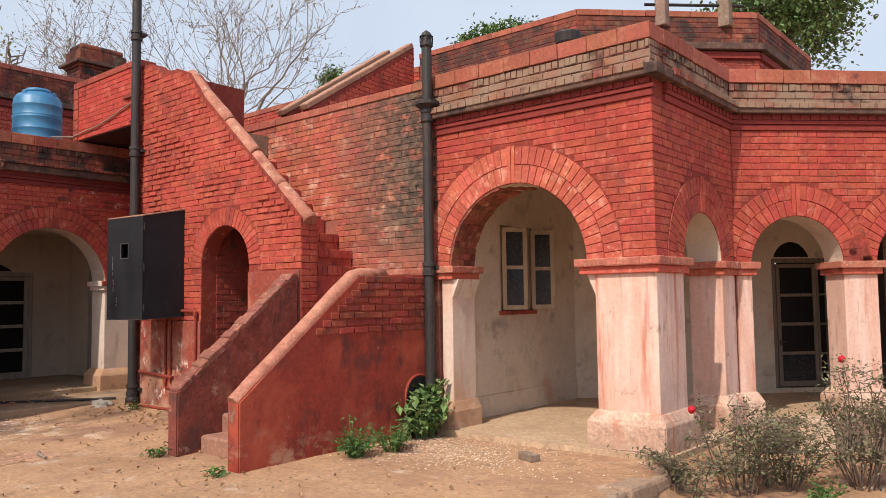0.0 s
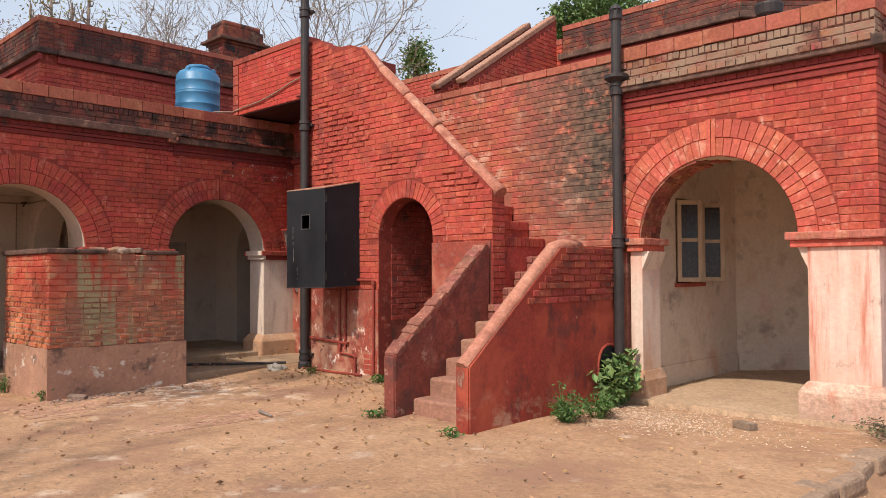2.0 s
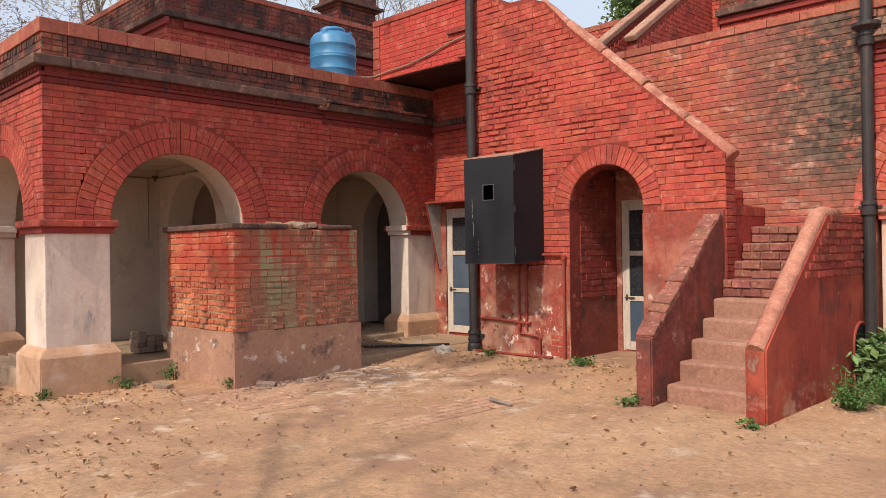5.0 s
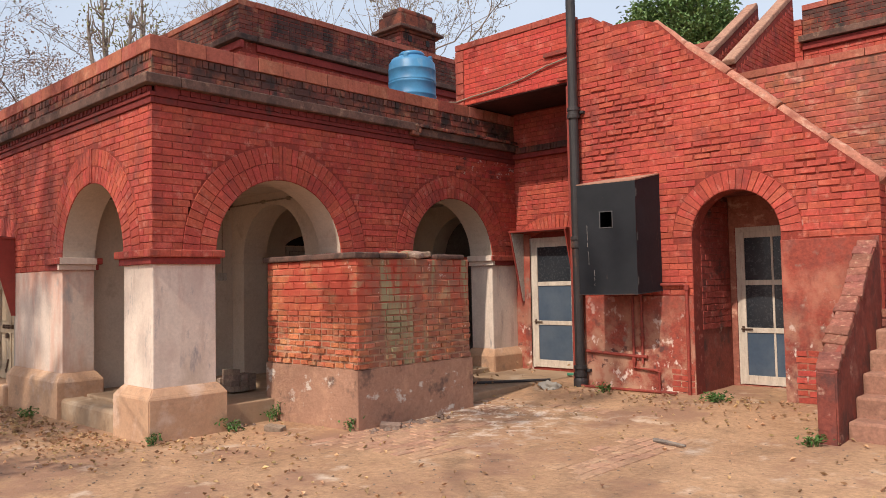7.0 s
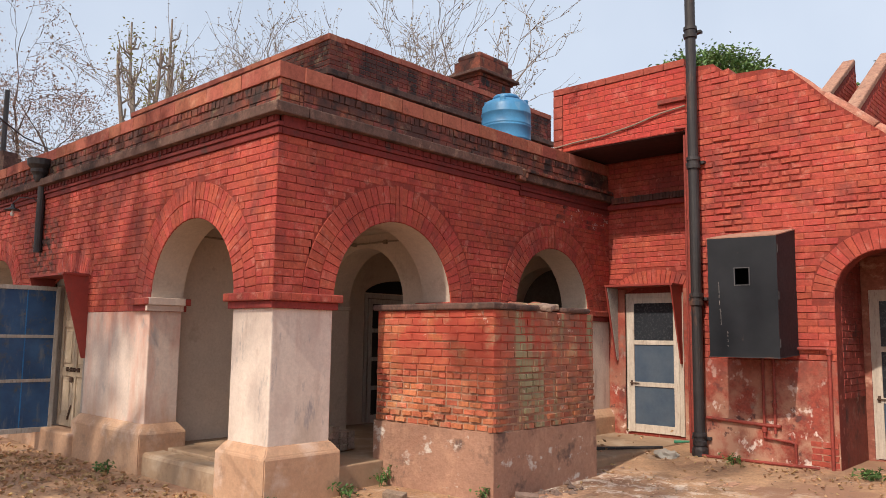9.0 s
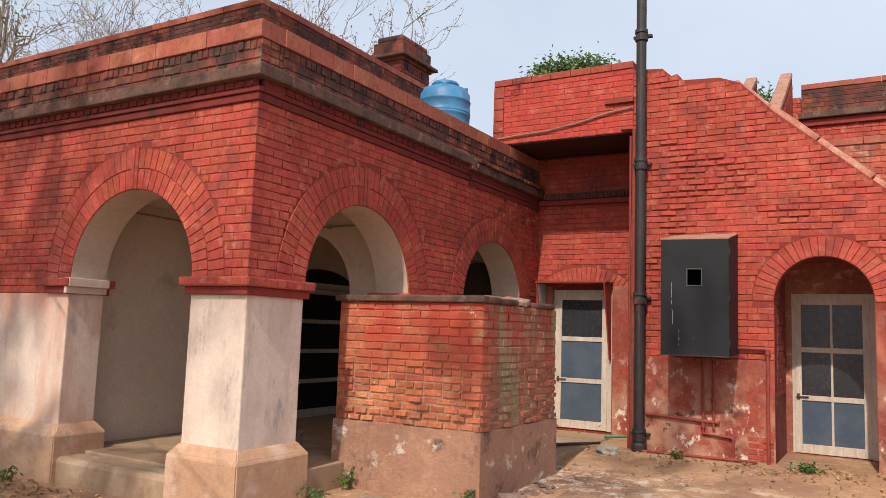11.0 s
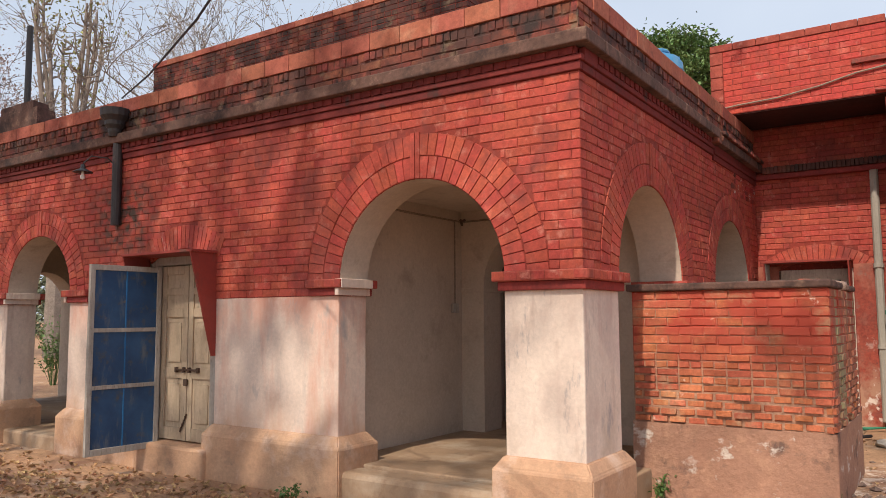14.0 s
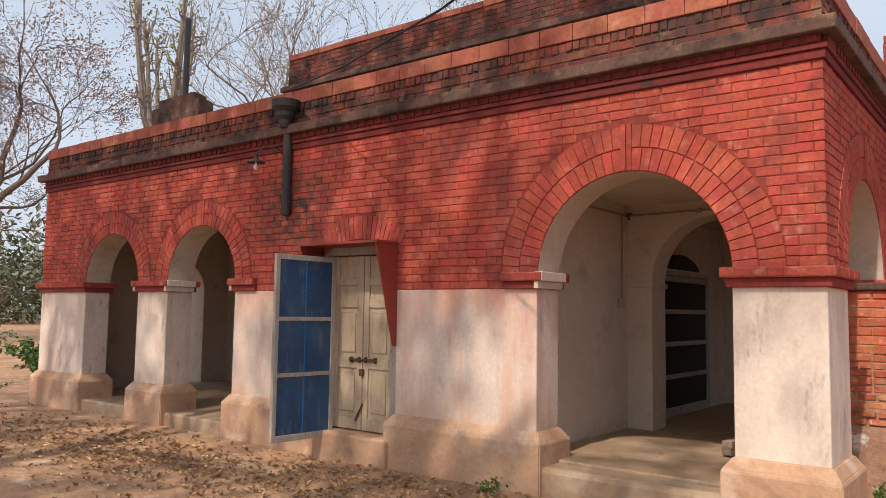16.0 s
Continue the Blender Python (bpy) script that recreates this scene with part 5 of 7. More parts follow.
part("coping", tube([(-6.265, 4.37 + 0.09 * k, 0.64 + 0.0717 * k) for k in range(18)] + [(-6.265, 6.02, 1.885), (-6.265, 6.15, 1.89), (-6.265, 6.40, 1.875)], 0.083, 12), M_RAIL, outer, "worn pale rounded coping", smooth=True)
for ob in [o for o in outer.children if o.name.startswith("coping")]:
    for v in ob.data.vertices:
        v.co += Vector((0, 0, 1)) * 0.02 * noise.noise(v.co * 3.0)
SIDE_OUT = Plane(-6.17, 4.36, 0, 1)
lay(outer, SIDE_OUT, 0.6, 2.76, 1.24, 1.88, mat=M_DULLRED, far=M_DULLRED, near=(0, 4), proud=0.018, rough=0.006, joint=0.014, length=0.22, seed=81,
    cuts=[lambda z: (-1, 0.06 + (z - 0.66) / 0.782 + 0.03) if z > 0.6 else None])
part("hole_rim", tube([SIDE_OUT.p(2.30, -0.1, 0.004)] + [SIDE_OUT.p(2.53 - 0.23 * math.cos(a * math.pi / 10), 0.48 + 0.23 * math.sin(a * math.pi / 10), 0.004) for a in range(11)] + [SIDE_OUT.p(2.76, -0.1, 0.004)], 0.018, 6), M_STAIRPL, outer)
# no opening here: a flat dark face paints the hole's unlit inside
bm = bmesh.new()
bm.faces.new([bm.verts.new(SIDE_OUT.p(2.30, -0.1, 0.004))] + [bm.verts.new(SIDE_OUT.p(2.53 - 0.23 * math.cos(a * math.pi / 10), 0.48 + 0.23 * math.sin(a * math.pi / 10), 0.004)) for a in range(11)] + [bm.verts.new(SIDE_OUT.p(2.76, -0.1, 0.004))])
part("drain_hole", bm, M_WIRE, outer, "flat near-black patch for the unlit arched drain hole")
for k in range(9):
    y = 4.67 + 0.26 * k
    part("step", box(-7.30, -6.36, y, 7.15, -0.15 + 0.2 * k, 0.2 * (k + 1), 0.03 if k < 5 else 0.018), M_STEP if k < 5 else M_CRUMB, stair)
    if k >= 5:
        lay(stair, Plane(-7.30, y, 1, 0), 0, 0.94, 0.2 * k + 0.002, 0.2 * k + 0.20, mat=M_CRUMB, near=(0, 2), proud=0.022, joint=0.016, rough=0.008, course=0.09, length=0.22, seed=82 + k)
part("step", box(-8.33, -8.115, 6.28, 7.14, 2.3, 2.74, 0.01), M_BRICK, stair)
for j in range(9):
    if j == 3:
        continue
    part("step", box(-7.31 - 0.27 * (j + (1.5 if j > 3 else 2.95 - j)), -7.31 - 0.27 * j, 6.28, 7.14, 1.2 if j < 3 else 2.79, 1.8 + 0.235 * (j + 1), 0.01), M_BRICK, stair)
    blocks(stair, Plane(-7.31 - 0.27 * j, 6.30, 0, 1), 0.0, 0.84, 1.925 + 0.235 * j, 2.04 + 0.235 * j, 0.015, 0.0, 0.08, M_BRICK, "edge_brick")

# ---- plinth edge beside the rose bed ----
kerb = thing("plinth_edge", "broken stone edge of the raised court", "kerb", kind="structure")
rnd = random.Random(9)
y = 2.6
while y < 7.1:
    L = rnd.uniform(0.22, 0.6)
    for z0, z1 in ((-0.42, -0.16), (-0.155, 0.012 + rnd.uniform(-0.008, 0.006))):
        part("stone", box(-0.13 - rnd.uniform(0, 0.10), 0.12 + rnd.uniform(-0.05, 0.03), -L / 2 + 0.004, L / 2 - 0.004, z0, z1 - rnd.uniform(0, 0.03), 0.035, pose(-3.10, y + L / 2, 0, rnd.uniform(-1.5, 1.5), rnd.uniform(-3, 3), rnd.uniform(-5, 5))), M_KERB if rnd.random() < 0.6 else M_STONE, kerb)
    y += L
for k in range(7):
    a = R_BAY.p(0.25 + k * 0.45, 0, 0)
    bm = box(0.0, 0.43, -0.16, 0.1, -0.4, 0.128, 0.02, R_BAY.m() @ pose(0.2 + k * 0.45, 0, 0))
    part("stone", bm, M_RUBBLE if k % 3 == 1 else M_STONE, kerb)

# ---- brick enclosure ----
bin_ = thing("brick_enclosure", "half-ruined bare brick enclosure with cement base and coping", "brick wall")
part("core", box(-13.255, -11.54, 2.31, 3.24, -0.2, 1.86, 0), M_RAWJ, bin_)
part("core", box(-12.97, -11.54, 3.24, 4.15, -0.2, 1.86, 0), M_RAWJ, bin_)
part("base", prism([(-13.27, 2.285), (-11.515, 2.285), (-11.515, 4.175), (-12.96, 4.175), (-12.96, 3.23), (-13.27, 3.23)], -0.25, 0.63), M_CEMENT, bin_, "grey-brown cracked plaster base")
E1, E2 = Plane(-13.25, 2.31, 1, 0), Plane(-11.54, 2.31, 0, 1)
for e, u0, u1, sd in ((E1, 0.0, 1.722, 91), (E2, -0.012, 1.84, 95)):
    lay(bin_, e, u0, u1, 1.28, 1.86, mat=M_RAW, far=M_RAW, near=(-1, 2), proud=0.013, rough=0.005, course=0.078, length=0.225, seed=sd, joint=0.011)
    lay(bin_, e, u0, u1, 0.93, 1.28, mat=M_RAW, far=M_RAW, near=(-1, 2), proud=0.018, rough=0.009, course=0.074, length=0.215, seed=sd + 2, joint=0.015, headers=True)
    lay(bin_, e, u0, u1, 0.63, 0.93, mat=M_RAW, far=M_RAW, near=(-1, 2), proud=0.022, rough=0.018, course=0.076, length=0.165, seed=sd + 1, joint=0.024)
part("coping", box(-13.30, -11.50, 2.26, 2.62, 1.862, 1.93, 0.015), M_SLAB, bin_, "weathered cement coping")
part("coping", box(-11.86, -11.50, 2.625, 3.05, 1.862, 1.925, 0.02), M_SLAB, bin_)
part("coping", box(-11.86, -11.50, 3.55, 4.05, 1.862, 1.92, 0.02), M_SLAB, bin_)
part("coping", box(-12.97, -11.9, 2.63, 4.15, 1.862, 1.90, 0.02), M_CEMENT, bin_)
for i in range(9):
    s = rnd.uniform(0.05, 0.11)
    part("rubble", box(-s, s, -s * 0.7, s * 0.7, 0, s * 0.8, 0.02, pose(-11.68 + rnd.uniform(-0.1, 0.1), 3.0 + 0.07 * i, 1.88, rnd.uniform(-15, 15), rnd.uniform(-15, 15), rnd.uniform(0, 90))), M_STONE if i % 3 else M_RAW, bin_)


# ---- pipes and the meter box on the stair wall ----
def soil_pipe(name, x, y, z0, z1, r, collars, label, cowl=False, wall_y=None):
    root = thing(name, label, "pipe")
    part("pipe", tube([(x, y, z0), (x, y, z1)], r, 16), M_IRON, root, smooth=False)
    for z in collars:
        part("collar", lathe([(r + 0.004, -0.09), (r + 0.02, -0.085), (r + 0.022, -0.03), (r + 0.01, -0.025), (r + 0.01, 0.02), (r + 0.022, 0.025), (r + 0.02, 0.07), (r + 0.004, 0.075)], 16, (x, y, z)), M_IRON, root)
        part("bracket", box(x - r - 0.06, x + r + 0.06, y + r * 0.6, wall_y, z - 0.02, z + 0.02, 0.004), M_IRON, root)
    if cowl:
        part("cowl", lathe([(r, -0.02), (r + 0.02, 0.0), (r + 0.02, 0.05), (r + 0.005, 0.05), (r + 0.005, 0.12), (r + 0.02, 0.12), (r * 0.8, 0.17), (0.01, 0.2)], 14, (x, y, z1)), M_IRON, root)
        for k in range(8):
            a = k * math.pi / 4
            part("cowl_bar", tube([(x + (r + 0.014) * math.cos(a), y + (r + 0.014) * math.sin(a), z1 + 0.04), (x + (r + 0.014) * math.cos(a), y + (r + 0.014) * math.sin(a), z1 + 0.13)], 0.008, 5), M_IRON, root)
    return root


tall = soil_pipe("soil_pipe", -11.06, 5.92, 0.05, 7.2, 0.068, (0.32, 2.11, 3.93, 5.74), "tall black cast-iron soil pipe on the brick wall", wall_y=6.03)
part("shoe", lathe([(0.10, 0.0), (0.10, 0.16), (0.085, 0.2)], 14, (-11.06, 5.92, 0.02)), M_IRON, tall)
p2 = soil_pipe("soil_pipe", -6.10, 7.03, 0.0, 4.72, 0.062, (1.98, 3.86), "black cast-iron vent pipe with slotted cowl", cowl=True, wall_y=7.16)
part("hopper", lathe([(0.07, -0.1), (0.08, 0.0), (0.15, 0.05), (0.15, 0.09)], 12, (-6.10, 7.03, 3.93)), M_IRON, p2)

meter = thing("meter_box", "large black sheet-metal meter box hung on the brick wall", "metal box")
MB = pose(-10.62, 5.29, 0, 0, 0, 7.3)      # the front stands askew to the wall
MW, MZ0, MZ1 = 0.79, 1.39, 2.80


def box_side(front, rear, x_off):
    """One cheek of the box: the roof slopes down from the wall."""
    bm = bmesh.new()
    ring_ = [(front, MZ0), (rear, MZ0 + 0.03), (rear, MZ1 + 0.13), (front, MZ1)]
    a = [bm.verts.new((p[0], p[1], z)) for p, z in ring_]
    b = [bm.verts.new((p[0] + x_off, p[1], z)) for p, z in ring_]
    bm.faces.new(a)
    bm.faces.new(b[::-1])
    for k in range(4):
        bm.faces.new((a[k - 1], a[k], b[k], b[k - 1]))
    bmesh.ops.recalc_face_normals(bm, faces=bm.faces)
    return bm


MFL, MFR = MB @ Vector((0, 0.03, 0)), MB @ Vector((MW, 0.03, 0))
part("side_panel", box_side(MFL, (-10.62, 6.02), 0.02), M_BLACK, meter)
part("side_panel", box_side(MFR, (-9.835, 6.02), -0.02), M_BLACK, meter)
for nm, zf, zr, t, mt, lb in (("top_panel", MZ1, MZ1 + 0.13, 0.014, M_STEP, "dusty top plate"), ("bottom_panel", MZ0, MZ0 + 0.03, -0.012, M_IRON, "")):
    bm = bmesh.new()
    q = [(MFL.x - 0.008, MFL.y - 0.03, zf), (MFR.x + 0.008, MFR.y - 0.03, zf), (-9.827, 6.02, zr), (-10.628, 6.02, zr)]
    lo, hi = [bm.verts.new(v) for v in q], [bm.verts.new((v[0], v[1], v[2] + t)) for v in q]
    bm.faces.new(lo[::-1])
    bm.faces.new(hi)
    for k in range(4):
        bm.faces.new((lo[k - 1], lo[k], hi[k], hi[k - 1]))
    bmesh.ops.recalc_face_normals(bm, faces=bm.faces)
    part(nm, bm, mt, meter, lb)
part("back_panel", box(-10.60, -9.86, 5.99, 6.02, MZ0 + 0.04, MZ1 + 0.1), M_BLACK, meter)
WX0, WX1, WZ0, WZ1 = 0.315, 0.475, 2.235, 2.43
bm = bmesh.new()
rings = []
for y in (0.0, 0.028):
    o = [bm.verts.new((x, y, z)) for x, z in ((0, MZ0), (MW, MZ0), (MW, MZ1), (0, MZ1))]
    i = [bm.verts.new((x, y, z)) for x, z in ((WX0, WZ0), (WX1, WZ0), (WX1, WZ1), (WX0, WZ1))]
    rings.append((o, i))
    for k in range(4):
        bm.faces.new((o[k], o[(k + 1) % 4], i[(k + 1) % 4], i[k]))
for k in range(4):
    for w in (0, 1):
        bm.faces.new((rings[0][w][k], rings[0][w][(k + 1) % 4], rings[1][w][(k + 1) % 4], rings[1][w][k]))
bmesh.ops.recalc_face_normals(bm, faces=bm.faces)
bmesh.ops.transform(bm, matrix=MB, verts=bm.verts)
door = part("door", bm, M_BLACK, meter)
for x0, x1, z0, z1 in ((WX0 - 0.01, WX0, WZ0 - 0.01, WZ1 + 0.01), (WX1, WX1 + 0.01, WZ0 - 0.01, WZ1 + 0.01), (WX0, WX1, WZ1, WZ1 + 0.01), (WX0, WX1, WZ0 - 0.01, WZ0)):
    part("window_rim", box(x0, x1, -0.008, 0.01, z0, z1, 0, MB), M_GREYRIM, door)
for z in (1.55, 2.1, 2.65):
    part("hinge", tube([MB @ Vector((MW + 0.004, 0.02, z - 0.05)), MB @ Vector((MW + 0.004, 0.02, z + 0.05))], 0.011, 8), M_IRON, meter)
for x, z0, z1 in ((0.125, 2.08, 2.27), (0.128, 2.00, 2.05), (0.132, 1.93, 1.95), (0.14, 1.76, 1.93), (0.215, 1.62, 1.69), (0.215, 1.56, 1.60), (0.213, 1.50, 1.52)):
    part("scratch", box(x, x + 0.004, -0.0015, 0.001, z0, z1, 0, MB), M_PALESHEET, door)


def thin_pipe(name, label, pts, r, mat=None, fittings=()):
    root = thing(name, label, "pipe")
    part("pipe", tube(pts, r, 10), mat or M_REDPIPE, root)
    for p in fittings:
        part("fitting", lathe([(r + 0.002, -0.03), (r + 0.012, -0.028), (r + 0.012, 0.028), (r + 0.002, 0.03)], 10, p), mat or M_REDPIPE, root)
    return root


W = 5.985
thin_pipe("water_pipe", "thin red-painted water pipe along the wall", [(-9.85, W, 1.49), (-9.53, W, 1.49), (-9.49, W, 1.47), (-9.49, W, 1.4), (-9.49, W, 0.05)], 0.022, fittings=[(-9.49, W, 1.45)])
thin_pipe("water_pipe", "thin red-painted water pipe under the meter box", [(-10.99, W, 0.59), (-10.2, W, 0.55), (-10.06, W, 0.55)], 0.022)
thin_pipe("water_pipe", "thin red-painted water pipe under the meter box", [(-10.13, W, 1.36), (-10.13, W, 0.9), (-10.13, W, 0.46)], 0.018, fittings=[(-10.13, W, 0.8)])
thin_pipe("water_pipe", "thin red-painted water pipe under the meter box", [(-10.26, W, 1.36), (-10.26, W, 0.40), (-9.95, W, 0.38), (-9.90, W, 0.36), (-9.90, W, 0.08)], 0.018, fittings=[(-10.26, W, 0.5)])
thin_pipe("water_pipe", "thin red-painted riser at the wall's corner", [(-11.17, 5.99, 0.05), (-11.17, 5.99, 2.5), (-11.17, 5.99, 4.44), (-11.35, 5.99, 4.46)], 0.028, fittings=[(-11.17, 5.99, 1.55), (-11.17, 5.99, 3.2)])
thin_pipe("water_pipe", "thin red-painted second riser at the wall's corner", [(-11.235, 6.04, 0.05), (-11.235, 6.04, 4.36)], 0.018)
thin_pipe("drain_pipe", "grey drain pipe in the recess", [(-11.5, 7.05, 0.2), (-11.5, 7.05, 3.62)], 0.055, M_GREYPIPE, [(-11.5, 7.05, 1.2), (-11.5, 7.05, 2.3)])
thin_pipe("green_pipe", "thin green plastic pipe with an elbow", [(-11.26, 6.85, 1.76), (-11.38, 6.85, 1.76), (-11.41, 6.85, 1.72), (-11.41, 6.85, 0.9), (-11.44, 6.83, 0.16), (-11.75, 6.6, 0.15)], 0.02, M_GREEN, [(-11.41, 6.85, 1.66)])
thin_pipe("ground_pipe", "rusty pipe lying along the wall's foot", [(-11.0, 5.85, 0.12), (-10.2, 5.82, 0.13), (-9.6, 5.86, 0.13)], 0.018)
thin_pipe("ground_pipe", "dark pipe lying on the recess floor", [(-12.6, 4.6, 0.155), (-12.1, 5.2, 0.155), (-11.6, 5.95, 0.15)], 0.02, M_IRON)
tagged(part("floor_recess", box(-13.08, -11.72, 4.2, 7.1, -0.2, 0.125, 0.02), M_FLOOR), "cracked cement apron before the recess", "floor", kind="structure")
gutter = thing("cable", "pale cable sagging along the overhanging block", "cable")
part("strand", tube([(-13.6, 5.75, 4.5), (-13.35, 6.0, 4.50), (-13.0, 6.0, 4.53), (-12.5, 6.0, 4.55), (-12.0, 6.0, 4.62), (-11.55, 6.0, 4.72), (-11.2, 6.0, 4.76)], 0.012, 7), M_CABLE, gutter)
part("bracket", box(-11.6, -11.19, 5.98, 6.03, 4.84, 4.90, 0.006), M_REDPIPE, gutter)


# ---- doors and windows ----
def glazed_door(name, m, w, h, rows, cols, wood, panes, label, thick=0.045, stile=0.085, knob=True):
    """A framed door with panes; local x across, y into the opening, z up."""
    root = tagged(new(name), label, "door", kind="structure")
    root.matrix_basis = m
    part("stile", box(0, stile, -thick, 0, 0, h, 0.005), wood, root)
    part("stile", box(w - stile, w, -thick, 0, 0, h, 0.005), wood, root)
    ph = (h - stile * 0.8 * rows - stile * 1.6) / rows
    z = stile * 1.4
    part("rail", box(stile, w - stile, -thick + 0.003, -0.003, 0, z, 0.004), wood, root)
    for r in range(rows):
        top = z + ph
        pane = panes[r % len(panes)]
        cw = (w - 2 * stile) / cols
        for c in range(cols):
            part("pane", box(stile + c * cw, stile + (c + 1) * cw, -thick * 0.62, -thick * 0.42, z - 0.004, top + 0.004), pane, root)
            if c:
                part("glazing_bar", box(stile + c * cw - 0.014, stile + c * cw + 0.014, -thick + 0.006, -0.006, z, top, 0.003), wood, root)
        rail = stile * 0.8 if r < rows - 1 else h - top
        part("rail", box(stile, w - stile, -thick + 0.003, -0.003, top, top + rail, 0.004), wood, root)
        z = top + rail
    if knob:
        part("bolt", tube([(stile * 0.2, -thick - 0.015, h * 0.36), (stile * 2.0, -thick - 0.015, h * 0.36)], 0.009, 7), M_BRASS, root)
        part("hasp", box(stile * 0.3, stile * 0.7, -thick - 0.012, -thick, h * 0.34, h * 0.38, 0.003), M_BRASS, root)
    return root


def fanlight(pl, uc, z, half, rise, label):
    """A dark pane over a door, straight below and arched above."""
    root = tagged(new("fanlight"), label, "window", kind="structure")
    rim = [(uc + half * math.sin(radians(a)) / math.sin(radians(70)), z + rise * (math.cos(radians(a)) - math.cos(radians(70))) / (1 - math.cos(radians(70)))) for a in range(-70, 71, 5)]
    bm = bmesh.new()
    face_a = [bm.verts.new(pl.p(u, q, 0.006)) for u, q in rim]
    face_b = [bm.verts.new(pl.p(u, q, -0.01)) for u, q in rim]
    bm.faces.new(face_a)
    bm.faces.new(face_b[::-1])
    for k in range(len(rim)):
        bm.faces.new((face_a[k - 1], face_a[k], face_b[k], face_b[k - 1]))
    bmesh.ops.recalc_face_normals(bm, faces=bm.faces)
    part("pane", bm, M_BLACKPANE, root)
    return root


def jamb(name, m, w, h, wood, label, t=0.07, deep=0.1):
    root = tagged(new(name), label, "door frame", kind="structure")
    root.matrix_basis = m
    part("post", box(0, t, 0, deep, 0, h, 0.005), wood, root)
    part("post", box(w - t, w, 0, deep, 0, h, 0.005), wood, root)
    part("head", box(t, w - t, 0, deep, h - t, h, 0.005), wood, root)
    return root


def hood(name, x0, x1, wall_y, z, deep, drop, label):
    """A sheet-metal hood over a door with slanting cheeks."""
    root = thing(name, label, "door hood")
    part("roof_sheet", box(x0 - 0.02, x1 + 0.02, wall_y - deep, wall_y + 0.02, z, z + 0.03, 0.004), M_REDSHEET, root)
    for x, s in ((x0, 1), (x1, -1)):
        bm = bmesh.new()
        prof = [(wall_y - deep, z), (wall_y + 0.02, z), (wall_y + 0.02, z - drop), (wall_y - 0.05, z - drop)]
        a = [bm.verts.new((x, q, r)) for q, r in prof]
        b = [bm.verts.new((x + 0.02 * s, q, r)) for q, r in prof]
        bm.faces.new(a)
        bm.faces.new(b[::-1])
        for i in range(4):
            bm.faces.new((a[i], b[i], b[(i + 1) % 4], a[(i + 1) % 4]))
        bmesh.ops.recalc_face_normals(bm, faces=bm.faces)
        part("cheek", bm, M_REDSHEET, root)
    return root


jamb("door_frame_1", pose(-12.78, 7.10, 0.16), 0.96, 2.12, M_PALEWOOD, "pale wooden frame of the recess door")
glazed_door("door_1", pose(-12.71, 7.14, 0.17), 0.82, 2.04, 3, 1, M_PALEWOOD, [M_BLUEPANE, M_BLUEPANE, M_DARKPANE], "pale wooden door with three dusty blue panes")
h1 = hood("door_hood", -12.93, -11.83, 7.10, 2.37, 0.34, 1.15, "red sheet-metal door hood with slanting cheeks")
bm = bmesh.new()
slant = [(6.78, 2.365), (7.11, 2.365), (7.11, 1.24), (7.06, 1.24)]
la, lb_ = [bm.verts.new((-12.905, q, z)) for q, z in slant], [bm.verts.new((-12.90, q, z)) for q, z in slant]
bm.faces.new(la)
bm.faces.new(lb_[::-1])
for k in range(4):
    bm.faces.new((la[k - 1], la[k], lb_[k], lb_[k - 1]))
bmesh.ops.recalc_face_normals(bm, faces=bm.faces)
part("lining", bm, M_PALESHEET, h1, "pale inner face of the cheek")
jamb("door_frame_2", pose(-9.40, 7.18, 0.12), 1.08, 2.14, M_PALEWOOD, "flaking pale wooden frame of the niche door", t=0.09)
glazed_door("door_2", pose(-9.31, 7.22, 0.13), 0.90, 2.05, 3, 2, M_PALEWOOD, [M_BLUEPANE, M_DARKPANE, M_DARKPANE], "pale flaking wooden door with dark panes")
jamb("door_frame_3", CORE.m() @ pose(3.20, 0.02, 0.15), 1.10, 2.03, M_BROWNWOOD, "dark brown wooden frame of the verandah door")
glazed_door("door_3", CORE.m() @ pose(3.27, 0.04, 0.16), 0.66, 1.93, 4, 1, M_BROWNWOOD, [M_DARKPANE, M_BLACKPANE, M_BLACKPANE, M_BLACKPANE], "dark brown wooden door with four black panes", stile=0.06)
glazed_door("door_8", CORE.m() @ pose(3.94, 0.05, 0.16), 0.30, 1.93, 4, 1, M_BROWNWOOD, [M_BLACKPANE], "narrow brown door leaf with dark panes", knob=False, stile=0.04)
jamb("door_frame_4", INN.m() @ pose(3.31, 0.0, 0.20), 1.98, 2.04, M_FRAME, "grey wooden frame of the inner door")
glazed_door("door_4", INN.m() @ pose(3.39, 0.03, 0.21), 1.82, 1.95, 4, 1, M_FRAME, [M_BLACKPANE], "grey wooden door with four black panes", knob=False, stile=0.08)
fanlight(INN, 4.10, 2.26, 0.80, 0.22, "dark segmental fanlight over the inner door")
fanlight(CORE, 3.53, 2.20, 0.29, 0.24, "dark arched fanlight over the verandah door")


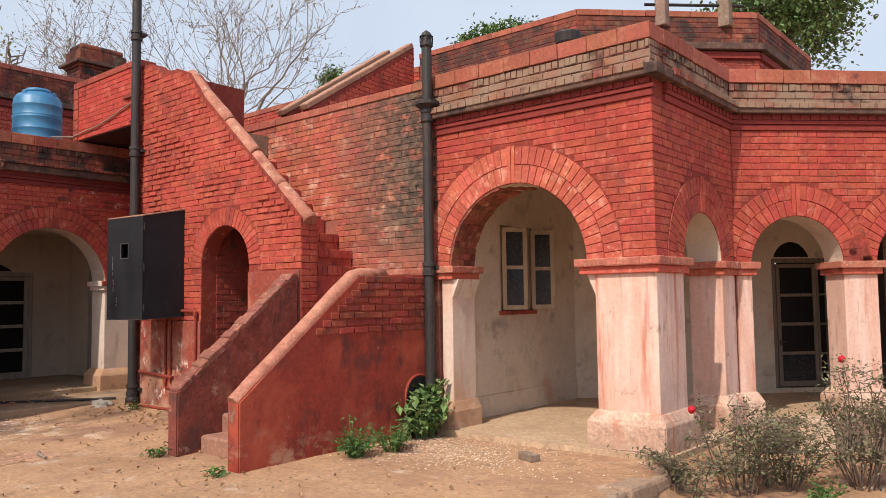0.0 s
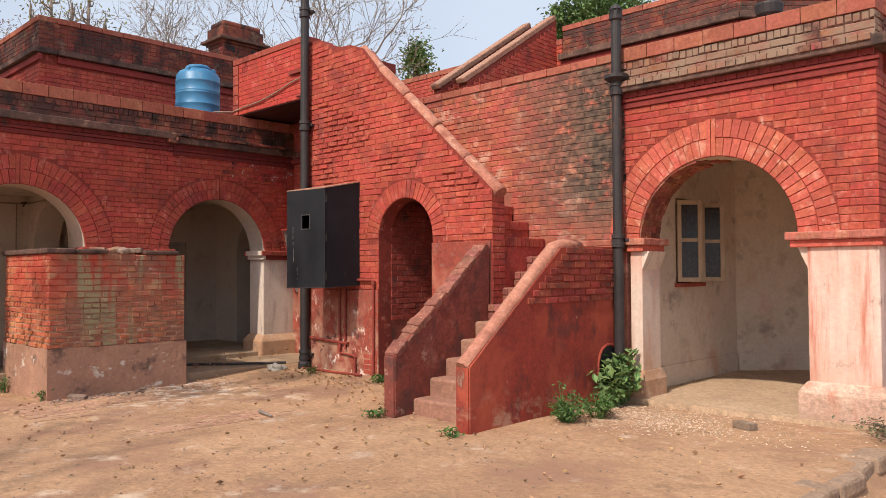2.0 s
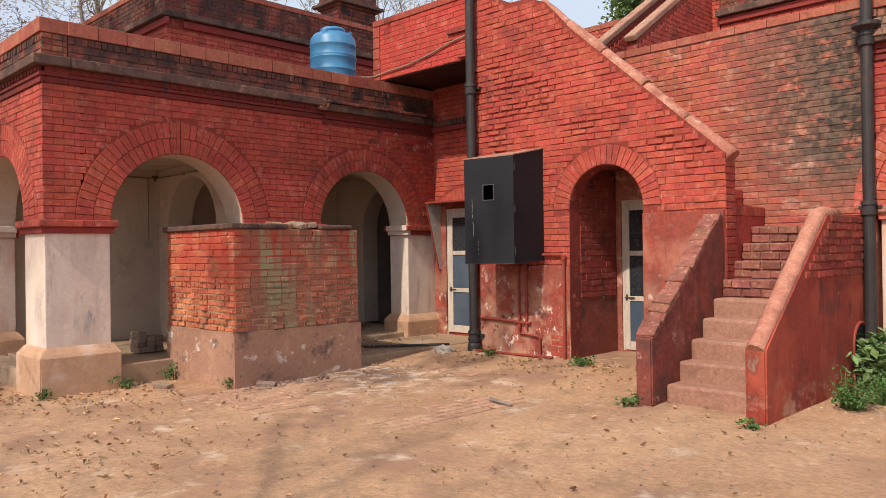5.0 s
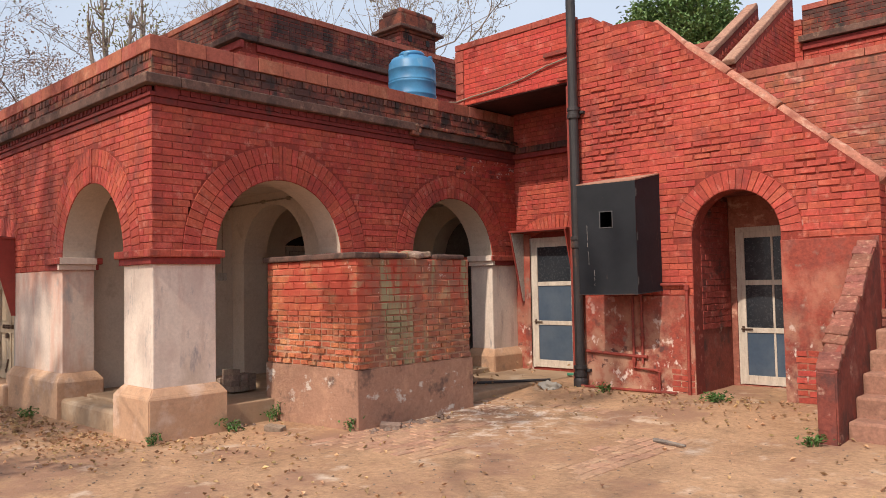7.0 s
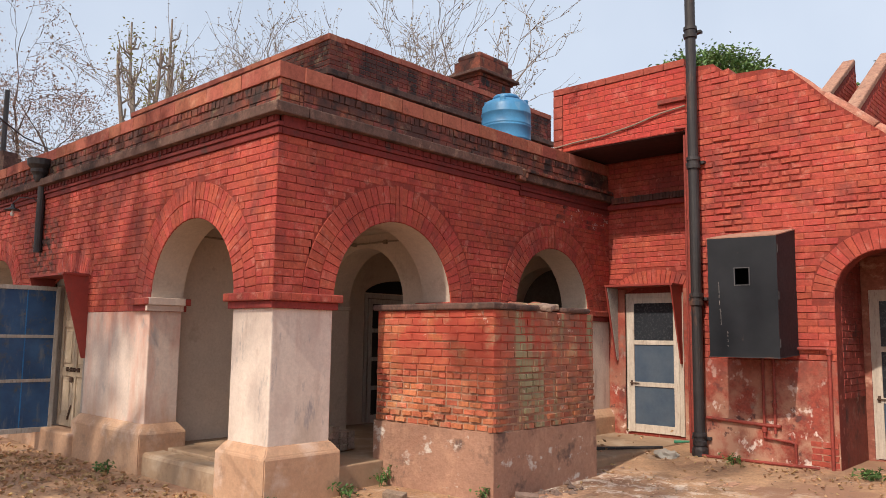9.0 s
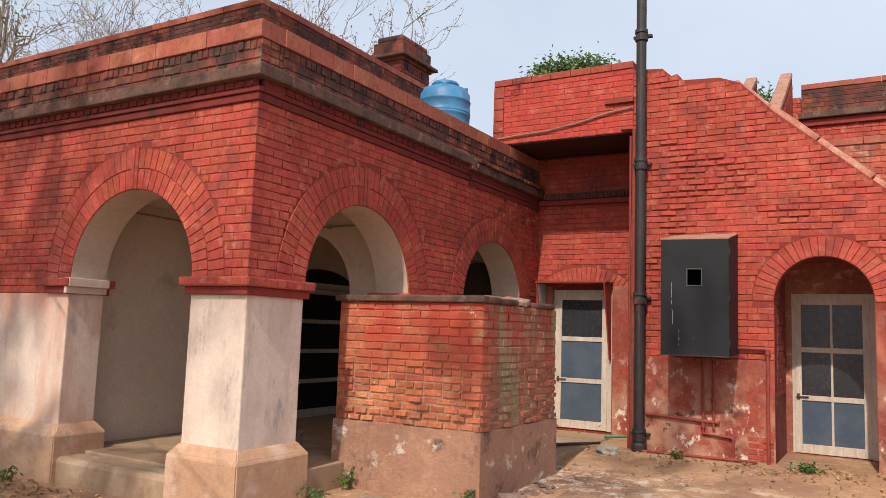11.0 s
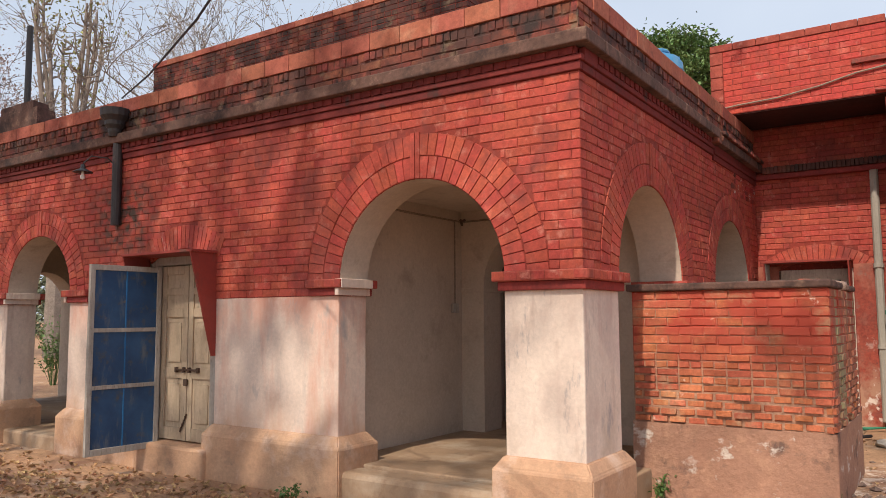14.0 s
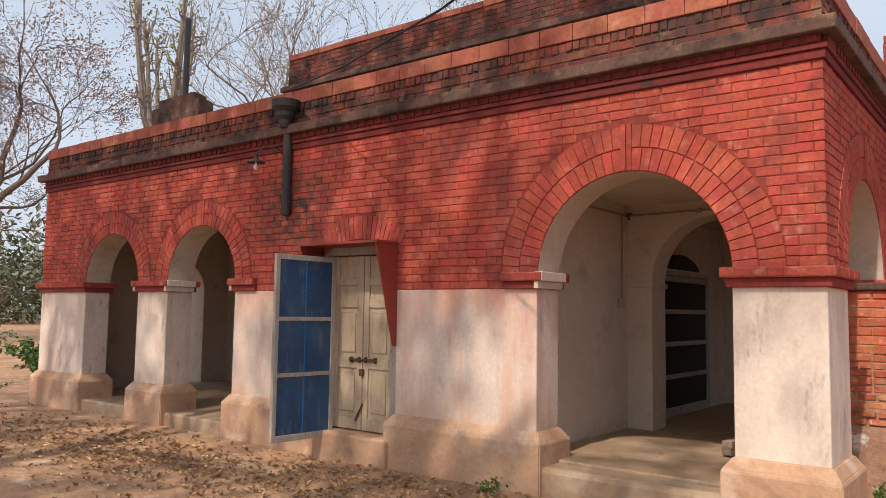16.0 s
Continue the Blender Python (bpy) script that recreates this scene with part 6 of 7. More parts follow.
# the boarded door in the left front, with its open outer leaf
jamb("door_frame_5", pose(-18.60, 0.74, 0.22), 1.19, 2.13, M_FRAME, "weathered grey wooden door frame", t=0.10, deep=0.14)
panel_door = tagged(new("door_6"), "cream panelled double door, bolted and chained", "door", kind="structure")
panel_door.matrix_basis = pose(-18.49, 0.86, 0.24)
for x in (0.0, 0.49):
    leaf = part("leaf", box(x + 0.004, x + 0.482, -0.02, 0.02, 0, 2.0, 0.004), M_CREAM, panel_door)
    for a, b in ((x + 0.004, x + 0.085), (x + 0.40, x + 0.482)):
        part("stile", box(a, b, -0.04, -0.02, 0.0, 2.0, 0.004), M_CREAM, leaf)
    for a, b in ((0.0, 0.14), (0.70, 0.82), (1.40, 1.50), (1.66, 1.74), (1.90, 2.0)):
        part("rail", box(x + 0.087, x + 0.398, -0.039, -0.02, a, b, 0.004), M_CREAM, leaf)
    for a, b in ((0.20, 0.64), (0.88, 1.34)):
        part("panel", box(x + 0.13, x + 0.355, -0.032, -0.02, a, b, 0.01), M_CREAM, leaf)
part("bolt", tube([(0.30, -0.06, 0.80), (0.72, -0.06, 0.80)], 0.012, 8), M_BRASS, panel_door, "rusty sliding bolt")
for x in (0.32, 0.45, 0.55, 0.70):
    part("staple", box(x - 0.015, x + 0.015, -0.075, -0.038, 0.77, 0.83, 0.004), M_BRASS, panel_door)
part("padlock", box(0.47, 0.53, -0.085, -0.05, 0.62, 0.70, 0.012), M_BRASS, panel_door)
bm = bmesh.new()
for k in range(9):
    add_tube(bm, [(0.40 + 0.012 * k, -0.05, 0.10 + 0.022 * k), (0.425 + 0.012 * k, -0.06 - 0.006 * (k % 2), 0.125 + 0.022 * k)], 0.010, 6)
part("chain", bm, M_BRASS, panel_door, "hanging rusty chain")
part("sill", box(-0.11, 1.08, -0.30, 0.2, -0.55, -0.015, 0.03), M_BASE, panel_door)
part("switch", box(-0.075, -0.045, -0.15, -0.12, 1.06, 1.22, 0.004), M_PALESHEET, panel_door)

outer_leaf = tagged(new("door_7"), "open grey-framed door leaf with dark blue panels", "door", kind="structure")
dx, dy = -18.42 + 18.37, -0.14 - 0.70
ang = math.degrees(math.atan2(dy, dx))
outer_leaf.matrix_basis = pose(-18.37, 0.71, 0.16, 0, 0, ang)
LW, LH = 0.86, 2.06
part("stile", box(0, 0.055, -0.022, 0.022, 0, LH, 0.004), M_FRAME, outer_leaf)
part("stile", box(LW - 0.055, LW, -0.022, 0.022, 0, LH, 0.004), M_FRAME, outer_leaf)
zz = [0.0, 0.07, 0.70, 0.745, 1.32, 1.365, 2.0, LH]
for i in range(0, 8, 2):
    part("rail", box(0.056, LW - 0.056, -0.021, 0.021, zz[i], zz[i + 1], 0.004), M_FRAME, outer_leaf)
for i in range(1, 7, 2):
    for c in range(2):
        x = 0.056 + c * (LW - 0.112) / 2
        part("panel", box(x, x + (LW - 0.112) / 2 - 0.002, -0.006, 0.006, zz[i], zz[i + 1]), M_BLUEPANEL, outer_leaf, "dark blue painted panel")
    part("bead", box(LW / 2 - 0.008, LW / 2 + 0.008, -0.012, 0.012, zz[i], zz[i + 1], 0.002), M_BLUEBEAD, outer_leaf)
hood("door_hood", -18.62, -17.40, 0.72, 2.34, 0.36, 1.12, "red sheet-metal door hood with slanting cheek")

window = tagged(new("window_1"), "casement window with two pale leaves swung open", "window", kind="structure")
part("window_frame", box(1.00, 1.06, 0.02, 0.12, 1.43, 2.60, 0.004, WIN.m()), M_CREAM, window)
part("window_frame", box(1.72, 1.78, 0.02, 0.12, 1.43, 2.60, 0.004, WIN.m()), M_CREAM, window)
part("window_frame", box(1.06, 1.72, 0.02, 0.12, 2.54, 2.60, 0.004, WIN.m()), M_CREAM, window)
part("window_sill", box(0.96, 1.82, -0.05, 0.15, 1.38, 1.435, 0.006, WIN.m()), M_BRICK, window)
for u0, a, w in ((1.03, -37, 0.36), (1.74, -44, 0.34)):
    leaf = new("casement")
    leaf.parent = window
    leaf.matrix_basis = WIN.m() @ pose(u0, -0.01, 1.45, 0, 0, a)
    h = 1.12
    for q in ((0, 0.06), (w - 0.06, w)):
        part("stile", box(q[0], q[1], -0.018, 0.018, 0, h, 0.003), M_CREAM, leaf)
    for q in ((0, 0.06), (h * 0.49, h * 0.49 + 0.05), (h - 0.06, h)):
        part("rail", box(0.06, w - 0.06, -0.017, 0.017, q[0], q[1], 0.003), M_CREAM, leaf)
    for q in ((0.06, h * 0.49), (h * 0.49 + 0.05, h - 0.06)):
        part("pane", box(0.06, w - 0.06, -0.004, 0.004, q[0], q[1]), M_DARKPANE, leaf)
tagged(part("baseboard", box(0.2, 2.93, -0.02, 0.0, 0.06, 0.34, 0.004, WIN.m()), M_INNER_R), "cream plaster skirting", "skirting", kind="structure")
tagged(part("baseboard", box(0.02, 3.18, -0.02, 0.0, 0.06, 0.34, 0.004, CORE.m()), M_INNER_R), "cream plaster skirting", "skirting", kind="structure")

# ---- things on the left building ----
tank = thing("water_tank", "ribbed blue plastic water tank with lid on the roof", "water tank")
prof, z = [(0.36, 0.0), (0.395, 0.03)], 0.05
for zr in (0.16, 0.36, 0.56, 0.60, 0.78):
    prof += [(0.392, zr - 0.02), (0.401, zr - 0.006), (0.401, zr + 0.006), (0.392, zr + 0.02)]
prof += [(0.385, 0.90), (0.33, 0.98), (0.24, 1.02), (0.22, 1.03)]
part("body", lathe(prof, 32, (-14.06, 5.70, 4.30)), M_TANK, tank, smooth=True)
part("lid", lathe([(0.20, 1.03), (0.215, 1.04), (0.215, 1.075), (0.19, 1.10), (0.05, 1.11)], 28, (-14.06, 5.70, 4.30)), M_TANK, tank, smooth=True)
for k in range(4):
    a = k * math.pi / 2 + 0.5
    part("lug", box(-0.03, 0.03, -0.04, 0.04, 0, 0.10, 0.012, pose(-14.06 + 0.32 * math.cos(a), 5.70 + 0.32 * math.sin(a), 5.22, 0, 0, math.degrees(a))), M_TANK, tank)
part("outlet", tube([(-13.72, 5.62, 4.44), (-13.5, 5.75, 4.43)], 0.028, 8), M_GREYPIPE, tank)
tagged(part("tank_stand", box(-14.45, -13.68, 5.32, 6.08, 3.9, 4.30, 0.01), M_OLD), "low brick stand under the water tank", "stand")

downpipe = thing("rainwater_pipe", "short rainwater pipe with a dark hopper head", "pipe")
part("pipe", tube([(-19.22, 0.65, 3.80), (-19.22, 0.65, 2.78)], 0.058, 12), M_IRON, downpipe)
part("hopper", lathe([(0.06, 3.88), (0.08, 3.93), (0.085, 3.97), (0.12, 4.02), (0.125, 4.07), (0.175, 4.13), (0.185, 4.22), (0.165, 4.22), (0.10, 4.10)], 16, (-19.22, 0.60, 0)), M_IRON, downpipe, smooth=False)
lamp = thing("wall_lamp", "small enamel bracket lamp with a bare bulb", "lamp")
part("arm", tube([(-19.30, 0.72, 3.50), (-19.32, 0.58, 3.62), (-19.38, 0.40, 3.62), (-19.42, 0.32, 3.52)], 0.009, 7), M_ENAMEL, lamp)
part("shade", lathe([(0.025, 0.09), (0.03, 0.04), (0.11, 0.0), (0.115, -0.01), (0.035, 0.02)], 18, (-19.42, 0.32, 3.42)), M_ENAMEL, lamp, smooth=True)
part("bulb", lathe([(0.012, 0.0), (0.015, -0.03), (0.03, -0.07), (0.024, -0.10), (0.006, -0.11)], 12, (-19.42, 0.32, 3.43)), M_BULB, lamp, smooth=True)
mast = thing("roof_mast", "black mast in a plastered block on the parapet", "mast")
part("block", prism([(-22.45, 0.70), (-21.25, 0.70), (-21.35, 1.02), (-22.35, 1.02)], 4.37, 4.62), M_SLAB, mast)
part("block", prism([(-22.3, 0.72), (-21.4, 0.72), (-21.5, 1.0), (-22.2, 1.0)], 4.62, 4.74), M_SLAB, mast)
part("pole", tube([(-21.82, 0.85, 4.7), (-21.82, 0.85, 5.95)], 0.045, 10), M_ENAMEL, mast)
wire = thing("roof_wire", "dark wire slung from the parapet to a tree", "wire")
part("strand", tube([(-19.4, 0.8, 4.45), (-17.3, -0.28, 4.08), (-15.2, -1.35, 3.83), (-13.1, -2.43, 3.74), (-11.0, -3.5, 3.80), (-8.4, -5.3, 4.0), (-5.6, -7.35, 4.7)], 0.010, 6), M_WIRE, wire)
conduit = thing("conduit", "old electric conduit with hanging cord and holder", "cable")
part("pipe", tube([(-15.905, 1.2, 2.86), (-15.905, 2.2, 2.85), (-15.905, 3.40, 2.85)], 0.013, 7), M_CABLE, conduit)
part("pipe", tube([(-15.90, 3.405, 2.85), (-14.9, 3.405, 2.86), (-13.6, 3.405, 2.855)], 0.013, 7), M_CABLE, conduit)
for x in (-15.0, -14.35):
    part("clip", box(x - 0.03, x + 0.03, 3.39, 3.428, 2.83, 2.885, 0.006), M_CABLE, conduit)
for a, b in (((-15.89, 3.37, 2.85), (-15.85, 3.33, 2.80)), ((-15.89, 3.37, 2.85), (-15.83, 3.37, 2.87)), ((-15.89, 3.36, 2.86), (-15.85, 3.30, 2.86))):
    part("knot", tube([a, b], 0.018, 6), M_DARKBARK, conduit)
part("cord", tube([(-15.905, 3.24, 2.84), (-15.905, 3.24, 1.80)], 0.009, 5), M_CABLE, conduit)
part("holder", box(-15.928, -15.885, 3.17, 3.31, 1.68, 1.80, 0.012), M_FRAME, conduit)
aerial = thing("aerial", "thin branched aerial mast on the roof", "aerial")
part("pole", tube([(-24.0, 6.2, 3.9), (-24.0, 6.2, 7.6)], 0.02, 6), M_GREYPIPE, aerial)

# ---- things on the main roof ----
pot = thing("vent_pot", "dark rainwater pot on the parapet", "vent")
part("pot", lathe([(0.10, 0.0), (0.10, 0.1), (0.14, 0.16), (0.155, 0.26), (0.15, 0.28), (0.10, 0.22)], 16, (-4.45, 7.62, 4.37)), M_IRON, pot)
part("foot", box(-4.56, -4.34, 7.5, 7.74, 3.9, 4.372, 0.01), M_OLD, pot)
ped = thing("roof_frame", "two small brick posts carrying a dark bar", "roof frame")
for x, y in ((-5.09, 11.75), (-4.33, 12.5)):
    part("post", box(x - 0.09, x + 0.09, y - 0.09, y + 0.09, 6.0, 6.55, 0.01), M_STONE, ped)
part("bar", tube([(-5.3, 11.55, 6.36), (-4.1, 12.72, 6.36)], 0.025, 6), M_WIRE, ped)
part("bar", tube([(-5.2, 11.65, 6.57), (-4.2, 12.62, 6.6)], 0.03, 6), M_WIRE, ped)

# ---- loose things on the ground ----
rnd = random.Random(77)
stack_group = "bricks stacked in the verandah"
one = tagged(part("loose_brick", box(-0.115, 0.115, -0.055, 0.055, 0, 0.07, 0.006), M_STONE), "dusty grey-brown brick in a stack", "brick", stack_group)
one.matrix_basis = pose(-13.95, 2.2, 0.222, 0, 0, 8)
for lv in range(4):
    for k in range(3 if lv < 3 else 1):
        if lv == 0 and k == 0:
            continue
        copy_thing(one, pose(-13.95 + 0.02 * rnd.uniform(-1, 1), 2.2 + 0.125 * k, 0.222 + 0.0715 * lv, 0, 0, rnd.uniform(-9, 9)))
for x, y, a in ((-14.3, 2.35, 70), (-14.28, 2.5, 85)):
    for lv in range(2):
        copy_thing(one, pose(x, y, 0.222 + 0.0715 * lv, 0, 0, a + 6 * lv))
lb = copy_thing(one, pose(-4.32, 6.45, ground_height(-4.32, 6.45) + 0.0, 0, 0, -22))
tagged(lb, "dusty loose brick on the court", "brick", "loose bricks on the ground")
for x, y, a in ((-12.45, 1.85, 20), (-11.35, 2.6, 40)):
    b = copy_thing(one, pose(x, y, ground_height(x, y) - 0.01, 8, 4, a))
    tagged(b, "half-buried loose brick on the court", "brick", "loose bricks on the ground")
stick = thing("stick", "dry broken branch lying on the earth", "stick")
part("wood", tube([(-8.72, 3.62, 0.02), (-8.55, 3.56, 0.03), (-8.37, 3.55, 0.018)], 0.022, 7, 0.012), M_BARK, stick)
trash = thing("rag", "crumpled grey plastic rag by the pipe", "rag")
bm = bmesh.new()
bmesh.ops.create_icosphere(bm, subdivisions=3, radius=0.16)
for v in bm.verts:
    n = noise.noise(v.co * 9)
    v.co = Vector((v.co.x * (1 + 0.5 * n), v.co.y * (0.7 + 0.5 * n), max(-0.02, v.co.z * (0.5 + 0.6 * n)))) + Vector((-11.35, 5.62, 0.09))
part("sheet", bm, M_GREYPIPE, trash)


def scatter(name, label, category, n, spots, size, mat, flat=0.5, seed=1):
    """Many small chips as one heap of stuff; spots: (x, y, spread x, spread y, share)."""
    r = random.Random(seed)
    V, F = [], []
    for x, y, sx, sy, share in spots:
        for _ in range(int(n * share)):
            px, py = r.gauss(x, sx), r.gauss(y, sy)
            s = size * r.uniform(0.4, 1.4)
            pz = ground_height(px, py) + s * flat * 0.3
            k = len(V)
            a = r.uniform(0, 6.28)
            for ax, ay, az in ((1, 0, 0), (0, 0.8, 0), (-1, 0, 0), (0, -0.8, 0), (0.2, 0.1, flat), (0, 0, -flat)):
                ax, ay, az = ax * r.uniform(0.6, 1.2), ay * r.uniform(0.6, 1.2), az * r.uniform(0.6, 1.2)
                V.append((px + s * (ax * math.cos(a) - ay * math.sin(a)), py + s * (ax * math.sin(a) + ay * math.cos(a)), pz + s * az))
            F += [(k, k + 1, k + 4), (k + 1, k + 2, k + 4), (k + 2, k + 3, k + 4), (k + 3, k, k + 4), (k + 1, k, k + 5), (k + 2, k + 1, k + 5), (k + 3, k + 2, k + 5), (k, k + 3, k + 5)]
    return tagged(raw(name, V, F, mat), label, category, kind="stuff")


scatter("lime_rubble", "pale lime chips and crumbs on the earth", "rubble", 3600, [(-5.5, 6.35, 0.45, 0.4, 0.55), (-4.8, 6.3, 0.7, 0.4, 0.2), (-11.3, 3.0, 0.12, 0.45, 0.06), (-10.8, 4.1, 0.45, 0.25, 0.06)], 0.013, M_RUBBLE, seed=4)
scatter("pebbles", "small stones and clods on the court", "pebbles", 2400, [(-8, 2, 4.5, 2.5, 0.6), (-16, -1.0, 4.0, 1.2, 0.4)], 0.014, M_STONE, seed=5)
scatter("clods", "larger rubble pieces by the brick enclosure", "rubble", 60, [(-11.33, 2.9, 0.10, 0.35, 0.5), (-13.2, 1.75, 0.15, 0.15, 0.2), (-12.7, 4.9, 0.6, 0.9, 0.3)], 0.05, M_STONE, flat=0.6, seed=6)

# brick paving showing through the dust
pav = thing("paving", "old brick paving showing through the dust", "paving", kind="structure")
pr = random.Random(23)
pme = brick_mesh("paver", M_PAVER, 0.03, 0.06)
for i in range(26):
    for j in range(13):
        x, y = -11.45 + 0.118 * i, 1.75 + 0.236 * j + (0.118 if i % 2 else 0)
        if noise.noise(Vector((x * 0.9, y * 0.9, 7.7))) + pr.uniform(-0.12, 0.12) < 0.05 or (x < -11.5 and y > 2.2):
            continue
        ob = bpy.data.objects.new("paver", pme)
        scene.collection.objects.link(ob)
        ob.parent = pav
        ob.matrix_basis = pose(x, y, ground_height(x, y) - 0.004, -90, 0, 0) @ pose(0, 0, 0, pr.uniform(-1, 1), 0, 0) @ Matrix.Diagonal((0.112, 0.011, 0.23, 1))


# ---- leaves on the ground, weeds, roses, trees ----
def leaf_quads(V, F, p, size, r, curl=0.3, flat=False):
    """One bent leaf of four triangles."""
    d = Vector((r.gauss(0, 1), r.gauss(0, 1), r.gauss(0, 0.25 if flat else 0.8))).normalized()
    s = d.cross(Vector((r.gauss(0, 0.3), r.gauss(0, 0.3), 1))).normalized()
    n = s.cross(d)
    k = len(V)
    V += [p - d * size * 0.5, p + s * size * 0.28 + n * size * curl * 0.4, p + d * size * 0.5 + n * size * curl * 0.2, p - s * size * 0.28 + n * size * curl * 0.4, p - n * size * curl * 0.2]
    F += [(k, k + 1, k + 4), (k + 1, k + 2, k + 4), (k + 2, k + 3, k + 4), (k + 3, k, k + 4)]


r = random.Random(31)
LV, LF = [], []
for n, x, y, sx, sy in ((1100, -19.0, -0.9, 2.2, 0.5), (700, -21.5, -0.6, 2.0, 0.5), (520, -16.5, 0.1, 1.6, 0.3), (200, -13.6, 0.1, 0.6, 0.35), (110, -9.6, 0.0, 0.7, 0.6), (150, -12.2, 1.0, 0.7, 0.5), (200, -10, 1.5, 3.5, 2.2), (90, -6, 4.0, 1.6, 1.4), (120, -12.4, 4.8, 0.5, 0.8), (110, -10.2, 5.55, 0.7, 0.2), (70, -8.8, 5.7, 0.4, 0.18), (50, -7.8, 5.2, 0.3, 0.4), (50, -9.5, 4.8, 0.9, 0.4)):
    for _ in range(n):
        px, py = r.gauss(x, sx), r.gauss(y, sy)
        if py > 0.55 and px < -13.1:
            continue
        leaf_quads(LV, LF, Vector((px, py, ground_height(px, py) + (0.14 if -13 < px < -11.8 and py > 4.3 else 0.018))), r.uniform(0.03, 0.07) * (1.3 if px < -14 else 1.0), r, 0.7, True)
tagged(raw("fallen_leaves", LV, LF, M_DRYLEAF), "dry brown leaves strewn on the earth", "leaves", kind="stuff")


def weed(x, y, w, h, n, size, mat, label, name="weed", z=None, lean=0.0):
    root = thing(name, label, "plant")
    zb = ground_height(x, y) if z is None else z
    root.location = (x, y, zb)
    bm = bmesh.new()
    V, F = [], []
    for i in range(max(4, n // 14)):
        a = r.uniform(0, 6.28)
        tip = Vector((w * r.uniform(0.2, 1) * math.cos(a), w * r.uniform(0.2, 1) * math.sin(a) + lean, h * r.uniform(0.35, 1)))
        add_tube(bm, [(0.05 * math.cos(a), 0.05 * math.sin(a), -0.02), tip * 0.55 + Vector((0, 0, h * 0.12)), tip], 0.006, 4, 0.003)
        for _ in range(14):
            t = r.uniform(0.25, 1.0)
            leaf_quads(V, F, tip * t + Vector((r.gauss(0, 0.04), r.gauss(0, 0.04), r.uniform(-0.02, 0.05) + h * 0.1 * (1 - t))), size * r.uniform(0.6, 1.3), r)
    tagged(part("stemwork", bm, mat, root), kind="stuff")
    tagged(raw("leaves", V, F, mat, root), kind="stuff")
    return root


weed(-5.98, 6.72, 0.28, 0.48, 460, 0.13, M_LEAF, "leafy green weed growing before the drain hole", "bush")
weed(-5.98, 6.86, 0.24, 0.64, 420, 0.13, M_LEAF, "leafy green weed climbing beside the pipe", "bush")
weed(-5.85, 5.55, 0.36, 0.24, 520, 0.045, M_WEED, "low green weed at the stair's foot")
weed(-5.74, 5.98, 0.34, 0.28, 460, 0.045, M_WEED, "low green weed at the stair's foot")
weed(-5.92, 5.55, 0.06, 0.55, 60, 0.05, M_WEED, "tall flowering weed stalk")
for x, y, w, h, n in ((-12.88, 1.58, 0.14, 0.14, 80), (-13.0, 2.2, 0.10, 0.22, 80), (-12.9, 0.62, 0.10, 0.10, 60), (-9.0, 5.75, 0.25, 0.08, 160), (-7.5, 4.3, 0.16, 0.10, 90), (-6.2, 4.2, 0.14, 0.06, 60), (-15.9, 0.42, 0.12, 0.14, 80), (-10.5, 5.65, 0.15, 0.10, 70), (-11.6, 2.28, 0.08, 0.12, 40), (-26.3, -0.6, 0.4, 0.25, 160), (-27.5, 0.6, 0.5, 0.3, 200), (-2.5, 8.2, 0.4, 0.15, 150), (-1.9, 7.6, 0.4, 0.15, 150), (-2.5, 6.6, 0.3, 0.1, 110)):
    weed(x, y, w, h, n, 0.05, M_WEED, "small green weed on the earth")


def rose_bush(x, y, h, w, stems, flowers, seed):
    rr = random.Random(seed)
    root = thing("rose_bush", "thin dusty rose bush with few red blooms", "rose bush", "rose bushes in the bed")
    z0 = ground_height(x, y)
    bm = bmesh.new()
    V, F = [], []
    tips = []
    for _ in range(stems):
        a = rr.uniform(0, 6.28)
        p = Vector((x + 0.1 * math.cos(a), y + 0.1 * math.sin(a), z0 - 0.03))
        d = Vector((math.cos(a) * w * rr.uniform(0.2, 1), math.sin(a) * w * rr.uniform(0.2, 1), h * rr.uniform(0.5, 1)))
        pts = [p + d * t + Vector((rr.gauss(0, 0.03), rr.gauss(0, 0.03), 0.12 * math.sin(t * 3.14))) for t in (0, 0.25, 0.5, 0.75, 1)]
        add_tube(bm, pts, 0.008, 4, 0.003, caps=False)
        tips.append(pts[-1])
        for k in range(1, 5):
            for _ in range(3):
                q = pts[k] + Vector((rr.gauss(0, 0.14), rr.gauss(0, 0.14), rr.uniform(-0.05, 0.14)))
                add_tube(bm, [pts[k], q], 0.004, 3, 0.002, caps=False)
                for _ in range(6):
                    leaf_quads(V, F, q.lerp(pts[k], rr.uniform(0, 0.8)) + Vector((rr.gauss(0, 0.03), rr.gauss(0, 0.03), rr.gauss(0, 0.03))), rr.uniform(0.03, 0.06), rr)
    tagged(part("stemwork", bm, M_DARKBARK, root), kind="stuff")
    tagged(raw("leaves", V, F, M_ROSELEAF, root), kind="stuff")
    for t in sorted(tips, key=lambda q: -q.z)[:flowers]:
        bm = bmesh.new()
        bmesh.ops.create_icosphere(bm, subdivisions=2, radius=0.038)
        for v in bm.verts:
            v.co = v.co * (1 + 0.3 * noise.noise(v.co * 60)) + t
        part("flower", bm, M_ROSE, root, "small red rose bloom")
    return root


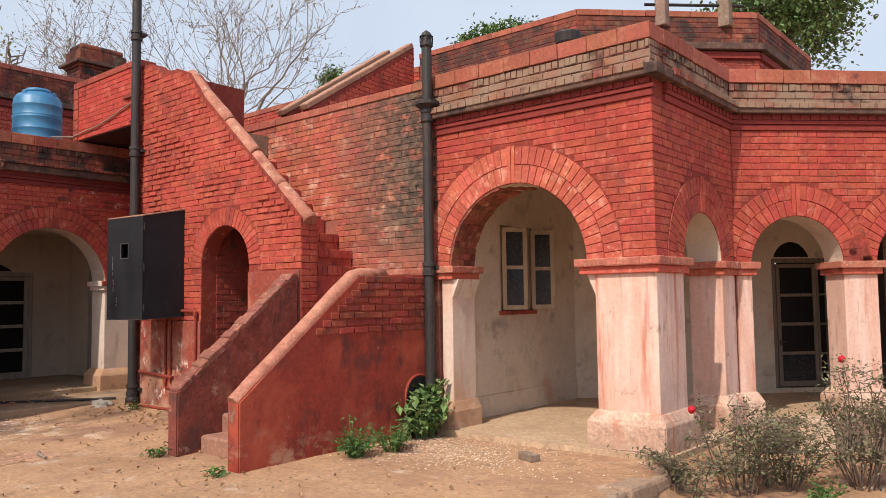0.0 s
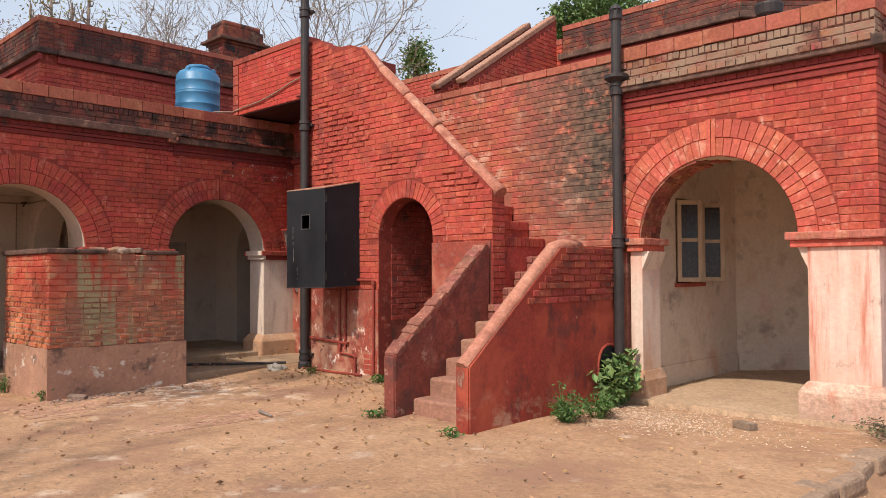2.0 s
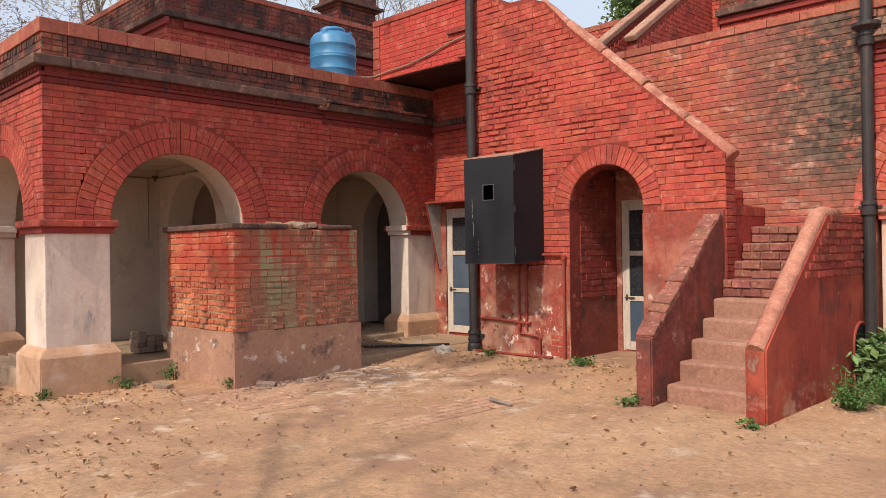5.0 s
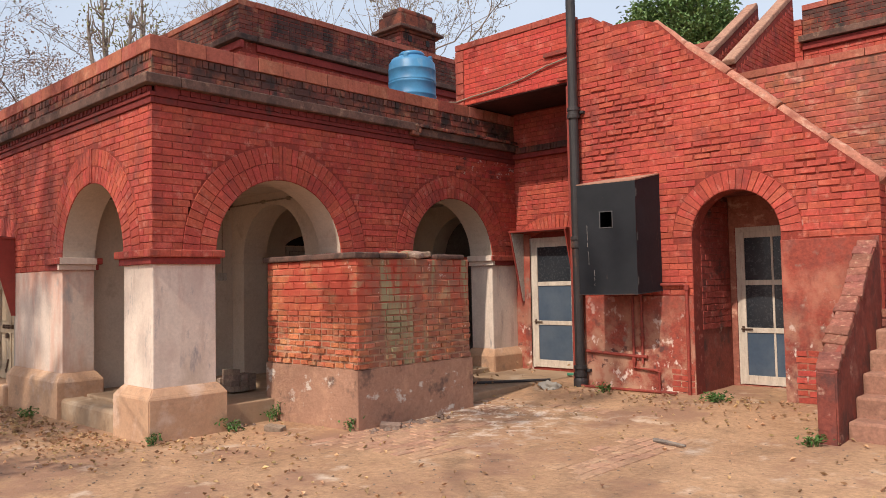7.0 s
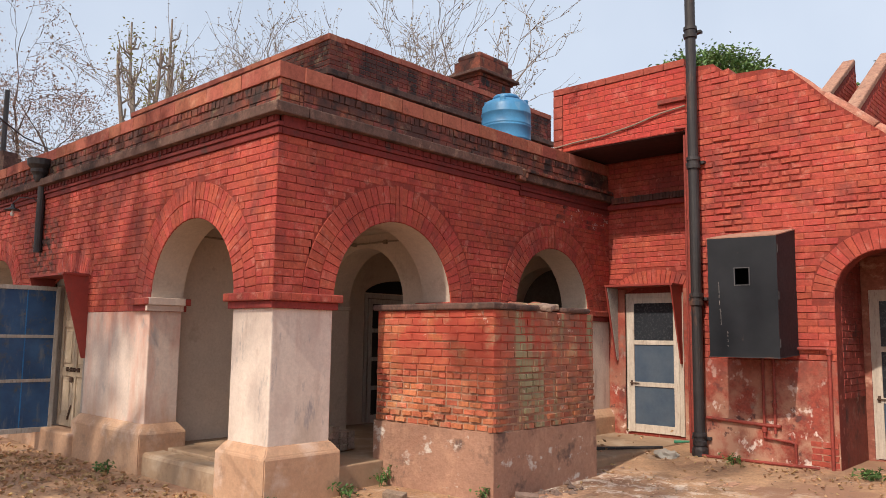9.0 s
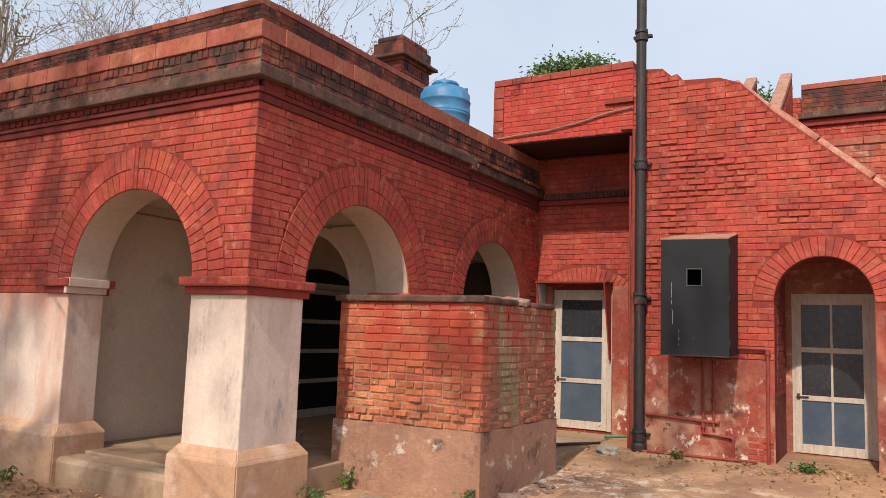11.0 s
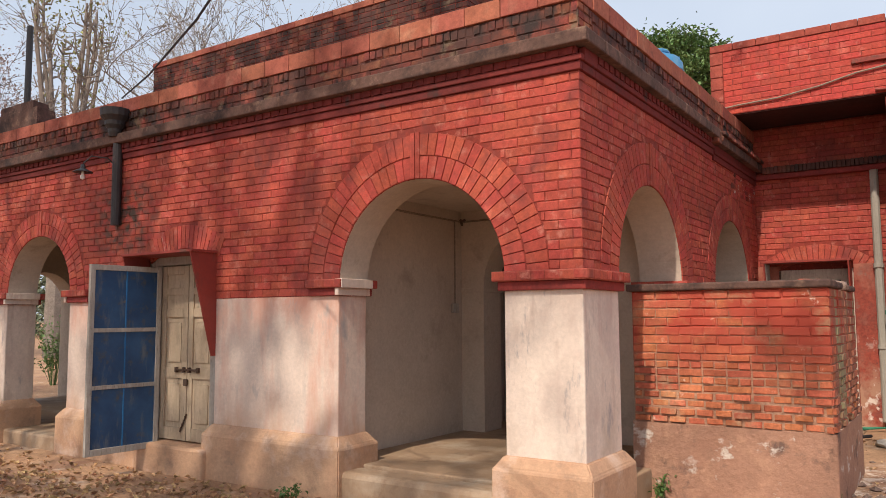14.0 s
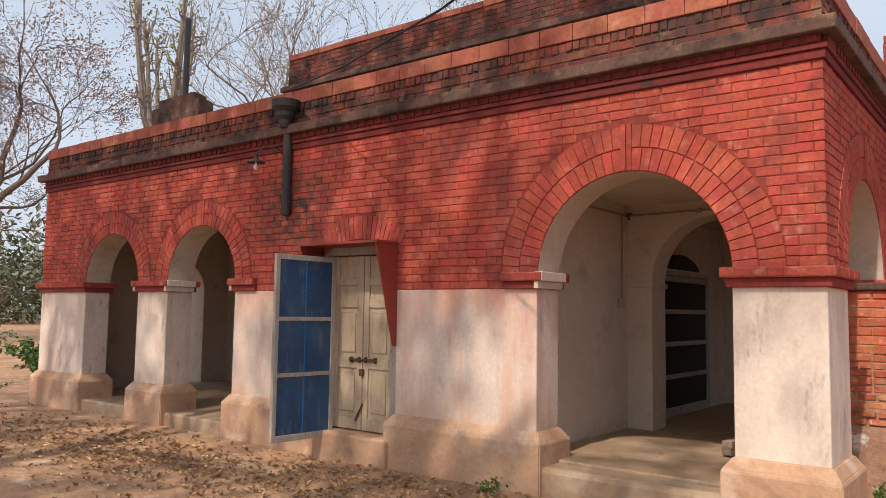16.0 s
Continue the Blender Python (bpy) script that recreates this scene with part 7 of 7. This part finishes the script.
rose_bush(-2.62, 7.45, 0.85, 0.5, 16, 1, 1)
rose_bush(-2.35, 7.9, 0.7, 0.5, 18, 0, 2)
rose_bush(-1.75, 8.35, 1.25, 0.45, 20, 1, 3)
rose_bush(-1.35, 8.6, 1.1, 0.5, 18, 0, 4)
rose_bush(-2.9, 6.9, 0.5, 0.35, 9, 0, 5)


class Tree:
    def __init__(self, seed):
        self.r = random.Random(seed)
        self.V, self.F, self.tips = [], [], []

    def bar(self, pts, r0, r1, sides):
        n = len(pts)
        base = len(self.V)
        for i, p in enumerate(pts):
            d = (pts[min(i + 1, n - 1)] - pts[max(i - 1, 0)]).normalized()
            s = d.cross(Vector((0, 0, 1)) if abs(d.z) < 0.9 else Vector((1, 0, 0))).normalized()
            u = s.cross(d)
            rad = r0 + (r1 - r0) * i / (n - 1)
            for k in range(sides):
                a = 2 * math.pi * k / sides
                self.V.append(p + rad * (math.cos(a) * s + math.sin(a) * u))
        for i in range(n - 1):
            for k in range(sides):
                a, b = base + i * sides + k, base + i * sides + (k + 1) % sides
                self.F.append((a, b, b + sides, a + sides))

    def grow(self, p, d, length, rad, level, split, up, wild, shrink=0.68):
        r = self.r
        n = 5 if level > 1 else 3
        pts = [p]
        for i in range(n):
            d = (d + Vector((r.gauss(0, wild), r.gauss(0, wild), r.gauss(0, wild) + up))).normalized()
            pts.append(pts[-1] + d * length / n)
        end = rad * (0.55 if level else 0.3)
        self.bar(pts, rad, end, 8 if level > 3 else 5 if level > 1 else 3)
        if level == 0:
            self.tips += pts[1:]
            return
        for i in range(split):
            k = n if i == 0 else r.randint(max(1, n // 2 - 1), n)
            axis = Vector((r.gauss(0, 1), r.gauss(0, 1), r.gauss(0, 0.5))).normalized()
            nd = (d + axis * r.uniform(0.5, 1.0) * (0.45 if i == 0 else 1)).normalized()
            self.grow(pts[k], nd, length * r.uniform(shrink - 0.1, shrink + 0.14), max(0.014, end * r.uniform(0.6, 0.9)), level - 1, split, up, wild, shrink)


def bare_tree(x, y, h, levels=5, split=3, seed=1, bark=None, buds=None, bud_size=0.07, per_tip=0, up=0.06, wild=0.16, rad=0.2, label="tall leafless tree with fine twigs behind the building", spread=1.0, group="bare trees behind the building", trunk=0.3, drop=0.0, jit=0.25):
    root = thing("tree", label, "tree", group)
    t = Tree(seed)
    top = Vector((x + t.r.gauss(0, 0.3), y + t.r.gauss(0, 0.3), h * trunk))
    t.bar([Vector((x, y, -0.3)), Vector((x, y, 0.0)), Vector((x, y, h * trunk * 0.5)) + Vector((t.r.gauss(0, 0.1), t.r.gauss(0, 0.1), 0)), top], rad, rad * 0.72, 9)
    raw("trunk", t.V, t.F, bark or M_BARK, root, smooth=True)
    t.V, t.F = [], []
    for i in range(4):
        a = i * 1.57 + t.r.uniform(-0.4, 0.4)
        t.grow(top if i else top - Vector((0, 0, 0.2)), Vector((math.cos(a) * 0.5 * spread, math.sin(a) * 0.5 * spread, 1)).normalized(), h * 0.27, rad * 0.5, levels - 1, split, up, wild)
    tagged(raw("branchwork", t.V, t.F, bark or M_BARK, root), kind="stuff")
    if per_tip:
        V, F = [], []
        for q in t.tips:
            for _ in range(int(per_tip) if per_tip >= 1 else (1 if t.r.random() < per_tip else 0)):
                leaf_quads(V, F, q + Vector((t.r.gauss(0, jit), t.r.gauss(0, jit), t.r.gauss(0, jit) - drop)), bud_size * t.r.uniform(0.6, 1.4), t.r)
        tagged(raw("leaves", V, F, buds, root), kind="stuff")
    return root


for i, (x, y, h) in enumerate(((-28.5, 20, 16), (-37, 25.5, 19.5), (-39, 17.5, 17), (-47, 21.5, 19.5))):
    bare_tree(x, y, h * 0.97, 5, 3, 100 + i, M_BARK, M_PALEBUD, 0.13, 1, spread=0.55, jit=0.05, rad=0.22, trunk=0.45, up=0.06, wild=0.21)


def pruned_tree(x, y, h, seed):
    """A lopped tree: a few upright stems with short stubs and some new leaves."""
    q = Tree(seed)
    root = thing("tree", "hard-pruned tree with pale stubs and few young leaves", "tree", "pruned trees")
    q.bar([Vector((x, y, -0.3)), Vector((x, y, h * 0.2)), Vector((x + 0.1, y, h * 0.45))], 0.42, 0.34, 9)
    raw("trunk", q.V, q.F, M_BARK, root)
    q.V, q.F = [], []
    V, F = [], []
    for k in range(4):
        a = k * 1.6 + q.r.uniform(-0.3, 0.3)
        top = h * q.r.uniform(0.78, 1.0)
        pts = [Vector((x + 0.1, y, h * 0.43)), Vector((x + 0.9 * math.cos(a), y + 0.9 * math.sin(a), h * 0.55)), Vector((x + 1.5 * math.cos(a), y + 1.5 * math.sin(a), h * 0.75)), Vector((x + 1.6 * math.cos(a), y + 1.6 * math.sin(a), top))]
        q.bar(pts, 0.16, 0.05, 7)
        for _ in range(14):
            t = q.r.uniform(0.05, 0.95)
            p = pts[1].lerp(pts[2], t * 2) if t < 0.5 else pts[2].lerp(pts[3], t * 2 - 1)
            d = Vector((q.r.gauss(0, 1), q.r.gauss(0, 1), 0.9)).normalized()
            L = q.r.uniform(0.4, 1.3)
            q.bar([p, p + d * L * 0.6, p + d * L * 0.8 + Vector((0, 0, L * 0.5))], 0.06, 0.025, 5)
            if q.r.random() < 0.45:
                for _ in range(14):
                    leaf_quads(V, F, p + d * L + Vector((q.r.gauss(0, 0.35), q.r.gauss(0, 0.35), q.r.gauss(0.3, 0.35))), q.r.uniform(0.12, 0.26), q.r)
    tagged(raw("branchwork", q.V, q.F, M_BARK, root), kind="stuff")
    tagged(raw("leaves", V, F, M_YOUNG, root), kind="stuff")


for i, (x, y, h) in enumerate(((-43.5, 13.6, 18.5), (-46.5, 15.8, 19.5))):
    pruned_tree(x, y, h, 130 + i)
bare_tree(-47.5, 7.9, 17.5, 6, 3, 141, M_DARKBARK, M_MAUVELEAF, 0.13, 7, rad=0.35, up=0.0, wild=0.2, spread=1.15, label="spreading tree with drooping brown leaves", group="brown trees", drop=0.25)
bare_tree(-60, 8.0, 15, 5, 3, 142, M_DARKBARK, M_MAUVELEAF, 0.2, 5, rad=0.3, up=0.0, wild=0.2, spread=1.3, label="spreading tree with drooping brown leaves", group="brown trees", drop=0.25)
# trees behind the walker, whose shade falls on the court and the front
for x, y, h, seed, tip in ((-24.6, -7.6, 15.0, 157, 2), (-20.0, -7.2, 16.0, 151, 4), (-16.0, -7.8, 17.0, 172, 5)):
    bare_tree(x, y, h, 5, 3, seed, M_DARKBARK, M_BROWNLEAF, 0.26, tip, rad=0.22, up=0.03, wild=0.18, spread=0.8, label="thin tree standing beside the court", group="court trees", drop=0.1, trunk=0.47)
bare_tree(-5.5, -7.5, 14.0, 4, 3, 153, M_DARKBARK, rad=0.18, up=0.05, wild=0.15, spread=0.8, label="leafless tree standing beside the court", group="court trees", trunk=0.35)


def green_tree(x, y, z, rx, rz, n, size, seed, label):
    """A broad evergreen: trunk, limbs and clumps of leaves with gaps."""
    root = thing("tree", label, "tree", "evergreen trees behind the building")
    t = Tree(seed)
    t.bar([Vector((x, y, -0.3)), Vector((x, y, z * 0.4)), Vector((x, y, z - rz * 0.4))], 0.35, 0.2, 9)
    raw("trunk", t.V, t.F, M_DARKBARK, root)
    t.V, t.F = [], []
    V, F = [], []
    for _ in range(n):
        a, b = t.r.uniform(0, 6.28), t.r.uniform(-0.85, 1)
        k = t.r.uniform(0.55, 1.05)
        c = Vector((x + rx * k * math.cos(a) * math.sqrt(max(0, 1 - b * b)), y + rx * k * math.sin(a) * math.sqrt(max(0, 1 - b * b)), z + rz * k * b))
        t.bar([Vector((x, y, z - rz * 0.5)), (Vector((x, y, z)) + c) / 2, c], 0.06, 0.01, 4)
        s = t.r.uniform(0.35, 0.7)
        for _ in range(60):
            leaf_quads(V, F, c + Vector((t.r.gauss(0, s * 0.6), t.r.gauss(0, s * 0.6), t.r.gauss(0, s * 0.45))), size * t.r.uniform(0.6, 1.3), t.r)
    tagged(raw("branchwork", t.V, t.F, M_DARKBARK, root), kind="stuff")
    tagged(raw("leaves", V, F, M_LEAF, root), kind="stuff")


green_tree(-21.4, 30.8, 12.7, 2.7, 2.3, 300, 0.22, 161, "dense dark green evergreen tree behind the roof")
green_tree(-5.6, 20.6, 9.0, 1.75, 1.7, 170, 0.15, 162, "glossy dark green tree behind the raised roof")
green_tree(-14.2, 33.0, 11.0, 2.4, 2.0, 180, 0.22, 163, "dense dark green evergreen tree behind the roof")

# far trees and scrub at the edge of the grounds
V, F = [], []
rr = random.Random(8)
for i in range(150):
    a = radians(rr.uniform(40, 130))
    d = rr.uniform(70, 130)
    x, y, s = -12 - d * math.sin(a), -5 + d * math.cos(a), rr.uniform(3, 7)
    for _ in range(260):
        leaf_quads(V, F, Vector((x + rr.gauss(0, s * 0.5), y + rr.gauss(0, s * 0.5), abs(rr.gauss(s * 0.7, s * 0.45)))), rr.uniform(0.5, 1.1), rr)
tagged(raw("far_woods", V, F, M_FARLEAF), "hazy line of far trees and scrub", "woods", kind="stuff")
for x, y, w, h in ((-30, 2.8, 1.0, 0.7), (-33, 4.0, 1.3, 0.9), (-36, 2.0, 1.4, 0.8), (-27.5, 7.5, 0.8, 1.3), (-29, 9.5, 1.0, 1.6), (-40, 5, 1.6, 1.2)):
    weed(x, y, w, h, 500, 0.16, M_WEED, "green shrub beyond the building", "shrub")
green_tree(-33.4, 30.0, 13.9, 0.6, 1.3, 26, 0.25, 164, "small dark treetop far behind the roofs")

weed(-28.7, 5.3, 0.6, 1.7, 420, 0.10, M_LEAF, "leafy green shrub beyond the end arch", name="shrub")
